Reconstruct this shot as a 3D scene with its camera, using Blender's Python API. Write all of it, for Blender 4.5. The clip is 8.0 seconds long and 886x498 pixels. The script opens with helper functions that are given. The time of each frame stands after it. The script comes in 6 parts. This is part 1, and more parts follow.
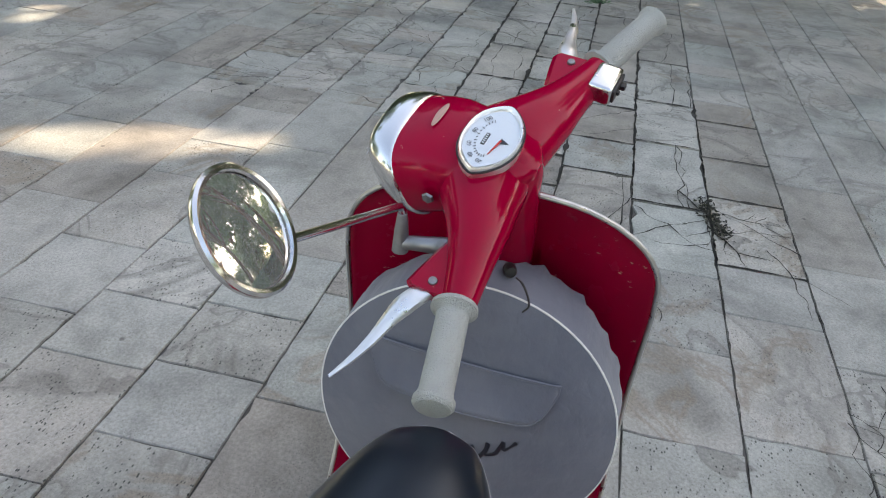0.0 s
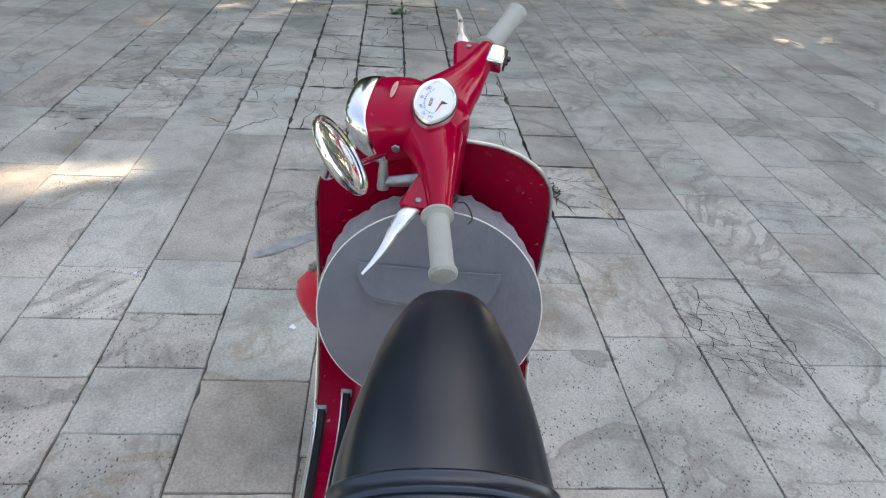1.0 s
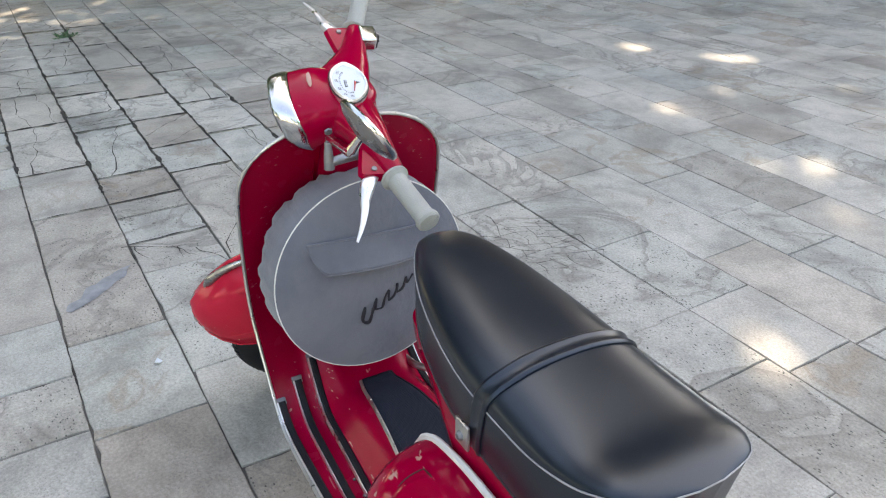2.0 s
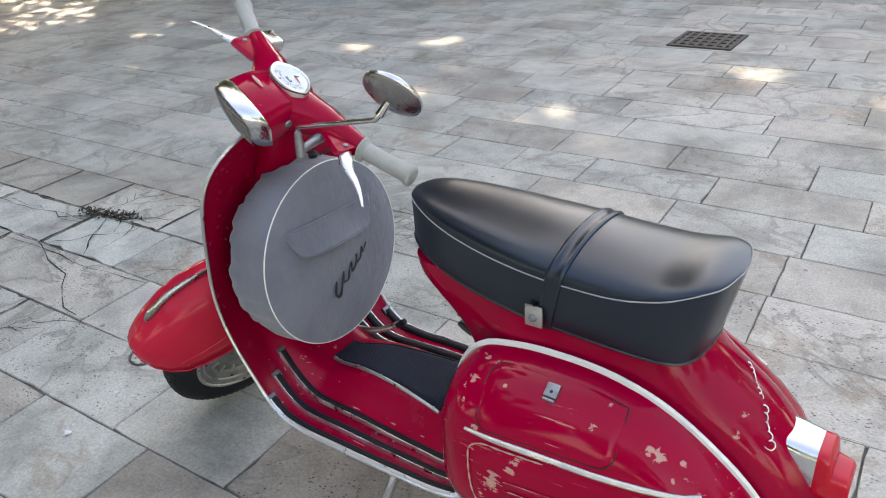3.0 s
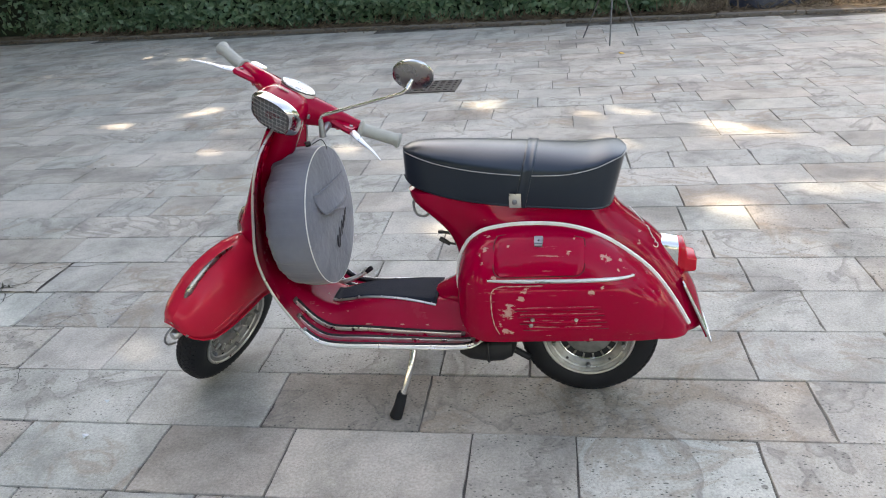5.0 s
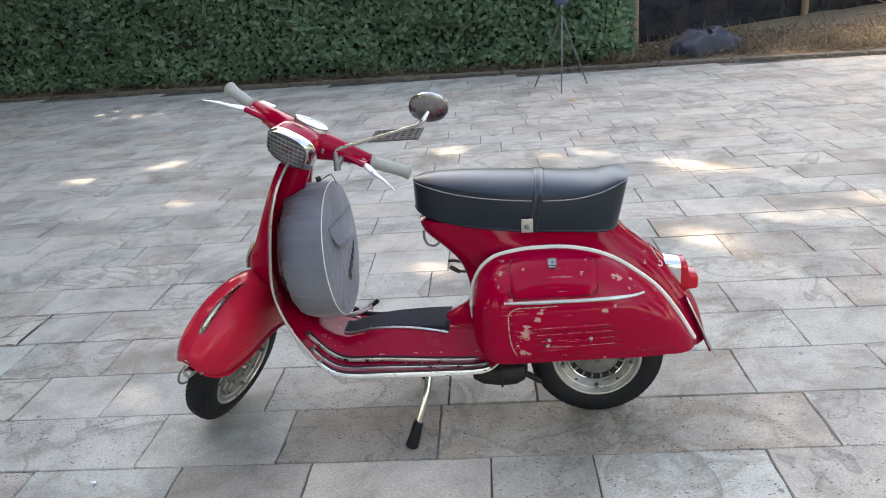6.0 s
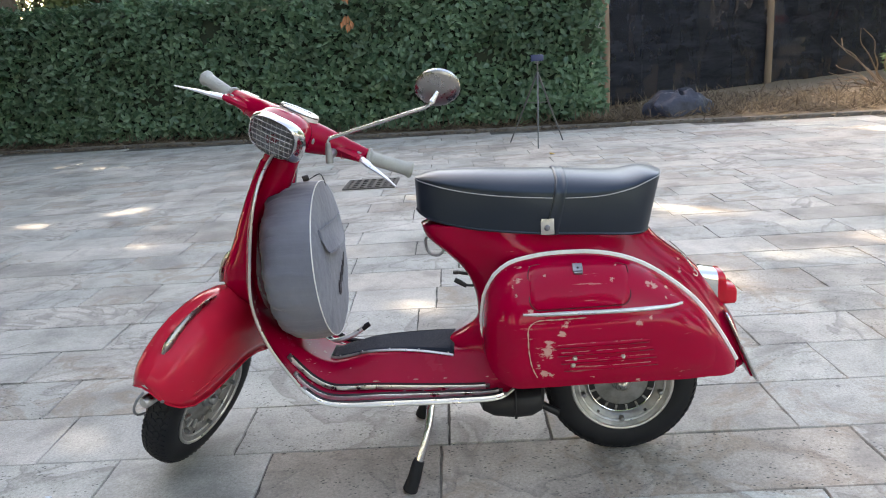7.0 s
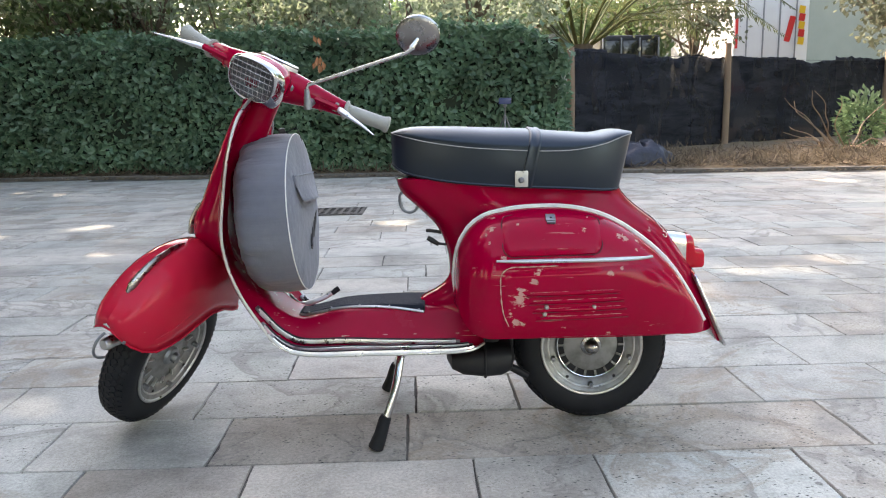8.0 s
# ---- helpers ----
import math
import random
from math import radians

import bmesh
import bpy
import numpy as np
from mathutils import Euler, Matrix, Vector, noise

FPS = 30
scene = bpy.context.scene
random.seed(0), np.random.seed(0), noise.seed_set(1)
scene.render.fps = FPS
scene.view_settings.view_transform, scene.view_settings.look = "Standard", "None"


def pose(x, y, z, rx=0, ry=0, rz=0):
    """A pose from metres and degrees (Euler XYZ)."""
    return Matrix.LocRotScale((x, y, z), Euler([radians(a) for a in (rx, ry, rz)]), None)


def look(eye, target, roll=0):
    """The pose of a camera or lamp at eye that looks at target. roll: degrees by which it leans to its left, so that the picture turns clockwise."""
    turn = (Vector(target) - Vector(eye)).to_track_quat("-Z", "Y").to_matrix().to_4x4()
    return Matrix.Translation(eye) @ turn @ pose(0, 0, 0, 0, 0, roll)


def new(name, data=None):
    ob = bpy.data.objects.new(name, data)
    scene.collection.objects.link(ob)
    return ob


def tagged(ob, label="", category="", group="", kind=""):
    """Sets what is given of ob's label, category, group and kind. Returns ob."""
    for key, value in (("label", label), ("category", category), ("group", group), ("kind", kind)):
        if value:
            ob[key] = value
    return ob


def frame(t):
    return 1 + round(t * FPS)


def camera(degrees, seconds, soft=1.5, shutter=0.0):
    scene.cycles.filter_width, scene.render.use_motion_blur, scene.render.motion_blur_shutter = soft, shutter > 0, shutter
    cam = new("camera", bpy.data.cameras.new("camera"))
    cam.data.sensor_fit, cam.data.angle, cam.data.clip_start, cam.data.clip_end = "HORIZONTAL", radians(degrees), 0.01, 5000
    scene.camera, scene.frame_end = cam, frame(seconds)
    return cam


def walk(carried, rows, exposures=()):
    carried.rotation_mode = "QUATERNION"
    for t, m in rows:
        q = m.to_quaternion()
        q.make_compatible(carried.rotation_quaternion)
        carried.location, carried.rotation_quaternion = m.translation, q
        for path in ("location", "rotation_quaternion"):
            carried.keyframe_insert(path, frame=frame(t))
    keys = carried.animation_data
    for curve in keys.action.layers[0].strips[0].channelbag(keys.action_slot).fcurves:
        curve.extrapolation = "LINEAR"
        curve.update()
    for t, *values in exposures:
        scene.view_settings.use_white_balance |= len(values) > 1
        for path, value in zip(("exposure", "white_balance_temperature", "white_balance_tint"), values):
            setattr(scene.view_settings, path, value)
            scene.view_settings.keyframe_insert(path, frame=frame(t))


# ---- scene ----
cam = camera(60.3, 8.0, soft=1.1)
PATH = [
    (0, (0.596, 0.077, 1.382), (-1.09, -0.199, 0.341), 5.8),
    (0.5, (0.83, 0.028, 1.4), (-0.9, -0.069, 0.403), 5.3),
    (1, (1.005, -0.121, 1.434), (-0.735, 0.07, 0.467), 4.6),
    (1.5, (1.024, -0.4, 1.429), (-0.637, 0.166, 0.47), 2.7),
    (2, (1.047, -0.616, 1.442), (-0.441, 0.311, 0.48), 0.1),
    (2.2, (1.045, -0.716, 1.433), (-0.352, 0.341, 0.468), -0.8),
    (3.3, (0.792, -1.314, 1.444), (-0.051, 0.243, 0.514), -4.8),
    (3.5, (0.758, -1.411, 1.452), (0.004, 0.197, 0.533), -4.7),
    (4, (0.702, -1.682, 1.455), (0.139, 0.018, 0.564), -4.6),
    (4.5, (0.612, -1.975, 1.464), (0.205, -0.213, 0.612), -4.6),
    (4.7, (0.564, -2.07, 1.472), (0.208, -0.289, 0.634), -4.6),
    (5.8, (0.294, -2.31, 1.443), (0.135, -0.453, 0.718), -4.9),
    (6, (0.279, -2.287, 1.436), (0.14, -0.417, 0.74), -4.9),
    (6.5, (0.216, -2.125, 1.368), (0.127, -0.224, 0.753), -4.6),
    (7, (0.135, -2.063, 1.172), (0.102, -0.132, 0.652), -3.7),
    (7.5, (0.104, -2.101, 0.961), (0.132, -0.148, 0.529), -2.5),
    (8, (0.091, -2.132, 0.888), (0.165, -0.167, 0.525), -1.3),
]
walk(cam, [(t, look(eye, target, roll)) for t, eye, target, roll in PATH], [(0, 2.33, 9450, 14), (0.5, 2.59, 9600, 14), (1, 2.63, 9450, 15), (2, 2.79, 9600, 15), (3.5, 2.69, 9600, 16), (6, 2.73, 9450, 16), (8, 2.84, 9100, 16)])

# ---- light ----
SUN_WAY = Vector((-0.70, 0.60, 0.72)).normalized()
world = bpy.data.worlds.new("sky")
scene.world = world
world.use_nodes = True
wn = world.node_tree.nodes
sky = wn.new("ShaderNodeTexSky")
sky.sky_type, sky.sun_disc = "NISHITA", False
sky.sun_elevation, sky.sun_rotation = math.asin(SUN_WAY.z), math.atan2(SUN_WAY.x, SUN_WAY.y) % (2 * math.pi)
sky.air_density, sky.dust_density = 1.0, 1.6
wn["Background"].inputs["Strength"].default_value = 0.15
world.node_tree.links.new(sky.outputs["Color"], wn["Background"].inputs["Color"])
sun = new("sun", bpy.data.lights.new("sun", "SUN"))
sun.data.energy, sun.data.angle, sun.data.color = 2.1, radians(0.55), (1.0, 0.995, 0.99)
sun.matrix_world = look(SUN_WAY * 40, (0, 0, 0))


# ---- materials ----
def col(c):
    return (c[0], c[1], c[2], 1.0)


class Mat:
    """A node material with a Principled surface and short ways to add noise, ramps and bumps."""

    def __init__(self, name, base=(0.5, 0.5, 0.5), rough=0.5, metal=0.0, **more):
        self.m = bpy.data.materials.new(name)
        self.m.use_nodes = True
        self.t = self.m.node_tree
        self.p = self.t.nodes["Principled BSDF"]
        self.p.inputs["Base Color"].default_value = col(base)
        self.p.inputs["Roughness"].default_value = rough
        self.p.inputs["Metallic"].default_value = metal
        for k, v in more.items():
            self.p.inputs[k.replace("_", " ")].default_value = v
        self.co = None

    def node(self, kind, **vals):
        n = self.t.nodes.new(kind)
        for k, v in vals.items():
            n.inputs[k.replace("_", " ")].default_value = v
        return n

    def link(self, a, b):
        self.t.links.new(a, b)

    def coords(self, scale=(1, 1, 1)):
        if self.co is None:
            self.co = self.t.nodes.new("ShaderNodeTexCoord").outputs["Object"]
        if tuple(scale) == (1, 1, 1):
            return self.co
        mp = self.node("ShaderNodeMapping")
        mp.inputs["Scale"].default_value = scale
        self.link(self.co, mp.inputs["Vector"])
        return mp.outputs["Vector"]

    def noise(self, scale, detail=4.0, rough=0.55, stretch=(1, 1, 1), warp=0.0):
        n = self.node("ShaderNodeTexNoise", Scale=scale, Detail=detail, Roughness=rough, Distortion=warp)
        self.link(self.coords(stretch), n.inputs["Vector"])
        return n.outputs["Fac"]

    def cells(self, scale, stretch=(1, 1, 1), feature="F1"):
        n = self.node("ShaderNodeTexVoronoi", Scale=scale)
        n.feature = feature
        self.link(self.coords(stretch), n.inputs["Vector"])
        return n.outputs["Distance"]

    def ramp(self, fac, stops):
        n = self.t.nodes.new("ShaderNodeValToRGB")
        e = n.color_ramp.elements
        while len(e) < len(stops):
            e.new(0.5)
        for el, (p, c) in zip(e, stops):
            el.position = p
            el.color = col(c) if isinstance(c, tuple) else (c, c, c, 1)
        self.link(fac, n.inputs["Fac"])
        return n.outputs["Color"]

    def mix(self, fac, a, b, mode="MIX"):
        n = self.t.nodes.new("ShaderNodeMix")
        n.data_type, n.blend_type = "RGBA", mode
        for sock, v in ((n.inputs["Factor"], fac), (n.inputs["A"], a), (n.inputs["B"], b)):
            if isinstance(v, (int, float)) and sock.name == "Factor":
                sock.default_value = v
            elif isinstance(v, tuple):
                sock.default_value = col(v)
            else:
                self.link(v, sock)
        return n.outputs["Result"]

    def math(self, op, a, b=0.5):
        n = self.t.nodes.new("ShaderNodeMath")
        n.operation = op
        for sock, v in zip(n.inputs, (a, b)):
            if isinstance(v, (int, float)):
                sock.default_value = v
            else:
                self.link(v, sock)
        return n.outputs["Value"]

    def base(self, c):
        self.link(c, self.p.inputs["Base Color"])
        return self

    def rough(self, c):
        self.link(c, self.p.inputs["Roughness"])
        return self

    def bump(self, h, strength=0.3, dist=0.002):
        n = self.node("ShaderNodeBump", Strength=strength, Distance=dist)
        self.link(h, n.inputs["Height"])
        if self.p.inputs["Normal"].is_linked:
            self.link(self.p.inputs["Normal"].links[0].from_socket, n.inputs["Normal"])
        self.link(n.outputs["Normal"], self.p.inputs["Normal"])
        return self

    def spot(self, place, size, rough_edge=0.5):
        """A mask, 1 within about size of a place, with a ragged edge."""
        n = self.t.nodes.new("ShaderNodeVectorMath")
        n.operation = "DISTANCE"
        self.link(self.coords(), n.inputs[0])
        n.inputs[1].default_value = place
        d = self.math("DIVIDE", n.outputs["Value"], size)
        d = self.math("ADD", d, self.math("MULTIPLY", self.math("SUBTRACT", self.noise(85, 6, 0.7, (0.55, 1, 1.25), 0.6), 0.5), 7.0 * rough_edge))
        return self.math("LESS_THAN", d, 0.50)


def paint(name, c1, c2, chips, spots=(), rough=0.09, scratch=0.64):
    m = Mat(name, c1, rough, Specular_IOR_Level=0.16)
    tone = m.mix(m.ramp(m.noise(5, 3), [(0.35, 0.0), (0.7, 1.0)]), c1, c2)
    worn = m.ramp(m.noise(38, 5, 0.6, (1, 1, 1.6), 0.4), [(chips, 0.0), (chips + 0.012, 1.0)])
    fine = m.ramp(m.noise(60, 4, 0.6, (0.10, 1, 2.2)), [(scratch + 0.05, 0.0), (scratch + 0.07, 1.0)])
    fine = m.math("MULTIPLY", fine, m.ramp(m.noise(7, 2), [(0.50, 0.0), (0.58, 1.0)]))
    worn = m.math("MAXIMUM", worn, m.math("MULTIPLY", fine, 0.7))
    for place, size in spots:
        worn = m.math("MAXIMUM", worn, m.spot(place, size))
    m.base(m.mix(worn, tone, m.mix(m.noise(90, 2), (0.48, 0.17, 0.15), (0.46, 0.31, 0.27))))
    m.rough(m.ramp(m.math("MAXIMUM", worn, m.math("MULTIPLY", m.noise(16, 5), 0.30)), [(0.15, rough - 0.04), (1.0, 0.6)]))
    m.bump(m.noise(9, 3), 0.06, 0.004)
    m.bump(m.noise(260, 2), 0.02, 0.001)
    return m.m


RED, DARKRED = (0.335, 0.0009, 0.027), (0.275, 0.0006, 0.020)
CHIPS = [((0.399, -0.258, 0.457), 0.013), ((0.358, -0.263, 0.414), 0.027), ((0.351, -0.261, 0.354), 0.020), ((0.335, -0.264, 0.378), 0.013), ((0.365, -0.262, 0.431),
         0.022), ((0.290, -0.232, 0.554), 0.008), ((0.297, -0.204, 0.585), 0.015), ((0.282, -0.215, 0.570), 0.009), ((0.620, -0.196, 0.558), 0.012), ((0.638, -0.192, 0.552),
         0.015), ((0.671, -0.178, 0.541), 0.008), ((0.594, -0.239, 0.471), 0.013), ((0.621, -0.233, 0.481), 0.010), ((0.325, -0.253, 0.517), 0.012), ((0.528, -0.211, 0.576),
         0.011), ((0.544, -0.173, 0.604), 0.007), ((0.363, -0.206, 0.594), 0.007), ((0.304, -0.164, 0.607), 0.008), ((0.665, -0.203, 0.524), 0.007), ((0.412, -0.255, 0.484),
         0.017), ((0.368, -0.260, 0.351), 0.010), ((0.592, -0.227, 0.311), 0.009), ((0.548, -0.247, 0.378), 0.007), ((0.728, -0.063, 0.578), 0.010), ((0.727, -0.085, 0.556), 0.011)]
M_RED = paint("red_paint", RED, DARKRED, 0.735, CHIPS)
M_FLOORPAINT = paint("scuffed_red_paint", RED, DARKRED, 0.725, rough=0.30, scratch=0.60)
M_FENDER = paint("faded_red_paint", (0.50, 0.018, 0.042), (0.43, 0.009, 0.033), 0.74, rough=0.18)
M_COWL = paint("cowl_red_paint", RED, (0.305, 0.0010, 0.023), 0.745, CHIPS, scratch=0.60)


def chrome(name, c=(0.62, 0.63, 0.64), r=0.12):
    m = Mat(name, c, r, 1.0)
    m.rough(m.ramp(m.noise(45, 5), [(0.3, r * 0.7), (0.75, r * 2.4)]))
    return m.m


# dark red of the seams, also used as painted shadow under the louvres
M_SEAM_SHADOW = Mat("dark_seam_and_shadow", (0.06, 0.001, 0.004), 0.6).m
M_WORN = Mat("bare_primer", (0.45, 0.26, 0.22), 0.6).m
M_CHROME = chrome("chrome")
M_TIRED = chrome("tired_chrome", (0.34, 0.33, 0.32), 0.2)
M_ALU = chrome("brushed_aluminium", (0.52, 0.52, 0.51), 0.30)
M_BRIGHT = chrome("bright_aluminium", (0.86, 0.86, 0.86), 0.28)
M_LEVER = chrome("polished_aluminium", (0.72, 0.725, 0.73), 0.30)
M_STEEL = chrome("dull_steel", (0.26, 0.27, 0.285), 0.36)
m = Mat("wheel_paint", (0.42, 0.42, 0.40), 0.45, 0.75)
m.base(m.mix(m.ramp(m.noise(30, 5), [(0.4, 0.0), (0.7, 1.0)]), (0.27, 0.27, 0.268), (0.16, 0.156, 0.152)))
M_RIM = m.m
m = Mat("white_piping", (0.74, 0.74, 0.72), 0.45)
m.base(m.mix(m.noise(25, 4), (0.80, 0.80, 0.78), (0.55, 0.54, 0.52)))
M_WHITE = m.m
m = Mat("grey_piping", (0.4, 0.4, 0.4), 0.45)
m.base(m.mix(m.noise(25, 4), (0.42, 0.42, 0.43), (0.22, 0.22, 0.23)))
M_PIPING = m.m
m = Mat("grey_grip_rubber", (0.42, 0.42, 0.38), 0.55)
m.base(m.mix(m.noise(30, 4), (0.40, 0.41, 0.385), (0.30, 0.31, 0.29)))
m.bump(m.cells(560), 0.9, 0.0016)
M_GRIP = m.m
# the blue specular tint puts a sky sheen into the neutral black vinyl
m = Mat("black_vinyl", (0.010, 0.011, 0.013), 0.32, Specular_IOR_Level=0.58, Specular_Tint=(0.72, 0.88, 1.0, 1.0))
m.base(m.mix(m.noise(6, 4), (0.005, 0.008, 0.015), (0.009, 0.012, 0.020)))
m.rough(m.ramp(m.noise(5, 4), [(0.3, 0.27), (0.7, 0.35)]))
m.bump(m.cells(700), 0.10, 0.0005)
m.bump(m.noise(5, 2), 0.06, 0.004)
M_VINYL = m.m
m = Mat("black_rubber", (0.014, 0.014, 0.015), 0.62, Specular_IOR_Level=0.22)
m.base(m.mix(m.noise(18, 5), (0.005, 0.006, 0.009), (0.014, 0.015, 0.018)))
m.bump(m.noise(120, 3), 0.2, 0.001)
M_RUBBER = m.m
m = Mat("dotted_mat_rubber", (0.012, 0.014, 0.020), 0.7, Specular_IOR_Level=0.14)
m.base(m.mix(m.noise(20, 4), (0.008, 0.012, 0.021), (0.016, 0.021, 0.034)))
waves = []
for turn in ((1, 1, 0), (1, -1, 0)):
    wv = m.t.nodes.new("ShaderNodeTexWave")
    wv.inputs["Scale"].default_value = 95.0
    rot = m.node("ShaderNodeMapping")
    rot.inputs["Rotation"].default_value = (0, 0, radians(45 * turn[1]))
    m.link(m.coords(), rot.inputs["Vector"])
    m.link(rot.outputs["Vector"], wv.inputs["Vector"])
    waves.append(wv.outputs["Fac"])
m.bump(m.math("MULTIPLY", waves[0], waves[1]), 0.6, 0.0015)
M_MAT = m.m
m = Mat("grey_canvas", (0.19, 0.185, 0.19), 0.82, Sheen_Weight=0.25)
m.base(m.mix(m.ramp(m.noise(7, 5, 0.6), [(0.3, 0.0), (0.7, 1.0)]), (0.108, 0.117, 0.148), (0.155, 0.163, 0.192)))
m.bump(m.noise(520, 2), 0.35, 0.0008)
m.bump(m.noise(11, 4, 0.6, (1, 1, 0.5)), 0.4, 0.008)
m.bump(m.noise(34, 3, 0.5, (0.12, 1, 1), 0.3), 0.55, 0.006)
M_CANVAS = m.m
M_INK = Mat("dark_ink", (0.012, 0.013, 0.022), 0.5).m
M_BLACK = Mat("black_plastic", (0.012, 0.012, 0.013), 0.4).m
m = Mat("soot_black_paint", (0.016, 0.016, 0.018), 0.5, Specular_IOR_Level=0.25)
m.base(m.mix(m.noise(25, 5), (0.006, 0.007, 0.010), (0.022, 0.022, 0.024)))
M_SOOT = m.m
M_LENS = Mat("red_lens", (0.48, 0.0015, 0.016), 0.12, Specular_IOR_Level=0.4).m
M_GLASS = Mat("clear_glass", (0.97, 0.98, 0.98), 0.02, Transmission_Weight=1.0, IOR=1.06).m
m = Mat("ribbed_lamp_glass", (0.80, 0.82, 0.81), 0.05, Transmission_Weight=0.95, IOR=1.45)
w = m.t.nodes.new("ShaderNodeTexWave")
w.inputs["Scale"].default_value = 60.0
m.link(m.coords(), w.inputs["Vector"])
m.bump(w.outputs["Fac"], 0.5, 0.002)
M_LAMPGLASS = m.m
M_MIRROR = Mat("dusty_mirror_glass", (0.90, 0.92, 0.90), 0.02, 0.88)
M_MIRROR.rough(M_MIRROR.ramp(M_MIRROR.noise(160, 4), [(0.60, 0.01), (0.80, 0.20)]))
M_MIRROR = M_MIRROR.m
M_DIAL = Mat("white_dial", (0.60, 0.65, 0.70), 0.4).m
M_NEEDLE = Mat("red_needle", (0.6, 0.03, 0.02), 0.4).m
M_PLATE = Mat("white_plate", (0.72, 0.76, 0.70), 0.3).m
M_PLATEINK = Mat("green_plate_ink", (0.05, 0.16, 0.06), 0.4).m


def slab_material(name, per_object, tint=(1.0, 1.0, 1.0)):
    m = Mat(name, (0.3, 0.3, 0.29), 0.72, Specular_IOR_Level=0.22)
    if per_object:
        rnd = m.t.nodes.new("ShaderNodeObjectInfo").outputs["Random"]
    else:
        rnd = m.t.nodes.new("ShaderNodeNewGeometry").outputs["Random Per Island"]
    own = m.ramp(rnd, [(0.0, (0.35, 0.33, 0.305)), (0.15, (0.46, 0.445, 0.42)), (0.3, (0.39, 0.395, 0.38)), (0.45, (0.48, 0.455, 0.425)), (0.6, (0.425, 0.435, 0.415)), (0.75, (0.39, 0.355, 0.325)), (0.9, (0.50, 0.485, 0.46)), (1.0, (0.44, 0.405, 0.37))])
    own = m.mix(1.0, own, tuple(a * b for a, b in zip(tint, (1.01, 1.0, 0.955))), "MULTIPLY")
    again = m.math("FRACT", m.math("MULTIPLY", rnd, 17.3), 0.0)
    third = m.math("FRACT", m.math("MULTIPLY", rnd, 41.7), 0.0)
    cloud = m.ramp(m.noise(2.3, 5, 0.55, (1, 1, 1), 0.5), [(0.30, 0.60), (0.5, 0.96), (0.70, 1.13)])
    c = m.mix(1.0, own, cloud, "MULTIPLY")
    mottle = m.ramp(m.noise(9, 6, 0.65, (1, 1, 1), 0.4), [(0.32, 0.82), (0.5, 1.0), (0.68, 1.08)])
    c = m.mix(1.0, c, mottle, "MULTIPLY")
    tide = m.noise(1.7, 4, 0.55, (1, 1, 1), 1.0)
    edge = m.ramp(tide, [(0.455, 0.0), (0.50, 1.0), (0.506, 0.1), (0.56, 0.0)])
    edge = m.math("MULTIPLY", edge, m.ramp(again, [(0.35, 0.0), (0.50, 0.65)]))
    c = m.mix(edge, c, (0.20, 0.185, 0.165))
    rust = m.math("MULTIPLY", m.ramp(m.noise(3.1, 5, 0.6, (1, 1, 1), 1.4), [(0.52, 0.0), (0.60, 0.5), (0.66, 0.0)]), m.ramp(third, [(0.72, 0.0), (0.8, 1.0)]))
    c = m.mix(rust, c, (0.27, 0.20, 0.14))
    grain = m.ramp(m.noise(110, 4, 0.7), [(0.3, 0.72), (0.7, 1.18)])
    c = m.mix(1.0, c, grain, "MULTIPLY")
    some = m.ramp(again, [(0.30, 0.08), (0.62, 1.0)])
    pit = m.ramp(m.cells(88, (0.62, 1.15, 1)), [(0.18, 1.0), (0.27, 0.0)])
    pit = m.math("MULTIPLY", m.math("MULTIPLY", pit, some), m.ramp(m.noise(15, 4, 0.65), [(0.47, 0.0), (0.55, 1.0)]))
    c = m.mix(m.math("MULTIPLY", pit, 0.92), c, (0.05, 0.054, 0.048))
    dust = m.math("MULTIPLY", m.ramp(m.cells(170), [(0.16, 1.0), (0.28, 0.0)]), m.ramp(m.noise(6, 3), [(0.42, 0.0), (0.58, 0.55)]))
    c = m.mix(dust, c, (0.11, 0.10, 0.09))
    stain = m.ramp(m.noise(1.1, 5, 0.62, (1, 1, 1), 0.6), [(0.57, 0.0), (0.70, 0.5)])
    c = m.mix(stain, c, (0.20, 0.19, 0.175))
    dot = m.ramp(m.cells(4.2), [(0.030, 1.0), (0.045, 0.0)])
    c = m.mix(m.math("MULTIPLY", dot, 0.6), c, (0.07, 0.062, 0.055))
    m.base(c)
    m.rough(m.ramp(m.noise(9, 4), [(0.3, 0.58), (0.7, 0.80)]))
    m.bump(m.noise(110, 4, 0.7), 0.28, 0.002)
    m.bump(m.noise(5, 4), 0.35, 0.014)
    m.bump(pit, -0.6, 0.004)
    return m.m


m = Mat("crack_grime", (0.03, 0.028, 0.025), 0.95)
m.base(m.mix(m.noise(9, 5, 0.7), (0.018, 0.016, 0.014), (0.060, 0.055, 0.048)))
M_GRIME = m.m
m = Mat("dried_spill", (0.25, 0.26, 0.28), 0.5)
m.base(m.mix(m.ramp(m.noise(22, 5, 0.6), [(0.35, 0.0), (0.65, 1.0)]), (0.20, 0.21, 0.225), (0.31, 0.32, 0.335)))
m.bump(m.noise(90, 3), 0.2, 0.001)
M_SPILL = m.m
M_SLAB_PALE = slab_material("pale_limestone", True, (1.10, 1.11, 1.10))
M_SLAB_WARM = slab_material("brownish_limestone", True, (0.90, 0.86, 0.83))
M_SLAB = slab_material("worn_limestone", True)
M_SLABS = slab_material("worn_limestone_field", False)
m = Mat("dirty_mortar", (0.09, 0.083, 0.075), 0.95)
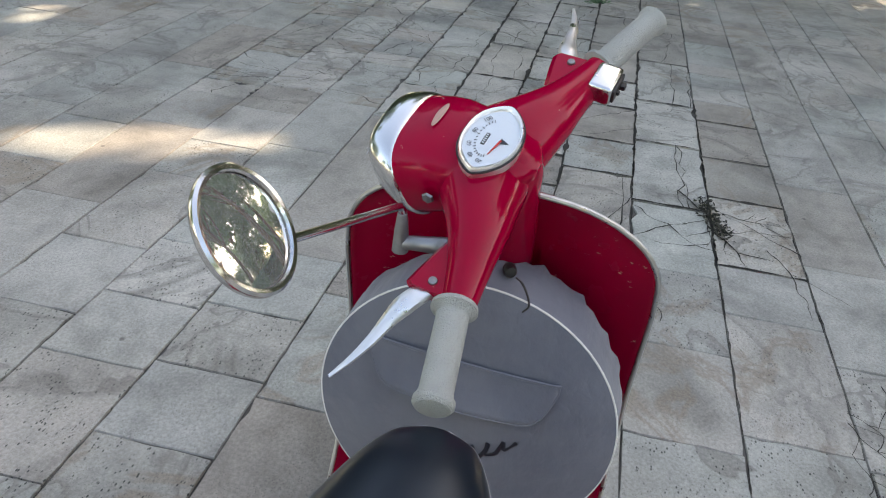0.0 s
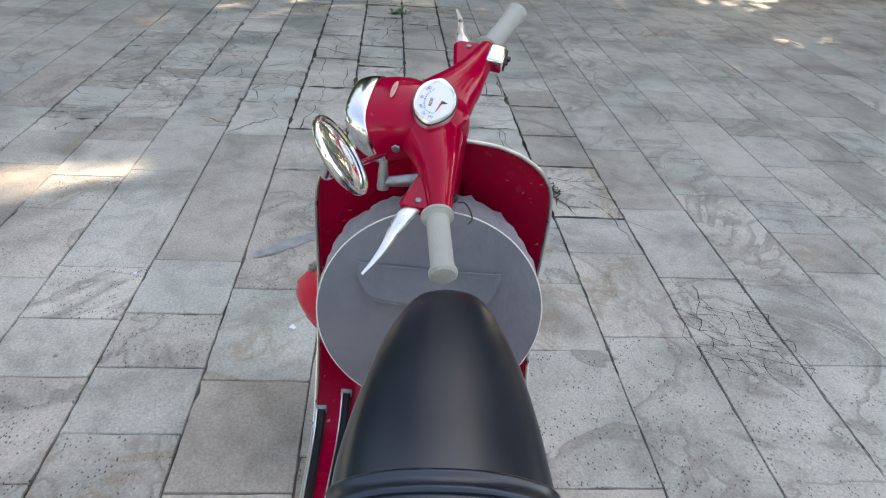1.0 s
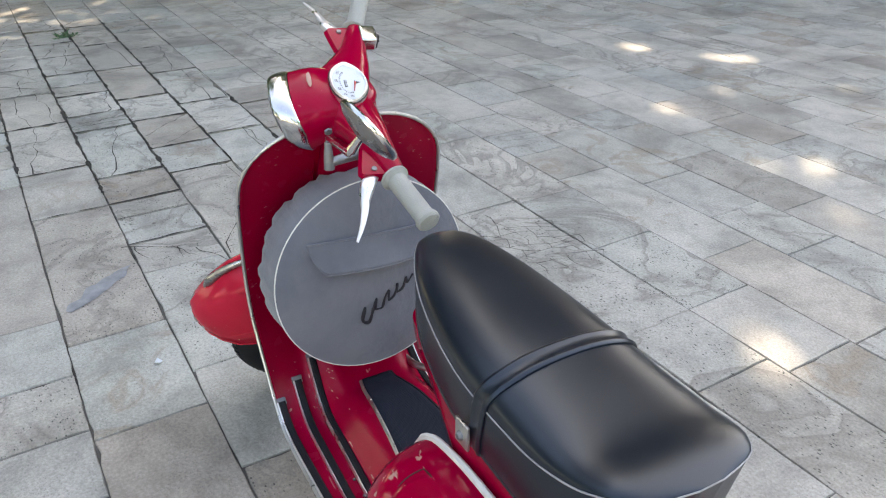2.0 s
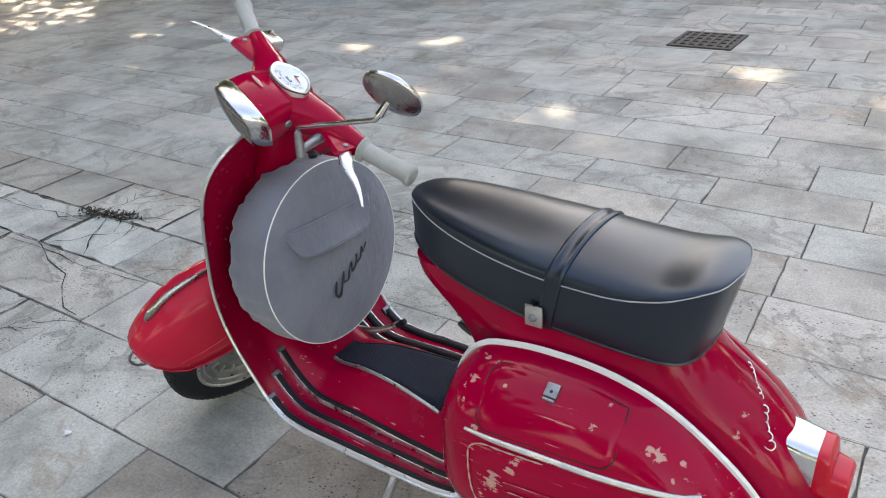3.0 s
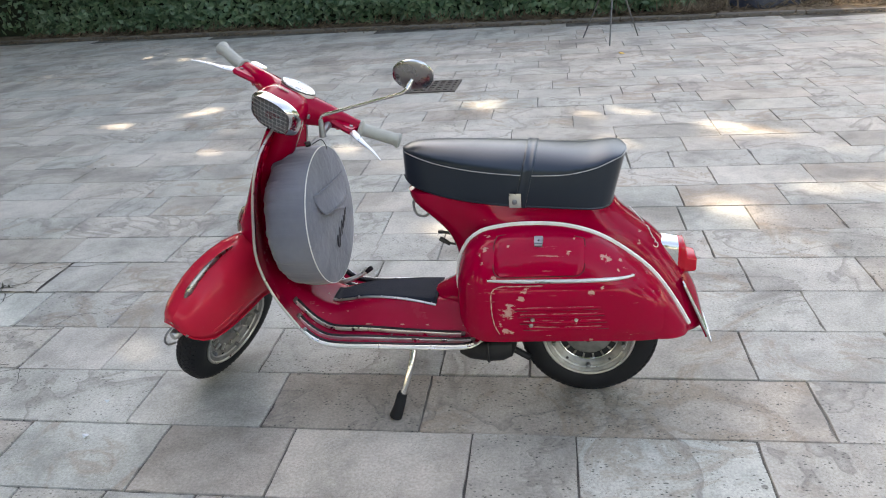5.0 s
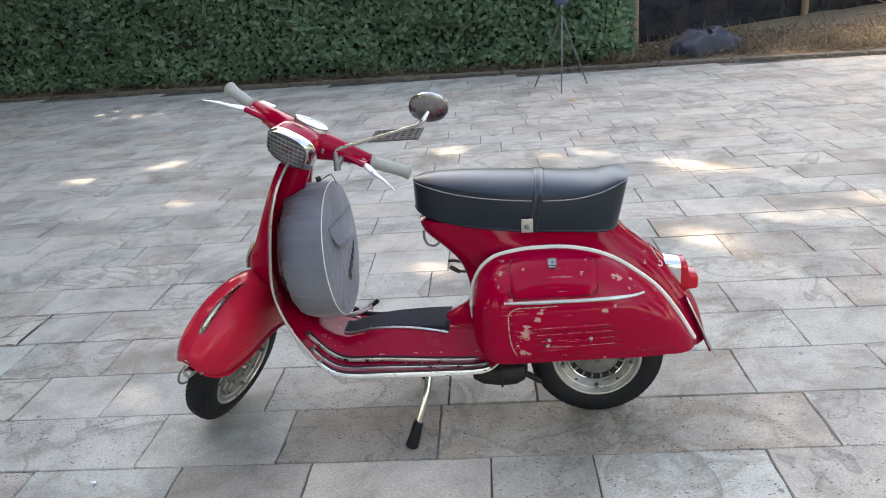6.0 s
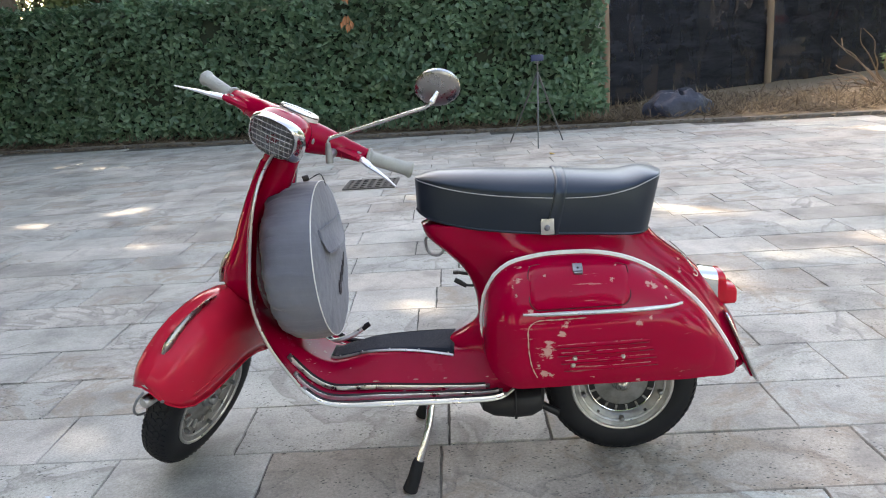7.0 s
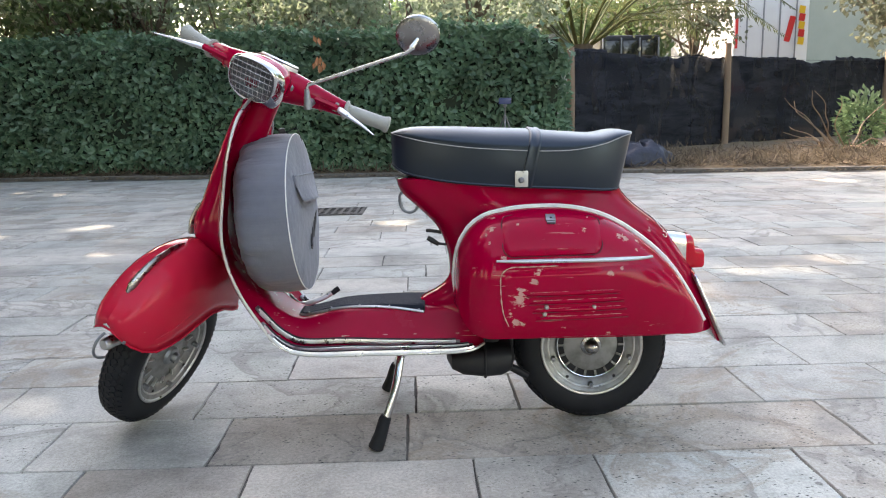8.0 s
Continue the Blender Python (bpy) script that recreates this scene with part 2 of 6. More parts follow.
m.base(m.mix(m.ramp(m.noise(2.2, 6, 0.7), [(0.42, 0.0), (0.68, 1.0)]), (0.046, 0.043, 0.039), (0.19, 0.178, 0.158)))
m.bump(m.noise(60, 5), 0.6, 0.006)
M_MORTAR = m.m


def leaf_material(name, a, b, rough=0.4, thinness=0.5):
    m = Mat(name, a, rough)
    rnd = m.t.nodes.new("ShaderNodeNewGeometry").outputs["Random Per Island"]
    m.base(m.mix(1.0, m.mix(rnd, a, b), m.ramp(m.noise(1.6, 4), [(0.3, 0.7), (0.7, 1.25)]), "MULTIPLY"))
    thin = m.t.nodes.new("ShaderNodeBsdfTranslucent")
    m.link(m.p.inputs["Base Color"].links[0].from_socket, thin.inputs["Color"])
    both = m.t.nodes.new("ShaderNodeMixShader")
    both.inputs["Fac"].default_value = thinness
    m.link(m.p.outputs["BSDF"], both.inputs[1])
    m.link(thin.outputs["BSDF"], both.inputs[2])
    m.link(both.outputs["Shader"], m.t.nodes["Material Output"].inputs["Surface"])
    return m.m


M_LAUREL = leaf_material("laurel_leaf", (0.065, 0.150, 0.085), (0.17, 0.280, 0.17), 0.30)
M_TREE = leaf_material("tree_leaf", (0.10, 0.17, 0.08), (0.20, 0.28, 0.14), 0.45, 0.6)
M_CANOPY = leaf_material("canopy_leaf", (0.090, 0.165, 0.085), (0.190, 0.280, 0.150), 0.5, 0.45)
M_OLIVE = leaf_material("olive_leaf", (0.10, 0.12, 0.08), (0.19, 0.20, 0.14), 0.5)
M_BUSH = leaf_material("pale_olive_leaf", (0.20, 0.26, 0.18), (0.38, 0.44, 0.32), 0.5, 0.6)
M_PALM = leaf_material("palm_leaf", (0.06, 0.085, 0.03), (0.14, 0.15, 0.07), 0.45)
M_SCRAP = leaf_material("dark_plant_scraps", (0.020, 0.020, 0.015), (0.055, 0.052, 0.038), 0.8, 0.1)
M_STRAW = leaf_material("dry_grass", (0.085, 0.066, 0.050), (0.24, 0.190, 0.140), 0.8)
# near-black green: the shade deep inside the hedge, put into a colour
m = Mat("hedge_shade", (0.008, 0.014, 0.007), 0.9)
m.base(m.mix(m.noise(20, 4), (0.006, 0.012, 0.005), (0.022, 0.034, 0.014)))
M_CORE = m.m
m = Mat("bark", (0.12, 0.09, 0.065), 0.9)
m.base(m.mix(m.noise(9, 5, 0.6, (1, 1, 0.25)), (0.07, 0.052, 0.038), (0.19, 0.145, 0.105)))
m.bump(m.noise(24, 4, 0.6, (1, 1, 0.2)), 0.8, 0.02)
M_BARK = m.m
m = Mat("weathered_wood", (0.22, 0.15, 0.10), 0.8)
m.base(m.mix(m.noise(14, 5, 0.6, (1, 1, 0.12)), (0.16, 0.105, 0.07), (0.30, 0.21, 0.145)))
m.bump(m.noise(40, 3, 0.6, (1, 1, 0.1)), 0.5, 0.005)
M_WOOD = m.m
m = Mat("black_shade_net", (0.012, 0.013, 0.016), 0.85, Specular_IOR_Level=0.1)
m.base(m.mix(m.ramp(m.noise(3, 6, 0.65, (0.6, 0.6, 3.0), 0.6), [(0.35, 0.0), (0.7, 1.0)]), (0.006, 0.008, 0.012), (0.034, 0.038, 0.050)))
m.bump(m.noise(5, 4, 0.5, (0.5, 0.5, 1.6)), 0.5, 0.04)
weave = m.ramp(m.noise(2.2, 5, 0.7, (1, 1, 0.5), 0.5), [(0.46, 0.03), (0.72, 0.28)])
see = m.t.nodes.new("ShaderNodeBsdfTransparent")
both = m.t.nodes.new("ShaderNodeMixShader")
m.link(weave, both.inputs["Fac"])
m.link(m.p.outputs["BSDF"], both.inputs[1])
m.link(see.outputs["BSDF"], both.inputs[2])
m.link(both.outputs["Shader"], m.t.nodes["Material Output"].inputs["Surface"])
M_NET = m.m
m = Mat("dry_earth", (0.17, 0.125, 0.085), 0.95)
m.base(m.mix(m.noise(7, 6, 0.7), (0.075, 0.055, 0.038), (0.20, 0.15, 0.10)))
m.bump(m.noise(30, 5), 0.8, 0.03)
M_EARTH = m.m
m = Mat("kerb_stone", (0.24, 0.22, 0.20), 0.85)
m.base(m.mix(m.noise(6, 6, 0.65), (0.075, 0.066, 0.056), (0.19, 0.17, 0.15)))
m.bump(m.noise(40, 4), 0.5, 0.006)
M_KERB = m.m
m = Mat("dark_blue_tarp", (0.012, 0.017, 0.035), 0.5)
m.bump(m.noise(9, 5), 0.8, 0.04)
M_TARP = m.m
m = Mat("cast_iron", (0.05, 0.048, 0.046), 0.6, 0.4)
m.base(m.mix(m.noise(20, 5), (0.035, 0.033, 0.032), (0.085, 0.078, 0.070)))
M_IRON = m.m
M_TRUCK = Mat("truck_white", (0.62, 0.63, 0.64), 0.5)
M_TRUCK.base(M_TRUCK.mix(M_TRUCK.noise(1.5, 4), (0.66, 0.67, 0.68), (0.52, 0.52, 0.52)))
M_TRUCK = M_TRUCK.m
M_CABGLASS = Mat("dark_window", (0.01, 0.012, 0.015), 0.08).m
M_SIGNRED = Mat("signal_red", (0.55, 0.02, 0.02), 0.45).m
M_SIGNYEL = Mat("signal_yellow", (0.70, 0.42, 0.03), 0.45).m
M_DRYLEAF = Mat("dead_leaf", (0.30, 0.12, 0.045), 0.7).m
M_TRIPOD = Mat("grey_tripod_metal", (0.13, 0.13, 0.13), 0.4, 0.6).m
M_PHONE = Mat("dark_blue_phone", (0.02, 0.035, 0.10), 0.3).m
M_PLASTER = Mat("pale_plaster", (0.34, 0.33, 0.31), 0.9)
M_PLASTER.base(M_PLASTER.mix(M_PLASTER.noise(0.8, 5), (0.30, 0.29, 0.27), (0.38, 0.37, 0.345)))
M_PLASTER = M_PLASTER.m
M_GREENWALL = Mat("grey_green_wall", (0.20, 0.22, 0.19), 0.85)
M_GREENWALL.base(M_GREENWALL.mix(M_GREENWALL.noise(0.9, 5), (0.16, 0.18, 0.15), (0.26, 0.28, 0.24)))
M_GREENWALL = M_GREENWALL.m


# ---- shapes ----
def curve(xs, ys):
    """A smooth curve through the given knots."""
    xs, ys = np.array(xs, float), np.array(ys, float)
    d = np.diff(ys) / np.diff(xs)
    m = np.concatenate(([d[0]], (d[:-1] + d[1:]) / 2, [d[-1]]))
    m[1:-1][d[:-1] * d[1:] <= 0] = 0

    def f(x):
        x = min(max(x, xs[0]), xs[-1])
        i = min(int(np.searchsorted(xs, x, "right")) - 1, len(xs) - 2)
        h = xs[i + 1] - xs[i]
        t = (x - xs[i]) / h
        return float((2 * t**3 - 3 * t**2 + 1) * ys[i] + (t**3 - 2 * t**2 + t) * h * m[i] + (-2 * t**3 + 3 * t**2) * ys[i + 1] + (t**3 - t**2) * h * m[i + 1])
    return f


def path3(pts, n):
    """n points on a smooth line through pts."""
    s = [0.0]
    for a, b in zip(pts, pts[1:]):
        s.append(s[-1] + (Vector(b) - Vector(a)).length)
    fs = [curve(s, [p[k] for p in pts]) for k in range(3)]
    return [Vector([f(s[-1] * i / (n - 1)) for f in fs]) for i in range(n)]


def joined(*pieces):
    vs, fs = [], []
    for v, f in pieces:
        k = len(vs)
        vs += list(v)
        fs += [tuple(i + k for i in q) for q in f]
    return vs, fs


def grid(rows, wrap=False, caps=(False, False)):
    n = len(rows[0])
    vs = [tuple(p) for r in rows for p in r]
    fs = []
    for i in range(len(rows) - 1):
        for j in range(n if wrap else n - 1):
            k = (j + 1) % n
            fs.append((i * n + j, i * n + k, (i + 1) * n + k, (i + 1) * n + j))
    if caps[0]:
        fs.append(tuple(reversed(range(n))))
    if caps[1]:
        fs.append(tuple(range((len(rows) - 1) * n, len(rows) * n)))
    return vs, fs


def tube(pts, r, n=8, flat=1.0, up=None, closed=False, caps=True):
    """A tube along pts; r: one radius or one for each point; flat: the second axis of its section against the first."""
    pts = [Vector(p) for p in pts]
    rs = [r] * len(pts) if isinstance(r, (int, float)) else list(r)
    rows, side = [], None
    for i, p in enumerate(pts):
        if closed:
            way = pts[(i + 1) % len(pts)] - pts[i - 1]
        else:
            way = pts[min(i + 1, len(pts) - 1)] - pts[max(i - 1, 0)]
        way.normalize()
        if up is not None:
            side = way.cross(Vector(up))
        elif side is None:
            side = way.orthogonal()
        else:
            side = side - way * side.dot(way)
        side.normalize()
        other = way.cross(side)
        rows.append([p + rs[i] * (math.cos(a) * side + flat * math.sin(a) * other) for a in (2 * math.pi * k / n for k in range(n))])
    if closed:
        rows.append(rows[0])
    return grid(rows, True, (caps and not closed, caps and not closed))


def lathe(profile, n=40, at=(0, 0, 0), axis=(0, 1, 0)):
    """Turns (radius, along) round an axis."""
    q = Vector((0, 0, 1)).rotation_difference(Vector(axis))
    at = Vector(at)
    rows = [[at + q @ Vector((r * math.cos(2 * math.pi * k / n), r * math.sin(2 * math.pi * k / n), h)) for k in range(n)] for r, h in profile]
    return grid(rows, True)


def box(c, s, bevel=0.0, turn=None, seg=2):
    bm = bmesh.new()
    bmesh.ops.create_cube(bm, size=1)
    bmesh.ops.scale(bm, vec=s, verts=bm.verts)
    if bevel:
        bmesh.ops.bevel(bm, geom=list(bm.edges), offset=bevel, segments=seg, profile=0.6, affect="EDGES")
    if turn is not None:
        bmesh.ops.transform(bm, matrix=turn, verts=bm.verts)
    bm.verts.index_update()
    out = [tuple(v.co + Vector(c)) for v in bm.verts], [tuple(v.index for v in f.verts) for f in bm.faces]
    bm.free()
    return out


def ball(c, r, n=10):
    prof = [(max(1e-4, math.sin(math.pi * k / n)) * r, -math.cos(math.pi * k / n) * r) for k in range(n + 1)]
    return lathe(prof, 2 * n, c, (0, 0, 1))


def moved(piece, m):
    return [tuple(m @ Vector(v)) for v in piece[0]], piece[1]


def mirrored(piece):
    return [(v[0], -v[1], v[2]) for v in piece[0]], [tuple(reversed(f)) for f in piece[1]]


def part(name, piece, material, parent=None, label="", smooth=True, thick=0.0, kind=""):
    me = bpy.data.meshes.new(name)
    me.from_pydata([tuple(v) for v in piece[0]], [], piece[1])
    me.update()
    if smooth:
        me.polygons.foreach_set("use_smooth", [True] * len(me.polygons))
        me.set_sharp_from_angle(angle=radians(38))
    me.materials.append(material)
    ob = new(name, me)
    ob.parent = parent
    if thick:
        md = ob.modifiers.new("thickness", "SOLIDIFY")
        md.thickness, md.offset = thick, 0.0
    return tagged(ob, label, "", "", kind)


def thing(name, label, category, group="", at=(0, 0, 0)):
    ob = new(name)
    ob.location = at
    ob.empty_display_size = 0.1
    return tagged(ob, label, category, group)


def rounded(hx, hy, r, n=6):
    """A rounded rectangle, as (x, y) pairs."""
    out = []
    for cx, cy, a0 in ((hx - r, hy - r, 0), (-hx + r, hy - r, 90), (-hx + r, -hy + r, 180), (hx - r, -hy + r, 270)):
        out += [(cx + r * math.cos(radians(a0 + 90 * k / n)), cy + r * math.sin(radians(a0 + 90 * k / n))) for k in range(n + 1)]
    return out


def writing(text, size, m, material, parent, name="numeral"):
    cu = bpy.data.curves.new(name, "FONT")
    cu.body, cu.size, cu.align_x, cu.align_y, cu.resolution_u = text, size, "CENTER", "CENTER", 3
    tmp = bpy.data.objects.new(name, cu)
    scene.collection.objects.link(tmp)
    me = bpy.data.meshes.new_from_object(tmp.evaluated_get(bpy.context.evaluated_depsgraph_get()))
    bpy.data.objects.remove(tmp)
    me.transform(m)
    me.materials.append(material)
    ob = new(name, me)
    ob.parent = parent
    return ob


# ---- scooter ----
scooter = thing("motor_scooter", "red vintage motor scooter with chipped paint on its stand", "scooter")
SCOOT = Matrix.Translation((-0.278, 0, 0)) @ Matrix.Rotation(radians(-2.6), 4, "Z") @ Matrix.Translation((0.278, 0, 0))
scooter.matrix_world = SCOOT
UNSCOOT = SCOOT.inverted()

# rear body: a hollow shell, drawn level by level
f_front = curve([0.268, 0.33, 0.37, 0.388, 0.436, 0.50, 0.566, 0.612, 0.667, 0.70], [0.085, 0.09, 0.116, 0.155, 0.189, 0.183, 0.155, 0.112, 0.056, 0.046])
f_rear = curve([0.268, 0.391, 0.443, 0.526, 0.569, 0.607, 0.641, 0.66, 0.70], [0.930, 0.893, 0.862, 0.806, 0.764, 0.714, 0.676, 0.662, 0.64])
f_width = curve([0.268, 0.35, 0.45, 0.55, 0.60, 0.64, 0.67, 0.70], [0.120, 0.122, 0.122, 0.120, 0.117, 0.110, 0.100, 0.094])


def body_half(x, z):
    xf, xr, w = f_front(z), f_rear(z), f_width(z)
    d, e = x - xf, xr - x
    ease = min(1.0, max(0.0, (d - 0.01) / 0.24))
    y = 0.062 * math.sqrt(max(0.0, 1 - (1 - min(1, d / 0.06)) ** 2)) + (w - 0.062) * (ease * ease * (3 - 2 * ease))
    tail = min(1.0, max(0.0, e / 0.30))
    y = min(y, 0.078 + (w - 0.078) * (tail * (2 - tail)))
    return y * math.sqrt(max(0.0, 1 - (1 - min(1, e / 0.07)) ** 2))


rows = []
for k in range(27):
    z = 0.268 + (0.70 - 0.268) * k / 26
    xf, xr = f_front(z), f_rear(z)
    xs = [xf + (xr - xf) * (0.5 - 0.5 * math.cos(math.pi * i / 30)) for i in range(31)]
    rows.append([(x, -body_half(x, z), z) for x in xs] + [(x, body_half(x, z), z) for x in reversed(xs[1:-1])])
rows.append([(0.35 + (p[0] - 0.35) * 0.9, p[1] * 0.7, 0.706) for p in rows[-1]])
part("body", grid(rows, True, (False, True)), M_RED, scooter, thick=0.002)

# side cowls
f_top = curve([0.197, 0.205, 0.222, 0.262, 0.335, 0.445, 0.541, 0.615, 0.691, 0.768, 0.824, 0.878], [0.44, 0.50, 0.548, 0.595, 0.620, 0.628, 0.618, 0.592, 0.543, 0.473, 0.393, 0.296])
f_low = curve([0.197, 0.205, 0.225, 0.255, 0.30, 0.45, 0.60, 0.75, 0.878], [0.44, 0.390, 0.340, 0.314, 0.306, 0.307, 0.304, 0.296, 0.288])


def cowl_base(x):
    return 0.118 if x < 0.55 else 0.118 - 0.010 * (x - 0.55) / 0.33


cowl_bulge = curve([0.197, 0.205, 0.225, 0.26, 0.30, 0.36, 0.45, 0.55, 0.63, 0.70, 0.78, 0.83, 0.86, 0.878], [0.0, 0.060, 0.104, 0.136, 0.147, 0.145, 0.137, 0.129, 0.122, 0.115, 0.094, 0.068, 0.040, 0.0])


def cowl_mid(x):
    return min(0.375, f_low(x) + 0.5 * (f_top(x) - f_low(x))) if f_top(x) - f_low(x) < 0.16 else 0.375


def cowl_y(x, z):
    zc, zt = cowl_mid(x), f_top(x)
    if z >= zc:
        s = min(1, (z - zc) / max(1e-4, zt - zc))
        return cowl_base(x) + cowl_bulge(x) * math.sqrt(max(0, 1 - s**3.5))
    return cowl_base(x) + cowl_bulge(x) * (1 - 0.15 * ((zc - z) / 0.07) ** 2)


def patch(x0, x1, z0, z1, r, lift, n=22, m_=14):
    """A thin raised panel with rounded corners that follows the cowl."""
    rws = []
    for j in range(m_ + 1):
        q = j / m_
        z = z0 + (z1 - z0) * q
        cut = 0.0
        for near in (z - z0, z1 - z):
            if near < r:
                cut = max(cut, r - math.sqrt(max(0, r * r - (r - near) ** 2)))
        row = []
        for i in range(n + 1):
            x = x0 + cut + (x1 - x0 - 2 * cut) * i / n
            zz = min(z, f_top(x) - 0.009)
            edge = min(i, n - i, j, m_ - j)
            row.append((x, -(cowl_y(x, zz) + (lift if edge > 0 else -0.002)), zz))
        rws.append(row)
    return grid(rws)


def groove(x0, x1, z0, z1, r, n=6):
    out = []
    for x, z in [((x0 + x1) / 2 + px_, (z0 + z1) / 2 + pz_) for px_, pz_ in rounded((x1 - x0) / 2, (z1 - z0) / 2, r, n)]:
        zz = min(z, f_top(x) - 0.009)
        out.append(Vector((x, -(cowl_y(x, zz) + 0.0005), zz)))
    return out


for side in (1, -1):
    flip = (lambda p: p) if side == 1 else mirrored
    rows = []
    for i in range(49):
        u = i / 48
        x = 0.197 + (0.878 - 0.197) * (0.5 - 0.5 * math.cos(math.pi * u)) if u < 0.5 else 0.197 + (0.878 - 0.197) * (0.5 - 0.5 * math.cos(math.pi * u))
        zt, zc, zb = f_top(x), cowl_mid(x), f_low(x)
        row = []
        for k in range(17):
            s = math.sin(math.pi / 2 * (1 - k / 16))
            z = zc + (zt - zc) * s
            row.append((x, -cowl_y(x, z), z))
        for k in range(1, 6):
            z = zc + (zb - zc) * k / 5
            row.append((x, -cowl_y(x, z), z))
        y = cowl_y(x, zb)
        row += [(x, -(cowl_base(x) + 0.93 * (y - cowl_base(x))), zb - 0.003), (x, -(cowl_base(x) + 0.7 * (y - cowl_base(x))), zb + 0.004)]
        rows.append(row)
    cowl = part("side_cowl", flip(grid(rows)), M_COWL, scooter)
    arch = [(0.232, f_low(0.232) + 0.005)] + [(x, f_low(x)) for x in (0.215, 0.205, 0.199)] + [(x, f_top(x)) for x in np.concatenate(([0.1985, 0.203, 0.21, 0.222], np.linspace(0.24, 0.872, 34)))]
    line = [Vector((x, -(cowl_base(x) + 0.006 + 0.15 * cowl_bulge(x) * (z < 0.47 and x < 0.24)), z)) for x, z in arch]
    part("cowl_trim", flip(tube(line, [0.002 + 0.0066 * min(1, i / 8) for i in range(len(line))], 8, 0.7, up=(0, 1, 0))), M_WHITE, cowl, "pale rubber trim strip")
    bar = [Vector((x, -(cowl_y(x, 0.511 - 0.008 * (x - 0.305) / 0.4) + 0.002), 0.511 - 0.008 * (x - 0.305) / 0.4)) for x in np.linspace(0.305, 0.708, 22)]
    part("trim_bar", flip(tube(bar, [0.003 + 0.003 * math.sin(math.pi * min(1, i / 6) / 2) * (1 if i < 18 else (22 - i) / 5) for i in range(22)], 8, 0.9)), M_ALU, cowl, "worn aluminium trim bar")
    part("lower_panel", flip(patch(0.312, 0.80, 0.316, 0.494, 0.03, 0.0025, 34, 14)), M_COWL, cowl)
    if side == 1:
        lid = part("cowl_lid", patch(0.322, 0.574, 0.519, 0.617, 0.026, 0.004, 26, 20), M_COWL, cowl)
        part("lid_groove", tube(groove(0.322, 0.574, 0.519, 0.617, 0.026, 9), 0.0014, 5, closed=True), M_SEAM_SHADOW, cowl)
        wl = [Vector((x, -(cowl_y(x, z) + 0.003), z)) for x, z in [(0.46, 0.4955), (0.38, 0.4955), (0.335, 0.493), (0.318, 0.480), (0.3145, 0.45), (0.316, 0.41), (0.322, 0.375), (0.334, 0.345)]]
        part("worn_edge", tube(path3(wl, 40), [0.0004 + 0.0016 * abs(math.sin(k * 0.9)) for k in range(40)], 5), M_WORN, cowl)
        hasp = [Vector((0.447, -(cowl_y(0.447, z) + 0.006), z)) for z in np.linspace(0.6205, 0.600, 9)]
        slope = Matrix.Rotation(math.atan2(hasp[8].y - hasp[2].y, hasp[2].z - hasp[8].z), 4, "X")
        latch = part("latch", joined(box(hasp[5], (0.025, 0.008, 0.026), 0.0025, slope), box(hasp[8] + Vector((0, -0.004, -0.002)), (0.022, 0.008, 0.005), 0.0018, slope)), M_STEEL, lid, "chrome lid latch with a keyhole")
        part("keyhole", ball(hasp[5] + Vector((0, -0.004, 0.001)), 0.0035, 5), M_BLACK, latch)
        for z, x0, x1 in ((0.426, 0.378, 0.618), (0.405, 0.386, 0.628), (0.384, 0.394, 0.636), (0.363, 0.402, 0.640)):
            ln = [Vector((x, -(cowl_y(x, z) + 0.003), z)) for x in np.linspace(x0, x1, 18)]
            part("louvre", tube(ln, [0.001 + 0.0050 * math.sin(math.pi * i / 17) ** 0.3 for i in range(18)], 7), M_COWL, cowl)
            wr = [Vector((x, -(cowl_y(x, z + 0.0046) + 0.0052), z + 0.0046)) for x in np.linspace(x0 + 0.01, x1 - 0.02, 34)]
            part("worn_rib", tube(wr, [0.0002 + 0.0011 * max(0, noise.noise((i * 0.55, z * 90, 0)) + 0.15) for i in range(34)], 5), M_WORN, cowl)
            # dark line painted under each rib as its shadow
            sh = [Vector((x, -(cowl_y(x, z - 0.006) + 0.0032), z - 0.006)) for x in np.linspace(x0, x1, 18)]
            part("rib_shadow_line", tube(sh, 0.0009, 5), M_SEAM_SHADOW, cowl)
        for x, z in ((0.429, 0.391), (0.55, 0.387), (0.424, 0.374)):
            part("screw", lathe([(0.0001, 0.006), (0.004, 0.005), (0.0065, 0.001), (0.0065, -0.003)], 12, (x, -(cowl_y(x, z) + 0.003), z), (0, -1, 0)), M_ALU, cowl)

# leg shield and footboard in one sheet
EDGE = [(-0.312, 0.938), (-0.316, 0.930), (-0.322, 0.912), (-0.333, 0.880), (-0.344, 0.835), (-0.357, 0.780), (-0.376, 0.670), (-0.386, 0.580), (-0.377, 0.510), (-0.349, 0.430),
        (-0.306, 0.355), (-0.271, 0.305), (-0.232, 0.276), (-0.18, 0.265), (-0.05, 0.264), (0.10, 0.264), (0.20, 0.264), (0.25, 0.268), (0.275, 0.272)]
HALF = [0.02, 0.085, 0.142, 0.190, 0.222, 0.232, 0.233, 0.232, 0.232, 0.230, 0.229, 0.229, 0.230, 0.231, 0.232, 0.230, 0.225, 0.212, 0.18]
es = [0.0]
for a, b in zip(EDGE, EDGE[1:]):
    es.append(es[-1] + math.hypot(b[0] - a[0], b[1] - a[1]))
e_x, e_z, e_w = curve(es, [p[0] for p in EDGE]), curve(es, [p[1] for p in EDGE]), curve(es, HALF)
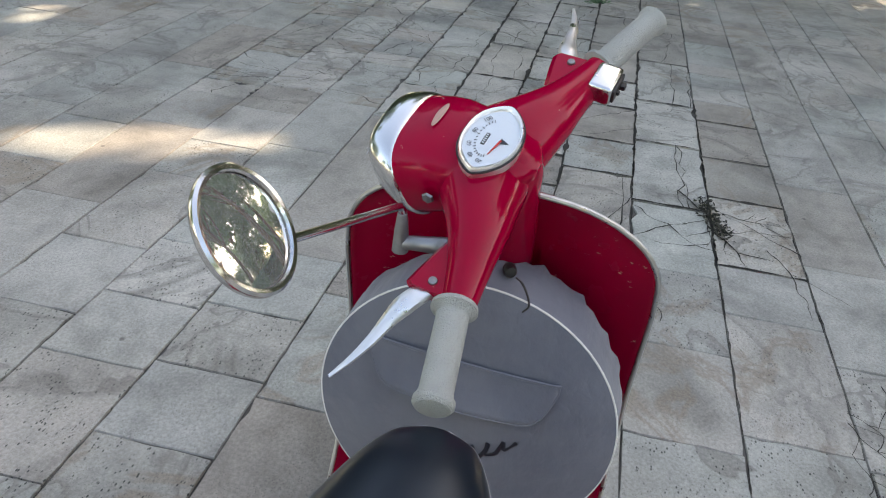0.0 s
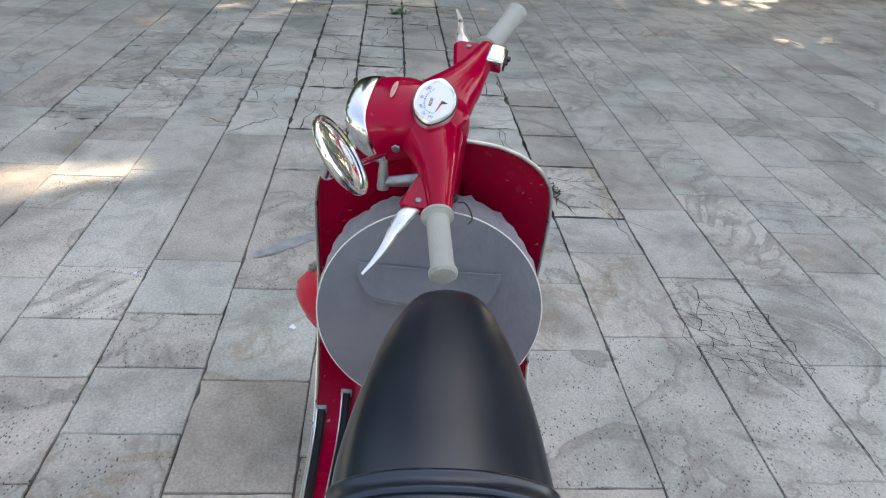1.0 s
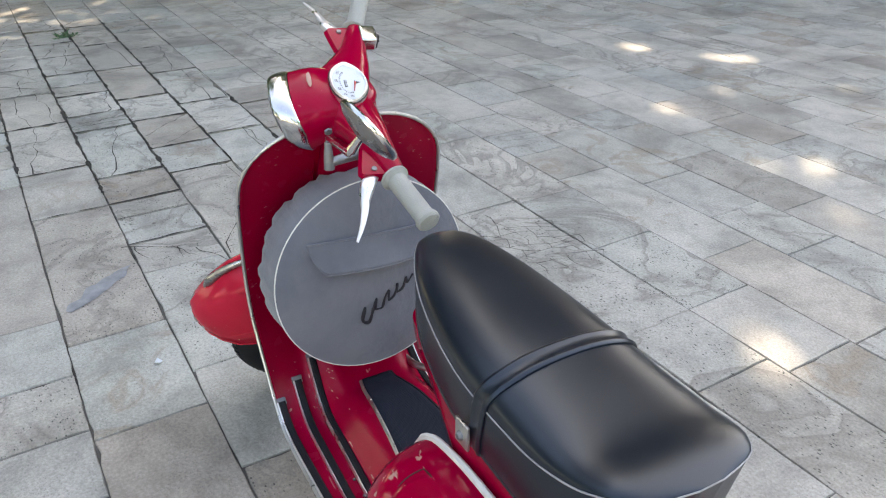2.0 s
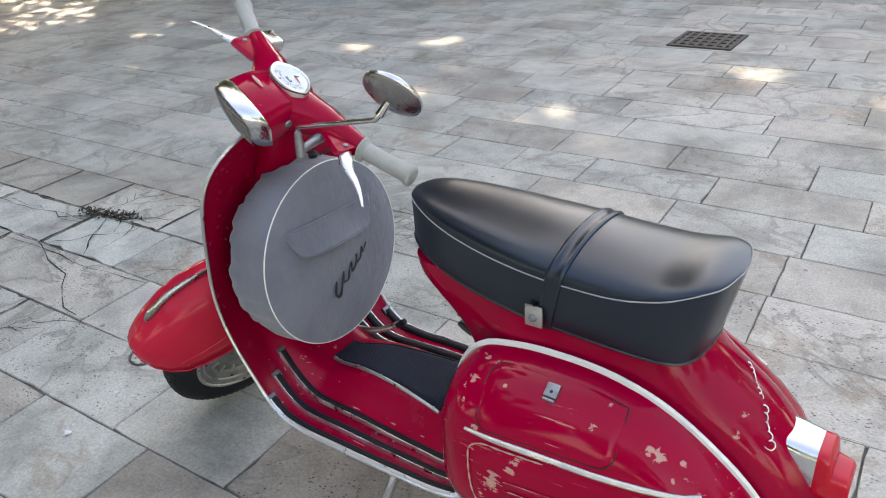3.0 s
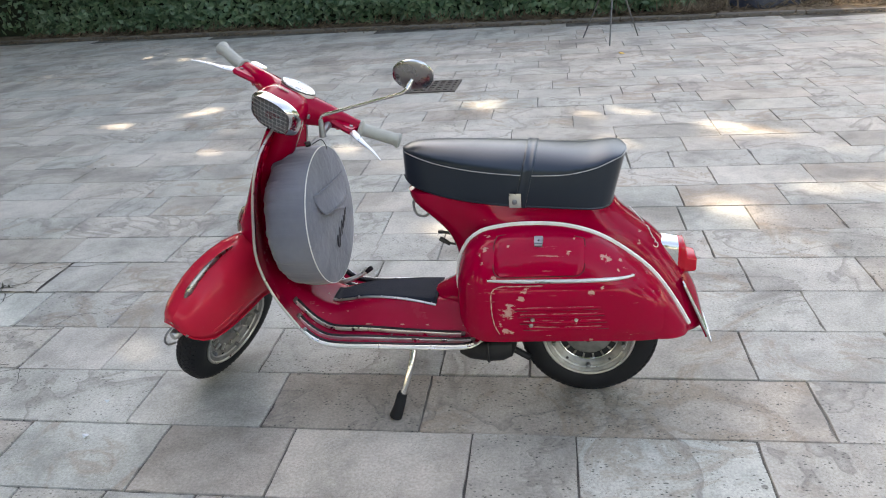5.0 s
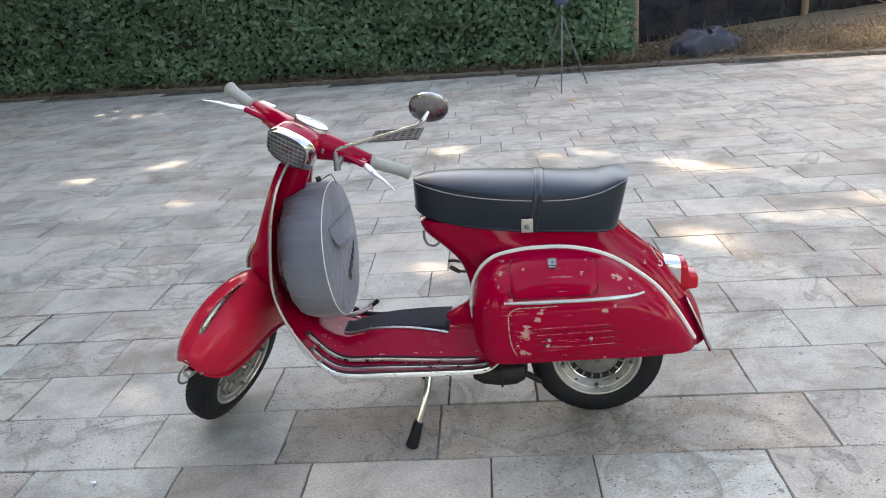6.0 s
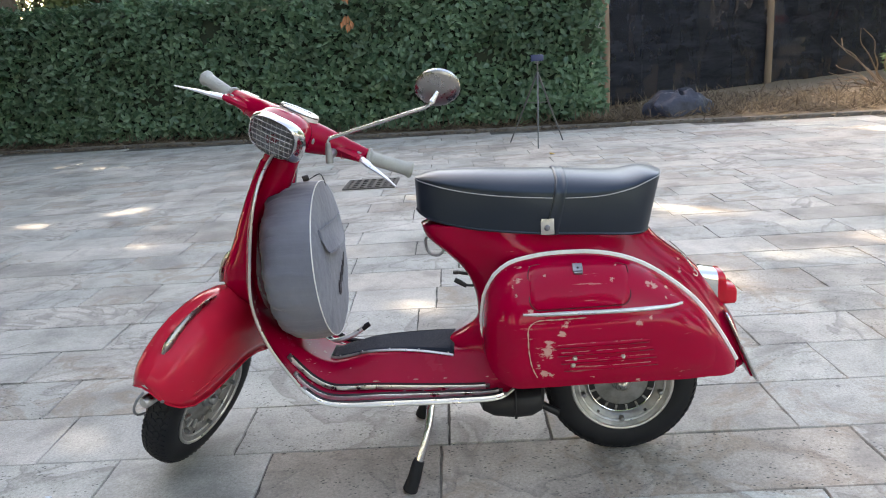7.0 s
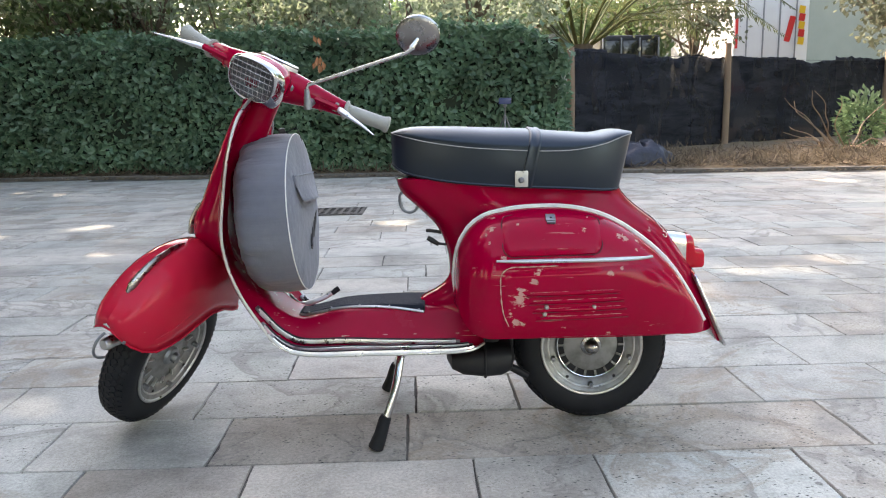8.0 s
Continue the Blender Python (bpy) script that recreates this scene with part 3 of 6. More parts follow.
bow_at = curve([0, 0.03, 0.10, 0.25, 0.55, 0.72, 0.85, es[-1]], [0.0, 0.006, 0.026, 0.045, 0.045, 0.02, 0.0, 0.0])
hump_at = curve([0, 0.45, 0.60, 0.72, 0.85, es[-1]], [0.0, 0.01, 0.045, 0.07, 0.082, 0.085])


def sheet(s, v):
    """A point of the shield sheet: s metres down its profile, v from -1 to 1 across it; then its normal to the rider's side."""
    x, z, w = e_x(s), e_z(s), e_w(s)
    dx, dz = e_x(s + 0.004) - e_x(s - 0.004), e_z(s + 0.004) - e_z(s - 0.004)
    ln = math.hypot(dx, dz)
    nx, nz = -dz / ln, dx / ln
    y = v * w
    t = min(1.0, max(0.0, (0.150 - abs(y)) / 0.085))
    h = hump_at(s) * t * t * (3 - 2 * t) - bow_at(s) * (1 - v * v) + 0.004 * max(0, abs(v) - 0.93) / 0.07
    return Vector((x + nx * h, y, z + nz * h)), Vector((nx, 0, nz))


SN = [es[-1] * k / 70 for k in range(71)]
SN = sorted(set(SN + [0.003, 0.006, 0.010, 0.016, 0.024, 0.034]))
part("leg_shield", grid([[sheet(s, -1 + 2 * j / 44)[0] for j in range(45)] for s in SN]), M_FLOORPAINT, scooter, "red leg shield and footboard with worn paint", thick=0.003)
rim_line = [sheet(s, -1)[0] for s in reversed(SN[2:])] + [sheet(0.0, v)[0] for v in (-1, 0, 1)] + [sheet(s, 1)[0] for s in SN[2:]]
part("shield_trim", tube(rim_line, 0.0040, 8), M_ALU, scooter, "dulled metal edge trim")


def runner(v0, v1, s0, s1, sg):
    """A footboard strip: a metal channel with a black rubber band in it."""
    n = 40
    pts, nor = [], []
    for k in range(n):
        s = s0 + (s1 - s0) * k / (n - 1)
        p, q = sheet(s, v0 + (v1 - v0) * k / (n - 1))
        pts.append(p + 0.004 * q)
        nor.append(q)
    def strip(off, w, h):
        rws = []
        for k, (p, q) in enumerate(zip(pts, nor)):
            way = (pts[min(k + 1, n - 1)] - pts[max(k - 1, 0)]).normalized()
            side = way.cross(q)
            c = p + side * off
            rws.append([c - side * w - q * 0.004, c - side * w + q * h * 0.6, c - side * w * 0.5 + q * h, c + side * w * 0.5 + q * h, c + side * w + q * h * 0.6, c + side * w - q * 0.004])
        return grid(rws, False)
    ob = part("foot_runner", strip(0.0088 * sg, 0.0018, 0.0080), M_BRIGHT, scooter, "aluminium foot strip with black rubber")
    part("rubber_band", strip(-0.001 * sg, 0.0080, 0.0085), M_RUBBER, ob)
    for p in (pts[0], pts[-1]):
        part("end_clip", box(p, (0.024, 0.018, 0.008), 0.003, look((0, 0, 0), -nor[0] if p is pts[0] else (0, 0, -1)).to_3x3().to_4x4()), M_STEEL, ob)


for sg in (1, -1):
    runner(-0.52 * sg, -0.63 * sg, es[-1] - 0.640, es[-1] - 0.075, sg)
    runner(-0.72 * sg, -0.80 * sg, es[-1] - 0.600, es[-1] - 0.040, sg)
    runner(-0.945 * sg, -0.94 * sg, es[-1] - 0.565, es[-1] - 0.03, sg)
# the fold where floor and tunnel meet: a seam, chipped paint along it, and two rivets
for v_y, wide, stone in ((0.137, 0.0012, M_SEAM_SHADOW), (0.118, 0.0008, M_SEAM_SHADOW), (0.1335, 0.0024, M_WORN), (0.1215, 0.0016, M_WORN)):
    ln = []
    for k in range(90):
        s = es[-1] - 0.62 + 0.56 * k / 89
        ln.append(sheet(s, -v_y / e_w(s))[0] + Vector((0, 0, 0.0012)))
    rad = [wide if stone is M_SEAM_SHADOW else 0.0001 + wide * max(0.0, noise.noise((k * 0.42, wide * 900, 0)) - 0.12) * 2.2 for k in range(90)]
    part("tunnel_seam" if stone is M_SEAM_SHADOW else "worn_edge", tube(ln, rad, 5), stone, scooter)
for x in (-0.02, 0.03, 0.10):
    s = es[-1] - (0.275 - x)
    part("rivet", ball(sheet(s, -0.150 / e_w(s))[0] + Vector((0, 0, 0.003)), 0.0034, 5), M_STEEL, scooter)

# floor mat on the tunnel
def mat_point(x, y, lift):
    s = es[-1] - (0.275 - x)
    return sheet(s, y / e_w(s))[0] + Vector((0, 0, lift))


def mat_edges(k):
    u = k / 28
    return -0.268 + 0.383 * u, 0.036 + 0.050 * u, 0.040 + 0.034 * u


rows = []
for k in range(29):
    x, wl, wr = mat_edges(k)
    rows.append([mat_point(x, -wl + (wl + wr) * j / 16, 0.0075 - 0.005 * (j in (0, 16))) for j in range(17)])
mat_ob = part("floor_mat", grid(rows), M_MAT, scooter, "black dotted rubber tunnel mat", thick=0.004)
part("mat_strip", tube([mat_point(mat_edges(k)[0], -mat_edges(k)[1] - 0.001, 0.005) for k in range(29)], 0.0042, 8, 0.8), M_ALU, mat_ob, "dull aluminium edging strip")
part("mat_hem", tube([mat_point(mat_edges(k)[0], mat_edges(k)[2], 0.006) for k in range(29)] + [mat_point(0.115, 0.074 - 0.160 * j / 10, 0.007) for j in range(11)], 0.003, 6), M_RUBBER, mat_ob)
for k in (3, 9, 15, 21, 27):
    x, wl, wr = mat_edges(k)
    part("rivet", ball(mat_point(x, -wl - 0.001, 0.010), 0.0026, 4), M_ALU, mat_ob)

# brake pedal
pedal = part("brake_pedal", tube(path3([(-0.29, 0.10, 0.318), (-0.24, 0.105, 0.322), (-0.19, 0.125, 0.335), (-0.16, 0.138, 0.352)], 12), 0.0085, 10, 0.8), M_ALU, scooter, "bare steel brake pedal")
part("pedal_rubber", tube([(-0.170, 0.133, 0.344), (-0.158, 0.138, 0.352), (-0.148, 0.141, 0.358)], [0.0078, 0.0086, 0.0078], 10), M_RUBBER, pedal)

# horn casing on the front of the shield
rows = []
for z, out, w in ((0.90, 0.014, 0.050), (0.86, 0.026, 0.056), (0.80, 0.042, 0.059), (0.74, 0.057, 0.061), (0.69, 0.069, 0.062), (0.655, 0.079, 0.063), (0.63, 0.090, 0.065), (0.60, 0.101, 0.067), (0.565, 0.106, 0.068), (0.53, 0.096, 0.066), (0.50, 0.06, 0.06), (0.485, 0.0, 0.05)):
    xe = curve([p[1] for p in reversed(EDGE[:11])], [p[0] for p in reversed(EDGE[:11])])(z) - 0.036
    rows.append([(xe + 0.01 - (out + 0.01) * math.sin(math.pi * j / 14) ** 0.8, -w * math.cos(math.pi * j / 14), z) for j in range(15)])
horn = part("horn_casing", grid(rows), M_RED, scooter)
part("horn_grille", tube(path3([(-0.462, 0, 0.662), (-0.508, 0, 0.630), (-0.530, 0, 0.59), (-0.535, 0, 0.558)], 12), 0.008, 8, 1.2), M_TIRED, horn, "ribbed metal horn grille")

# seat
s_half = curve([0.036, 0.045, 0.06, 0.10, 0.16, 0.24, 0.33, 0.42, 0.50, 0.57, 0.62, 0.655, 0.678, 0.688], [0.012, 0.036, 0.051, 0.073, 0.094, 0.111, 0.123, 0.127, 0.127, 0.123, 0.114, 0.097, 0.066, 0.02])
s_low = curve([0.036, 0.07, 0.12, 0.195, 0.346, 0.498, 0.64, 0.688], [0.735, 0.716, 0.704, 0.692, 0.680, 0.672, 0.664, 0.668])
s_pipe = curve([0.036, 0.08, 0.14, 0.24, 0.35, 0.45, 0.525, 0.60, 0.65, 0.688], [0.824, 0.813, 0.800, 0.786, 0.778, 0.773, 0.775, 0.789, 0.806, 0.814])
s_top = curve([0.036, 0.06, 0.11, 0.20, 0.30, 0.40, 0.50, 0.58, 0.64, 0.688], [0.826, 0.834, 0.840, 0.839, 0.834, 0.829, 0.820, 0.815, 0.823, 0.816])


def seat_mid(x):
    """The seat sits a little askew."""
    return 0.013 * min(1, max(0, 1 - (x - 0.05) / 0.30))


def seat_ring(x, grow=0.0, n=14):
    w, zb, zp, zt = s_half(x) + grow, s_low(x), s_pipe(x), s_top(x) + grow
    pts = [(0.80 * w, zb - 0.002), (0.94 * w, zb), (0.965 * w, zb + 0.012), (0.985 * w, 0.6 * zb + 0.4 * zp), (w, zp - 0.006), (0.99 * w, zp)]
    pts += [(w * math.cos(a) ** 0.9, zp + (zt - zp) * math.sin(a) ** 0.85) for a in (math.pi / 2 * k / n for k in range(1, n))]
    c = seat_mid(x)
    rake = 0.034 * max(0.0, (x - 0.52) / 0.168) ** 2

    def at_x(z):
        return x - rake * min(1.0, max(0.0, (zp - z) / (zp - zb)))
    return [Vector((at_x(z), c - y, z)) for y, z in pts] + [Vector((x, c, zt))] + [Vector((at_x(z), c + y, z)) for y, z in reversed(pts)]


SX = [0.036 + (0.688 - 0.036) * (0.5 - 0.5 * math.cos(math.pi * k / 48)) for k in range(49)]
seat = part("seat", grid([seat_ring(x) for x in SX], True, (True, True)), M_VINYL, scooter, "long black vinyl seat with pale piping")
pl = [Vector((x, seat_mid(x) - s_half(x) * 0.998, s_pipe(x))) for x in SX]
pr = [Vector((x, seat_mid(x) + s_half(x) * 0.998, s_pipe(x))) for x in reversed(SX)]
part("piping", tube(pl + pr, 0.0013, 6, closed=True), M_PIPING, seat, "thin pale grey piping")
part("lower_bead", tube([seat_ring(x)[1] + Vector((0, 0, 0.004)) for x in SX] + [seat_ring(x)[-2] + Vector((0, 0, 0.004)) for x in reversed(SX)], 0.0035, 6, closed=True), M_VINYL, seat)


def strap_ring(k, grow):
    """The strap leans: its ends sit further forward than its top."""
    ring = seat_ring(0.40, grow)[1:-1]
    out = []
    for p in ring:
        lean = 0.392 + 0.030 * min(1, max(0, (p.z - 0.68) / 0.14)) + k
        w_now = s_half(lean) / s_half(0.40)
        rise = (s_top(lean) - s_top(0.40)) * min(1, max(0, (p.z - 0.76) / 0.06))
        out.append(Vector((lean, p.y * w_now, p.z + rise)))
    return out


strap = part("strap", grid([strap_ring(k, g) for k, g in ((-0.016, -0.002), (-0.0155, 0.003), (-0.012, 0.0054), (-0.009, 0.0054), (-0.006, 0.0038), (0.0, 0.0036), (0.006, 0.0038), (0.009, 0.0054), (0.012, 0.0054), (0.0155, 0.003), (0.016, -0.002))]), M_VINYL, seat, "black strap across the seat")
for sg in (1, -1):
    br = box((0.380, -0.134, 0.703), (0.034, 0.005, 0.042), 0.002)
    sc = lathe([(0.0001, 0.007), (0.005, 0.006), (0.008, 0.002), (0.008, 0)], 14, (0.379, -0.136, 0.700), (0, -1, 0))
    br, sc = (br, sc) if sg == 1 else (mirrored(br), mirrored(sc))
    part("strap_bracket", br, M_ALU, strap, "aluminium strap bracket")
    part("bracket_screw", sc, M_STEEL, strap)
part("bag_hook", tube(path3([(0.062, 0, 0.662), (0.054, 0, 0.650), (0.055, 0, 0.628), (0.064, 0.0, 0.610), (0.082, 0, 0.604), (0.098, 0, 0.612), (0.102, 0, 0.628), (0.092, 0, 0.640), (0.070, 0, 0.652)], 30), 0.0042, 8), M_STEEL, scooter, "steel bag hook under the seat")
part("fuel_tap", joined(tube([(0.17, 0.0, 0.545), (0.135, 0.0, 0.552)], 0.005, 8), box((0.132, 0, 0.552), (0.016, 0.014, 0.010), 0.003)), M_BLACK, scooter)
part("choke_lever", joined(tube([(0.18, -0.005, 0.512), (0.158, -0.005, 0.515)], 0.004, 8), tube([(0.160, -0.005, 0.512), (0.140, -0.005, 0.525), (0.128, -0.005, 0.532)], [0.006, 0.008, 0.007], 8)), M_BLACK, scooter)

# spare wheel under its cover
cz, cx0, cr = 0.612, -0.212, 0.216
lean = Matrix.Translation((cx0, 0, cz)) @ Matrix.Rotation(radians(-3.2), 4, "Y")


def cover_point(r, a, x):
    return lean @ Vector((x, r * math.sin(a), r * math.cos(a)))


NA = 96
prof = [(0.02, 0.016), (0.07, 0.015), (0.12, 0.012), (0.17, 0.007), (0.20, 0.001), (0.2155, -0.003), (0.2165, -0.008), (0.2175, -0.03), (0.218, -0.06), (0.216, -0.09), (0.211, -0.115), (0.200, -0.135), (0.18, -0.148), (0.15, -0.152)]
rows = []
for i, (r, x) in enumerate(prof):
    row = []
    for k in range(NA):
        a = 2 * math.pi * k / NA
        ruck = 0.0
        if i >= 7:
            ruck = min(1, (i - 6) / 4) * (0.0026 * math.sin(17 * a + 2.2 * math.sin(3 * a)) + 0.0030 * math.sin(37 * a + 3 * math.sin(2 * a)) + 0.010 * noise.noise((5 * math.cos(a), 5 * math.sin(a), i * 0.35)))
        soft = 0.004 * noise.noise((r * 9 * math.sin(a), r * 9 * math.cos(a), 3.1)) if i < 5 else 0
        row.append(cover_point(r + ruck, a, x + soft))
    rows.append(row)
cover = part("spare_wheel_cover", grid(rows, True, (True, False)), M_CANVAS, scooter, "round grey canvas spare wheel cover with white piping")
part("piping", tube([cover_point(0.2165, 2 * math.pi * k / 72, -0.004) for k in range(72)], 0.0016, 6, closed=True), M_WHITE, cover, "thin white piping")
# pocket flap
def face_x(y, z):
    return float(np.interp(math.hypot(y, z), [q_[0] for q_ in prof[:6]], [q_[1] for q_ in prof[:6]]))


rows = []
for j in range(11):
    q = j / 10
    row = []
    for i in range(33):
        p = -1 + 2 * i / 32
        drop = 0.070 * (1 - 0.80 * (max(0, abs(p) - 0.70) / 0.30) ** 2.4)
        y, zz = 0.134 * p - 0.008, 0.106 - 0.006 * p - drop * q
        edge = i in (0, 32)
        row.append(lean @ Vector((face_x(y, zz) + (0.0015 if edge else 0.004 + 0.016 * q * q * (1 - p * p)), y, zz)))
    rows.append(row)
flap = part("pocket_flap", grid(rows), M_CANVAS, cover, thick=0.002)
part("flap_welt", tube([Vector(p) + Vector((0.0015, 0, 0)) for p in rows[0]], 0.0022, 6), M_CANVAS, flap)
part("flap_hem", tube([rows[j][0] for j in range(11)] + rows[10][1:] + [rows[j][32] for j in range(9, -1, -1)], 0.0017, 5), M_CANVAS, flap)
# dark script-like mark: plain strokes, no letters
mark = [(-0.052, 0.010), (-0.058, -0.012), (-0.048, -0.022), (-0.036, -0.004), (-0.028, 0.012), (-0.032, -0.006), (-0.020, -0.012), (-0.010, 0.004), (-0.002, 0.010), (-0.004, -0.008), (0.008, -0.006), (0.016, 0.012), (0.014, -0.004), (0.026, -0.004), (0.034, 0.012), (0.036, 0.000), (0.050, 0.008)]
pts = []
for y, zz in mark:
    y2, z2 = 1.15 * y + 0.026, 1.35 * zz - 0.045 + 0.50 * y
    rr = math.hypot(y2, z2)
    pts.append(lean @ Vector((float(np.interp(rr, [q_[0] for q_ in prof[:6]], [q_[1] for q_ in prof[:6]])) + 0.0022, y2, z2)))
part("dark_mark", tube(path3(pts, 70), [0.0016 + 0.0020 * abs(math.sin(0.47 * k)) + (0.0012 if k < 16 else 0.0) for k in range(70)], 6, 0.4, up=(1, 0, 0)), M_INK, cover, "dark printed flourish")

# steering: the axis leans back; the bars and the fork are turned to the left
AX0, AXW = Vector((-0.278, 0, 0.989)), Vector((0.43, 0, 0.90)).normalized()
HEAD_TURN, FORK_TURN = 75.0, 73.0


def turned(degrees):
    return Matrix.Translation(AX0) @ Matrix.Rotation(radians(degrees), 4, AXW) @ Matrix.Translation(-AX0)


# the head's own axes: (back, left, up) from the steering axis
HB, HL = AXW.cross(Vector((0, 1, 0))) * -1, Vector((0, -1, 0))
head_m = UNSCOOT @ turned(HEAD_TURN) @ Matrix.Translation(AX0) @ Matrix((HB, HL, AXW)).transposed().to_4x4()


def hp(b, l, u):
    return head_m @ Vector((b, l, u))


rows = []
for k in range(45):
    l = -0.212 + 0.424 * k / 44
    t = abs(l)
    b = curve([0, 0.05, 0.10, 0.15, 0.212], [-0.026, -0.013, 0.010, 0.028, 0.044])(t)
    u = curve([0, 0.06, 0.12, 0.212], [-0.016, -0.014, -0.010, -0.007])(t)
    rb = curve([0, 0.04, 0.08, 0.12, 0.16, 0.212], [0.066, 0.063, 0.051, 0.037, 0.0275, 0.0205])(t)
    ru = curve([0, 0.04, 0.08, 0.12, 0.16, 0.212], [0.046, 0.046, 0.041, 0.033, 0.0262, 0.0205])(t)
    rows.append([hp(b + rb * math.cos(a), l, u + ru * math.sin(a)) for a in (2 * math.pi * j / 28 for j in range(28))])
headset = part("handlebar_housing", grid(rows, True, (True, True)), M_RED, scooter, "red handlebar and headlamp housing, turned to the left")
rows = []
for b, wl, wu, cu in ((0.046, 0.012, 0.010, 0.000), (0.036, 0.034, 0.024, -0.004), (0.015, 0.052, 0.037, -0.009), (-0.015, 0.062, 0.045, -0.013), (-0.040, 0.069, 0.0515, -0.0160), (-0.065, 0.0735, 0.0570, -0.0190), (-0.085, 0.0760, 0.0585, -0.0245), (-0.098, 0.0770, 0.058, -0.029), (-0.106, 0.0773, 0.0575, -0.031)):
    ring = []
    for j in range(40):
        a = 2 * math.pi * j / 40
        c, s = math.cos(a), math.sin(a)
        e = 0.75
        k_ = max(0.0, min(1.0, (0.03 - b) / 0.15))
        ring.append(hp(b + 0.008 * k_ - 0.030 * k_ * s, 0.015 * k_ + wl * math.copysign(abs(c) ** e, c) * (1 + 0.07 * s), cu + wu * math.copysign(abs(s) ** e, s)))
    rows.append(ring)
part("lamp_shell", grid(rows, True, (True, False)), M_RED, headset)


def lamp_ring(b, k, n=48):
    out = []
    for j in range(n):
        a = 2 * math.pi * j / n
        c, s = math.cos(a), math.sin(a)
        e = 0.74
        out.append(hp(b + 0.008 - 0.030 * k * s, 0.015 + (0.077 * k) * math.copysign(abs(c) ** e, c) * (1 + 0.07 * s), -0.032 + (0.057 * k) * math.copysign(abs(s) ** e, s)))
    return out


lamp = part("headlamp", grid([lamp_ring(b, k) for b, k in ((-0.103, 0.97), (-0.1045, 1.015), (-0.108, 1.03), (-0.117, 1.022), (-0.127, 0.990), (-0.136, 0.945), (-0.143, 0.895), (-0.146, 0.860), (-0.1455, 0.840), (-0.141, 0.828), (-0.135, 0.825))], True), M_CHROME, headset, "deep chrome headlamp bezel")
part("reflector", grid([lamp_ring(b, k) for b, k in ((-0.135, 0.835), (-0.118, 0.77), (-0.103, 0.58), (-0.093, 0.3), (-0.091, 0.05))], True, (False, True)), M_STEEL, lamp)
part("lamp_glass", grid([lamp_ring(b, k) for b, k in ((-0.136, 0.832), (-0.140, 0.82), (-0.145, 0.70), (-0.148, 0.48), (-0.150, 0.25), (-0.1505, 0.02))], True, (False, True)), M_LAMPGLASS, lamp, "ribbed clear lamp glass")
for q in (-0.60, -0.36, -0.12, 0.12, 0.36, 0.60):
    wq = 0.80 * (1 - abs(q) ** 4) ** 0.25
    pts = [hp(-0.1475 + 0.012 * (p * wq) ** 2 + 0.008 * q * q - 0.030 * q, 0.015 + 0.077 * p * wq * (1 + 0.05 * q), -0.032 + 0.057 * q) for p in np.linspace(-0.97, 0.97, 14)]
    part("grille_bar", tube(pts, 0.0008, 5), M_ALU, lamp)
for p in (-0.69, -0.52, -0.35, -0.17, 0.0, 0.17, 0.35, 0.52, 0.69):
    hq = 0.78 * (1 - abs(p) ** 4) ** 0.25
    pts = [hp(-0.146 + 0.012 * p * p + 0.008 * (q * hq) ** 2 - 0.030 * q * hq, 0.015 + 0.077 * p * (1 + 0.05 * q * hq), -0.032 + 0.057 * q * hq) for q in np.linspace(-0.97, 0.97, 12)]
    part("grille_bar", tube(pts, 0.0006, 5), M_ALU, lamp)

# speedometer: a shell-shaped dial, pointed towards both grips
dial_m = head_m @ Matrix.Translation((-0.0145, 0.0105, 0.0385))


def fan(k, h, n=48):
    out = []
    for j in range(n):
        a = 2 * math.pi * j / n
        c, s = math.cos(a), math.sin(a)
        out.append(dial_m @ Vector((0.0338 * k * math.copysign(0.55 * (1 - abs(s) ** (2.3 if c > 0 else 3.0)) + 0.45 * abs(c), c), 0.0535 * k * s, h)))
    return out


speedo = part("speedometer", grid([fan(1.08, -0.014), fan(1.075, 0.000), fan(1.06, 0.004), fan(1.02, 0.0062), fan(0.97, 0.0056), fan(0.925, 0.003), fan(0.92, 0.001)], True), M_BRIGHT, headset, "fan-shaped white speedometer with a chrome rim")
part("dial", grid([fan(0.93, 0.002), fan(0.02, 0.0022)], True, (False, True)), M_DIAL, speedo, smooth=False)
dial_glass = part("dial_glass", grid([fan(0.985, 0.0042), fan(0.6, 0.0058), fan(0.02, 0.0064)], True, (False, True)), M_GLASS, speedo)
dial_glass.visible_shadow = False
part("gasket", tube(fan(1.085, 0.0005, 60), 0.0016, 6, closed=True), M_BLACK, speedo, "dark rubber gasket")
# the dial's own axes: x to the rider's right, y to the front
flat_m = dial_m @ Matrix(((0, -1, 0, 0), (-1, 0, 0, 0), (0, 0, 1, 0), (0, 0, 0, 1)))
for word, a in (("20", 186), ("40", 153), ("60", 120), ("80", 86), ("100", 48)):
    p = Matrix.Translation((0.039 * math.cos(radians(a)), 0.0225 * math.sin(radians(a)) + 0.001, 0.003))
    writing(word, 0.0082, flat_m @ p @ Matrix.Rotation(radians(a - 90) * 0.8, 4, "Z"), M_INK, speedo)
for k in range(17):
    a = radians(196 - 10.6 * k)
    part("tick", moved(box((0.030 * math.cos(a), 0.0165 * math.sin(a) + 0.001, 0.0028), (0.0007, 0.0026 if k % 2 else 0.0040, 0.0005), 0, Matrix.Rotation(a - math.pi / 2, 4, "Z")), flat_m), M_INK, speedo, smooth=False)
part("odometer", moved(box((-0.004, 0.0065, 0.0028), (0.019, 0.0048, 0.001)), flat_m), M_BLACK, speedo, smooth=False)
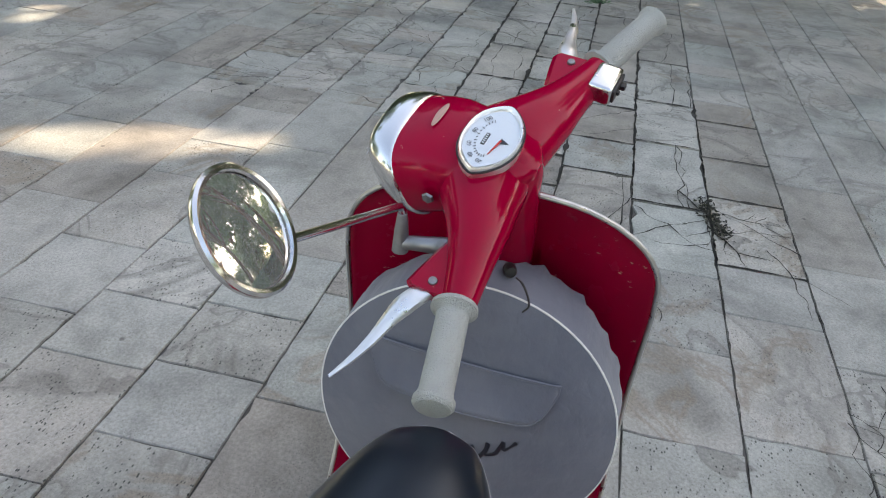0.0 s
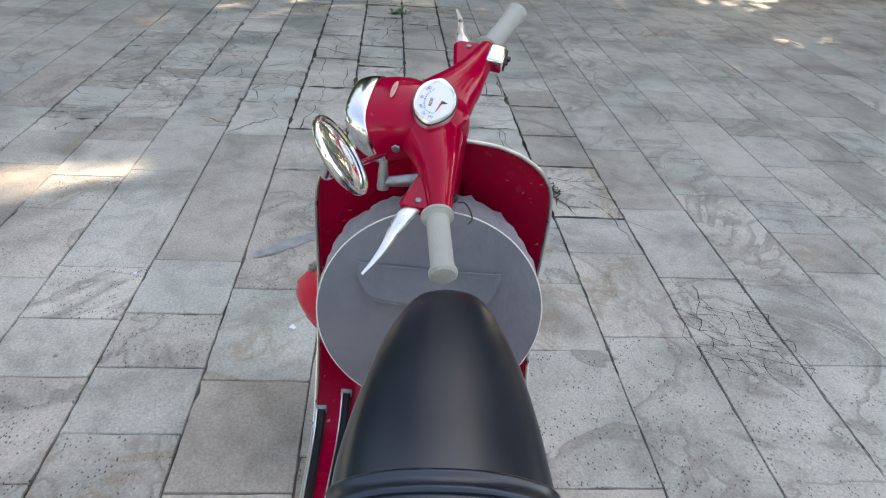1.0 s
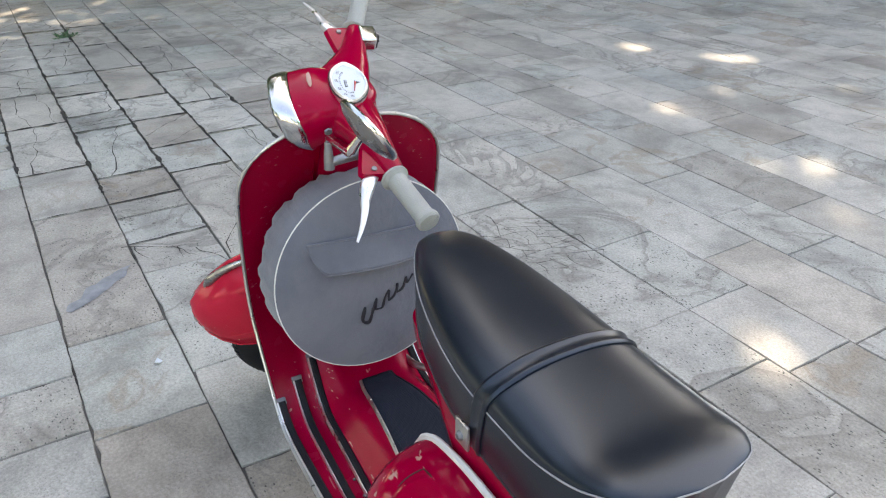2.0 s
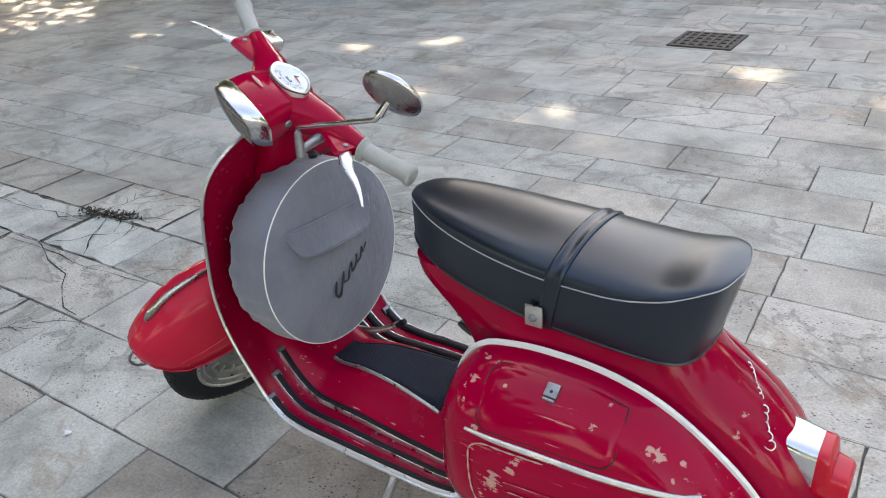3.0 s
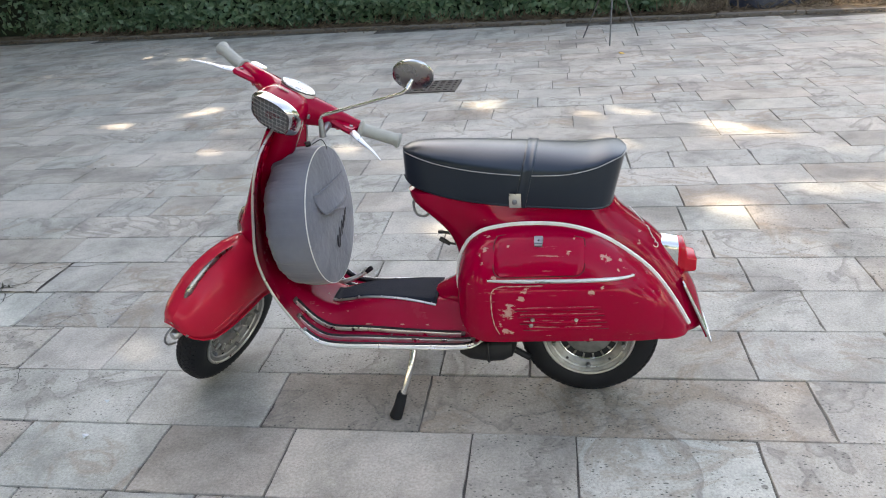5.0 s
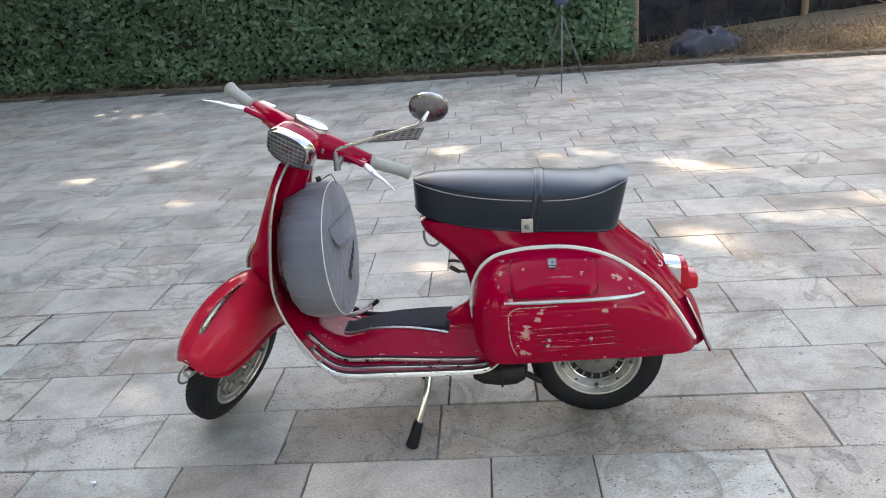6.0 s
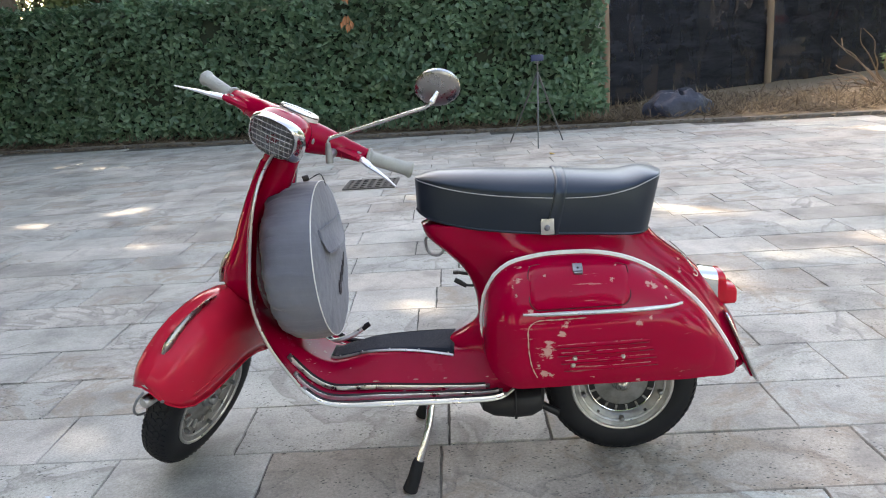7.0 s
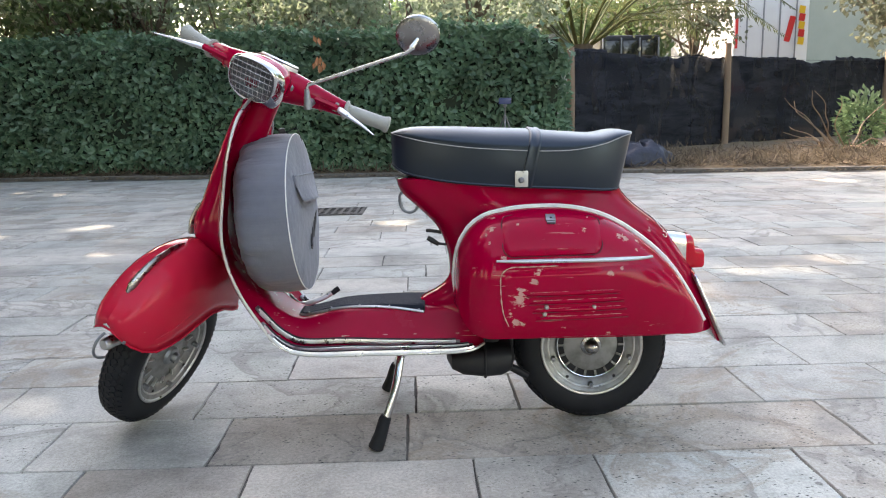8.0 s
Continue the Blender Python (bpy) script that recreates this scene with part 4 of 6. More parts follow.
for k in range(5):
    part("odometer_digit", moved(box((-0.0108 + 0.0034 * k, 0.0065, 0.0034), (0.0016, 0.0030, 0.0006)), flat_m), M_DIAL, speedo, smooth=False)
part("needle", moved(tube([(0.0, -0.012, 0.0040), (-0.026, -0.007, 0.0042)], [0.0016, 0.0007], 5), flat_m), M_NEEDLE, speedo)
part("shield_mark", moved(([(-0.0045, -0.011, 0.0031), (0.0045, -0.011, 0.0031), (0.0, -0.022, 0.0031)], [(0, 1, 2)]), flat_m), M_INK, speedo, smooth=False, thick=0.0006)

chip_line = path3([hp(-0.088, -0.018, 0.0388), hp(-0.089, 0.003, 0.0398), hp(-0.089, 0.024, 0.0392)], 12)
part("worn_patch", tube(chip_line, [0.0012 + 0.0034 * math.sin(math.pi * k / 11) ** 0.6 for k in range(12)], 6, 0.35, up=head_m.to_3x3() @ Vector((0, 0, 1))), M_WORN, headset, "bare scratch in the red paint")

# steering column between headset and shield
col_rows = []
for d, rr in ((0.028, 0.020), (0.020, 0.036), (0.004, 0.047), (-0.02, 0.051), (-0.04, 0.050), (-0.10, 0.050), (-0.2, 0.050), (-0.28, 0.048)):
    c = AX0 + AXW * d
    col_rows.append([c + rr * (math.cos(a) * HB * 0.95 + math.sin(a) * HL) for a in (2 * math.pi * j / 28 for j in range(28))])
part("steering_column", grid(col_rows, True, (True, False)), M_RED, scooter)
part("steering_lock", joined(lathe([(0.0001, 0.008), (0.007, 0.007), (0.009, 0.003), (0.009, -0.01)], 16, (-0.268, 0.030, 0.835), (0.9, 0.3, 0.2))), M_BLACK, scooter)
part("key_wire", tube(path3([(-0.262, 0.040, 0.830), (-0.235, 0.050, 0.842), (-0.225, 0.065, 0.815), (-0.222, 0.058, 0.806)], 26), 0.0016, 5), M_BLACK, scooter, "loose dark wire")

for sg in (1, -1):
    lathe_axis = head_m.to_3x3() @ Vector((0.31, sg, 0.09))
    grip = part("grip", lathe([(0.0001, -0.002), (0.021, -0.002), (0.0265, 0.001), (0.027, 0.006), (0.022, 0.009), (0.0185, 0.013), (0.0185, 0.105), (0.0195, 0.112), (0.0225, 0.117), (0.0225, 0.123), (0.019, 0.127), (0.0001, 0.129)], 28, hp(0.041, sg * 0.211, -0.008), lathe_axis), M_GRIP, headset, "pale grey ribbed rubber grip")
    part("grip_label", moved(box((0, 0, 0.0185), (0.009, 0.013, 0.0016), 0.0006), head_m @ Matrix.Translation((0.062, sg * 0.270, -0.006)) @ Matrix.Rotation(radians(-17 * sg), 4, "Z")), M_GRIP, grip)
    stations = []
    for l, back, front, drop in ((0.100, 0.026, 0.000, -0.013), (0.130, 0.030, -0.008, -0.013), (0.160, 0.034, -0.015, -0.012), (0.188, 0.038, -0.021, -0.011), (0.206, 0.042, -0.024, -0.010), (0.211, 0.040, -0.020, -0.010)):
        stations.append([hp(back, sg * l, drop + 0.012), hp(front + 0.006, sg * l, drop + 0.008), hp(front, sg * l, drop), hp(front + 0.006, sg * l, drop - 0.008), hp(back, sg * l, drop - 0.012)])
    part("lever_perch", grid(stations, True, (True, True)), M_RED, headset)
    blade = path3([hp(0.016, sg * 0.198, -0.010), hp(0.000, sg * 0.211, -0.012), hp(-0.010, sg * 0.228, -0.014), hp(-0.018, sg * 0.252, -0.018), hp(-0.024, sg * 0.282, -0.022), hp(-0.034, sg * 0.313, -0.027), hp(-0.046, sg * 0.340, -0.032)], 30)
    lever = part("brake_lever" if sg == -1 else "clutch_lever", tube(blade, [curve([0, 4, 8, 13, 20, 29], [0.006, 0.0125, 0.0135, 0.0095, 0.0060, 0.0022])(k) for k in range(30)], 10, 0.62, up=head_m.to_3x3() @ Vector((0, 0, 1))), M_LEVER, headset, "polished aluminium hand lever")
    part("pivot_screw", lathe([(0.0001, 0.013), (0.005, 0.012), (0.006, 0.008), (0.006, -0.012)], 12, hp(0.006, sg * 0.198, -0.010), head_m.to_3x3() @ Vector((0, 0, 1))), M_STEEL, lever)

switch = part("light_switch", moved(box((0.062, -0.178, 0.002), (0.034, 0.050, 0.030), 0.006, seg=3), head_m), M_CHROME, headset, "chrome light switch box")
part("rocker", moved(joined(box((0.0805, -0.178, 0.002), (0.004, 0.040, 0.020), 0.002), box((0.084, -0.184, 0.002), (0.012, 0.010, 0.008), 0.003), box((0.083, -0.168, 0.004), (0.008, 0.006, 0.006), 0.002)), head_m), M_BLACK, switch)
part("side_badge", lathe([(0.0001, 0.004), (0.007, 0.003), (0.0085, 0.0)], 6, hp(-0.060, 0.0905, -0.011), head_m.to_3x3() @ Vector((0.1, 1, 0.1))), M_STEEL, headset)
for sg in (1, -1):
    part("seam_ring", tube([hp(0.029 + 0.0275 * math.cos(a), sg * 0.153, -0.012 + 0.0265 * math.sin(a)) for a in (2 * math.pi * k / 28 for k in range(28))], 0.0012, 5, closed=True), M_FENDER, headset)

# mirror on its arm
m0 = UNSCOOT @ Vector((-0.176, -0.102, 0.954))
clamp = part("mirror_clamp", joined(tube([hp(0.012, 0.128, -0.020), hp(-0.010, 0.134, -0.026), m0 + Vector((0.0, 0.0, -0.050))], [0.012, 0.0115, 0.0085], 12), tube([m0 + Vector((0, 0, -0.062)), m0 + Vector((0.0, 0.0, -0.03)), m0 + Vector((0, 0, -0.01))], [0.0105, 0.0085, 0.006], 10)), M_STEEL, headset, "dull metal mirror clamp")
arm_a, arm_b = m0 + Vector((0.012, -0.004, 0.003)), UNSCOOT @ Vector((0.082, -0.178, 1.024))
arm = [m0 + Vector((0, 0, -0.05)), m0 + Vector((0, 0, -0.012)), m0 + Vector((0.001, 0, -0.005)), m0 + Vector((0.005, -0.002, 0.001))] + [arm_a.lerp(arm_b, k / 14) for k in range(15)] + [UNSCOOT @ Vector(p) for p in ((0.090, -0.1805, 1.028), (0.096, -0.181, 1.034), (0.101, -0.178, 1.043), (0.104, -0.174, 1.052))]
MIR_N = UNSCOOT.to_3x3() @ Vector((0.05, 0.82, 0.57)).normalized()
mc = UNSCOOT @ Vector((0.114, -0.163, 1.066))
mirror = part("rear_view_mirror", lathe([(0.0001, -0.014), (0.012, -0.0135), (0.030, -0.010), (0.046, -0.005), (0.054, 0.000), (0.0555, 0.004), (0.0545, 0.007), (0.051, 0.0075), (0.049, 0.005)], 44, mc, MIR_N), M_TIRED, scooter, "round chrome rear-view mirror on a long arm")
part("mirror_glass", lathe([(0.0495, 0.0036), (0.044, 0.0045), (0.036, 0.0056), (0.027, 0.0066), (0.017, 0.0073), (0.008, 0.0077), (0.0001, 0.0078)], 44, mc, MIR_N), M_MIRROR, mirror)
part("mirror_rim", lathe([(0.0488, 0.0050), (0.0500, 0.0078), (0.0535, 0.0086), (0.0560, 0.0062), (0.0562, 0.0025), (0.0550, 0.000)], 44, mc, MIR_N), M_CHROME, mirror, "polished chrome rim")
part("mirror_arm", tube(arm, 0.0048, 10), M_CHROME, mirror)
part("arm_socket", tube([UNSCOOT @ Vector((0.098, -0.181, 1.036)), mc - MIR_N * 0.012], [0.008, 0.006], 10), M_CHROME, mirror)


# wheels, built round the y axis at the origin, then set
def wheel(m, name, cap):
    def put(piece):
        return moved(piece, m)
    rim = part(name, put(lathe([(0.0001, -0.030), (0.04, -0.030), (0.075, -0.022), (0.098, -0.020), (0.104, -0.026), (0.112, -0.030), (0.122, -0.034), (0.130, -0.040), (0.141, -0.043), (0.143, -0.040), (0.140, -0.034), (0.128, -0.028), (0.124, 0.0), (0.128, 0.028), (0.143, 0.042), (0.130, 0.040), (0.11, 0.030), (0.0001, 0.030)], 56)), M_RIM, scooter, "pressed steel wheel with a black tyre")
    tyre = [(0.140, -0.038), (0.152, -0.044), (0.168, -0.0465), (0.184, -0.045), (0.198, -0.039), (0.208, -0.030), (0.2135, -0.016), (0.215, 0.0)]
    tyre = tyre + [(r, -y) for r, y in reversed(tyre[:-1])]
    ty = part("tyre", put(lathe(tyre, 72)), M_RUBBER, rim)
    blocks = []
    for k in range(64):
        a = 2 * math.pi * k / 64
        for row_, (y, r, tilt) in enumerate(((-0.031, 0.2075, 40), (-0.0165, 0.2135, 15), (0.0, 0.2150, 0), (0.0165, 0.2135, -15), (0.031, 0.2075, -40))):
            a2 = a + (row_ % 2) * math.pi / 64
            blk = box((0, 0, 0), (0.0150, 0.0130, 0.0030), 0.0, Matrix.Rotation(radians(28 if row_ % 2 else -28), 4, "Z"))
            q = Matrix.Rotation(-a2, 4, "Y") @ Matrix.Translation((r, y, 0)) @ Matrix.Rotation(radians(-tilt), 4, "Z") @ Matrix.Rotation(radians(90), 4, "Y")
            blocks.append(moved(blk, q))
    part("tread", put(joined(*blocks)), M_RUBBER, ty, smooth=False, kind="stuff")
    part("rim_bead", put(joined(lathe([(0.134, -0.040), (0.137, -0.0445), (0.1415, -0.0455), (0.1445, -0.043), (0.144, -0.038)], 56), lathe([(0.118, -0.031), (0.1195, -0.035), (0.122, -0.0365), (0.1245, -0.0355)], 56))), M_ALU, rim, "bright rolled rim edge")
    for k in range(5):
        a = 2 * math.pi * k / 5 - math.pi / 2
        part("wheel_nut", put(lathe([(0.0001, -0.014), (0.006, -0.013), (0.0075, -0.008), (0.0075, 0.004)], 6, (0.113 * math.cos(a), -0.034, 0.113 * math.sin(a)))), M_STEEL, rim)
        b = a + math.pi / 5
        # solid black disc in place of the shade inside a bolt hole
        part("bolt_hole_disc", put(lathe([(0.0001, -0.0362), (0.004, -0.036), (0.0048, -0.034)], 10, (0.113 * math.cos(b), 0.0025, 0.113 * math.sin(b)))), M_SOOT, rim)
    if cap:
        part("hub_cap", put(lathe([(0.0001, -0.066), (0.010, -0.065), (0.018, -0.058), (0.0205, -0.048), (0.0205, -0.036), (0.028, -0.034), (0.030, -0.028)], 28)), M_TIRED, rim, "domed metal hub cap")
        # solid black ring in place of the shaded gap behind the vanes
        part("drum_gap_shade", put(lathe([(0.0765, -0.0215), (0.0770, -0.0245), (0.0925, -0.0245), (0.0930, -0.020)], 56)), M_SOOT, rim, "black ring standing in for the shaded gap round the brake drum")
        part("drum_edge", put(lathe([(0.0930, -0.021), (0.0935, -0.0275), (0.0955, -0.0285), (0.0975, -0.0265), (0.098, -0.020)], 56)), M_CHROME, rim)
        for k in range(18):
            part("drum_vane", put(moved(box((0, 0, 0), (0.016, 0.007, 0.006), 0.001), Matrix.Rotation(-2 * math.pi * k / 18, 4, "Y") @ Matrix.Translation((0.085, -0.0245, 0)))), M_RIM, rim)
    else:
        part("hub", put(lathe([(0.0001, -0.056), (0.012, -0.056), (0.015, -0.052), (0.016, -0.042), (0.026, -0.038), (0.030, -0.030)], 28)), M_STEEL, rim)
        for k in range(14):
            a = 2 * math.pi * k / 14
            part("cooling_fin", put(moved(box((0, 0, 0), (0.026, 0.008, 0.005), 0.001), Matrix.Rotation(-a, 4, "Y") @ Matrix.Translation((0.088, -0.026, 0)))), M_ALU, rim)
    return rim


wheel(pose(0.585, 0, 0.2165), "rear_wheel", True)
FC = Vector((-0.642, 0.0, 0.2215))
fork_m = UNSCOOT @ turned(FORK_TURN)
wheel(fork_m @ Matrix.Translation(FC), "front_wheel", False)
part("fork_link", moved(joined(tube([FC + Vector((-0.0, 0.058, 0.0)), FC + Vector((0.06, 0.062, 0.03)), FC + Vector((0.04, 0.06, 0.20)), FC + Vector((0.07, 0.03, 0.32))], 0.020, 12), tube([FC + Vector((0, -0.03, 0)), FC + Vector((0, 0.06, 0))], 0.022, 14)), fork_m), M_STEEL, scooter)

# front mudguard, drawn station by station along the wheel, turned with the fork
rows, lower = [], []
for x, zr, ze, w in ((-0.866, 0.482, 0.470, 0.012), (-0.860, 0.494, 0.450, 0.036), (-0.845, 0.508, 0.424, 0.056), (-0.82, 0.525, 0.400, 0.074), (-0.785, 0.546, 0.380, 0.087), (-0.74, 0.567, 0.374, 0.095), (-0.69, 0.578, 0.374, 0.100), (-0.63, 0.578, 0.378, 0.102), (-0.57, 0.568, 0.376, 0.101), (-0.51, 0.547, 0.350, 0.099), (-0.46, 0.518, 0.312, 0.096), (-0.425, 0.485, 0.290, 0.092), (-0.408, 0.45, 0.285, 0.084), (-0.402, 0.40, 0.300, 0.070)):
    ring = []
    for j in range(25):
        a = math.pi * (j / 24 - 0.5)
        ring.append(Vector((x, w * math.copysign(abs(math.sin(a)) ** 0.80, a), ze + (zr - ze) * max(0, math.cos(a)) ** 0.78 + 0.006 * max(0, 1 - abs(a) / 0.16))))
    rows.append(ring)
    lower.append((ring[0], ring[-1]))
mud = part("front_mudguard", moved(grid(rows), fork_m), M_FENDER, scooter, "faded red rounded front mudguard", thick=0.002)
part("rolled_edge", moved(tube([p for p, _ in reversed(lower)] + [q for _, q in lower], 0.0032, 6), fork_m), M_FENDER, mud)
crest = path3([(-0.800, 0, 0.541), (-0.77, 0, 0.563), (-0.71, 0, 0.586), (-0.64, 0, 0.590), (-0.585, 0, 0.580)], 22)
part("crest", moved(tube(crest, [0.0012 + 0.0135 * min(1.0, 0.35 + k / 3) * (1 - k / 21) ** 0.6 for k in range(22)], 10, 0.75, up=(0, 1, 0)), fork_m), M_TIRED, mud, "tapering chrome mudguard crest")
part("tip_screw", moved(lathe([(0.0001, 0.006), (0.005, 0.005), (0.007, 0.0)], 10, (-0.853, -0.042, 0.44), (-0.8, -0.6, 0)), fork_m), M_STEEL, mud)
part("side_crease", moved(tube(path3([(-0.79, -0.086, 0.425), (-0.73, -0.0945, 0.43), (-0.66, -0.1, 0.44)], 14), [0.001 + 0.0022 * math.sin(math.pi * k / 13) for k in range(14)], 6), fork_m), M_FENDER, mud)
part("wire_guard", moved(tube(path3([(-0.858, 0.012, 0.440), (-0.882, 0.014, 0.428), (-0.893, 0.014, 0.402), (-0.886, 0.010, 0.378), (-0.862, 0.006, 0.362)], 20), 0.0036, 7), fork_m), M_STEEL, scooter, "bent wire stub under the mudguard")

part("damper_stub", moved(joined(lathe([(0.0001, -0.012), (0.013, -0.012), (0.016, -0.006), (0.016, 0.034), (0.012, 0.038), (0.012, 0.075)], 18, (-0.858, 0.004, 0.408), (1, -0.1, -0.15))), fork_m), M_ALU, scooter, "grey metal damper end under the mudguard")

# tail lamp and plate
tail_rows = []
for x, z0, z1, w, k in ((0.760, 0.508, 0.541, 0.040, 0.3), (0.774, 0.486, 0.541, 0.043, 0.3), (0.804, 0.458, 0.537, 0.044, 0.3), (0.830, 0.434, 0.533, 0.0435, 0.3), (0.842, 0.430, 0.531, 0.043, 0.3)):
    tail_rows.append([(x, w * math.copysign(abs(math.cos(a)) ** 0.45, math.cos(a)), (z0 + z1) / 2 + (z1 - z0) / 2 * math.copysign(abs(math.sin(a)) ** 0.45, math.sin(a))) for a in (2 * math.pi * j / 32 for j in range(32))])
tail = part("tail_lamp", grid(tail_rows, True, (True, True)), M_CHROME, scooter, "chrome tail lamp housing with a red lens")
lens_rows = []
for x, z0, z1, w in ((0.842, 0.433, 0.529, 0.042), (0.858, 0.434, 0.528, 0.042), (0.863, 0.434, 0.522, 0.0415), (0.868, 0.434, 0.492, 0.041), (0.891, 0.434, 0.487, 0.037), (0.896, 0.438, 0.480, 0.033)):
    lens_rows.append([(x, w * math.copysign(abs(math.cos(a)) ** 0.4, math.cos(a)), (z0 + z1) / 2 + (z1 - z0) / 2 * math.copysign(abs(math.sin(a)) ** 0.4, math.sin(a))) for a in (2 * math.pi * j / 32 for j in range(32))])
part("lens", grid(lens_rows, True, (True, True)), M_LENS, tail, "red plastic lens")
plate_m = Matrix.Translation((0.900, 0, 0.326)) @ Matrix.Rotation(radians(-24.5), 4, "Y")
pr_ = rounded(0.088, 0.108, 0.012)
plate = part("number_plate", moved(grid([[(h, y, z) for y, z in pr_] for h in (-0.002, 0.002)], True, (True, True)), plate_m), M_PLATE, scooter, "white number plate with unreadable green marks", smooth=False)
part("plate_rim", moved(tube([(0.0, y, z) for y, z in rounded(0.090, 0.110, 0.013)], 0.0035, 6, closed=True), plate_m), M_CHROME, plate)
for y, z, w, h in ((-0.052, 0.05, 0.022, 0.05), (-0.015, 0.05, 0.022, 0.05), (0.022, 0.05, 0.022, 0.05), (0.055, 0.05, 0.016, 0.05), (-0.05, -0.04, 0.03, 0.07), (-0.004, -0.04, 0.03, 0.07), (0.044, -0.04, 0.03, 0.07)):
    part("plate_bar", moved(box((0.0026, y, z), (0.0012, w, h)), plate_m), M_PLATEINK, plate, smooth=False)
part("plate_holder", moved(box((-0.007, 0, -0.005), (0.006, 0.13, 0.19), 0.002), plate_m), M_RED, scooter)
# rear flourish in metal, running aslant over the tail: plain strokes, no letters
slant = path3([(0.701, 0.032, 0.618), (0.714, 0.022, 0.607), (0.726, 0.004, 0.598), (0.739, -0.010, 0.587), (0.751, -0.024, 0.576), (0.757, -0.040, 0.567), (0.766, -0.051, 0.553), (0.776, -0.060, 0.537), (0.781, -0.063, 0.528)], 161)
for first, last, high, turns in ((0, 68, 0.0032, 7), (78, 152, 0.0048, 5)):
    fl = []
    for k in range(first, last + 1):
        s = (k - first) / (last - first)
        p, along = slant[k], (slant[k + 1] - slant[k - 1] if k else slant[1] - slant[0]).normalized()
        out = Vector((0.72, -0.25 - 0.55 * k / 160, 0.45)).normalized()
        fl.append(p + out * 0.003 + along.cross(out) * high * math.sin(2 * math.pi * turns * s) * (0.6 + 0.4 * math.sin(9 * s)) + along * 0.003 * math.cos(2 * math.pi * turns * s))
    if first:
        fl += [fl[-1] + Vector((-0.003, -0.003, -0.003)), fl[-1] + Vector((-0.009, -0.007, 0.001)), fl[-1] + Vector((-0.013, -0.009, 0.006))]
    part("rear_flourish", tube(fl, 0.0012 if first else 0.0009, 5), M_BRIGHT, scooter, "thin metal flourish on the tail")

# underside: stand, exhaust, engine
stand = part("centre_stand", joined(tube(path3([(0.052, -0.155, 0.235), (0.040, -0.185, 0.17), (0.012, -0.208, 0.085), (-0.006, -0.213, 0.045)], 14), 0.0115, 12), tube(path3([(0.052, 0.155, 0.235), (0.040, 0.185, 0.17), (0.012, 0.208, 0.085), (-0.006, 0.213, 0.045)], 14), 0.0115, 12), tube([(0.055, -0.158, 0.240), (0.055, 0.158, 0.240)], 0.0115, 12)), M_CHROME, scooter, "tubular metal centre stand with rubber feet")
for sg in (-1, 1):
    part("stand_foot", tube([(0.013, sg * 0.2075, 0.090), (0.008, sg * 0.209, 0.080), (-0.004, sg * 0.212, 0.040), (-0.018, sg * 0.215, 0.004)], [0.0145, 0.0165, 0.018, 0.021], 14), M_RUBBER, stand)
rows = []
for x, w, z0, z1 in ((0.175, 0.05, 0.198, 0.218), (0.19, 0.10, 0.178, 0.232), (0.22, 0.112, 0.163, 0.242), (0.28, 0.115, 0.155, 0.247), (0.325, 0.112, 0.158, 0.248), (0.352, 0.10, 0.170, 0.244), (0.362, 0.06, 0.19, 0.228)):
    rows.append([(x, -0.03 + w * math.copysign(abs(math.cos(a)) ** 0.55, math.cos(a)), (z0 + z1) / 2 + (z1 - z0) / 2 * math.copysign(abs(math.sin(a)) ** 0.6, math.sin(a))) for a in (2 * math.pi * j / 28 for j in range(28))])
muf = part("exhaust_box", grid(rows, True, (True, True)), M_SOOT, scooter, "sooty black exhaust box")
part("seam", tube([Vector(p) for p in [(q[0] + 0.0, q[1] * 1.02, (q[2] - 0.18) * 1.03 + 0.18) for q in rows[3]]], 0.004, 6, closed=True), M_SOOT, muf)
part("tail_pipe", tube(path3([(0.335, -0.06, 0.180), (0.365, -0.06, 0.162), (0.402, -0.06, 0.140)], 10), 0.011, 12), M_SOOT, muf)
part("engine_case", joined(box((0.47, 0.09, 0.235), (0.26, 0.13, 0.17), 0.03, seg=3), tube([(0.30, 0.02, 0.262), (0.52, 0.06, 0.235)], 0.028, 12)), M_STEEL, scooter)
# plain black block above the exhaust, ahead of the rear wheel
part("underbody_block", box((0.30, 0.0, 0.30), (0.05, 0.22, 0.10), 0.02), M_SOOT, scooter)


# ---- ground ----
def plane_piece(x0, x1, y0, y1, z):
    return [(x0, y0, z), (x1, y0, z), (x1, y1, z), (x0, y1, z)], [(0, 1, 2, 3)]


KERB_A, KERB_B = Vector((-30.0, 12.55, 0)), Vector((30.0, 3.85, 0))


def kerb_y(x):
    return KERB_A.y + (KERB_B.y - KERB_A.y) * (x - KERB_A.x) / 60


ground = part("ground", plane_piece(-400, 400, -400, 400, -0.007), M_MORTAR, None, "dirty mortar bed under the paving", smooth=False)
tagged(ground, category="ground", kind="structure")

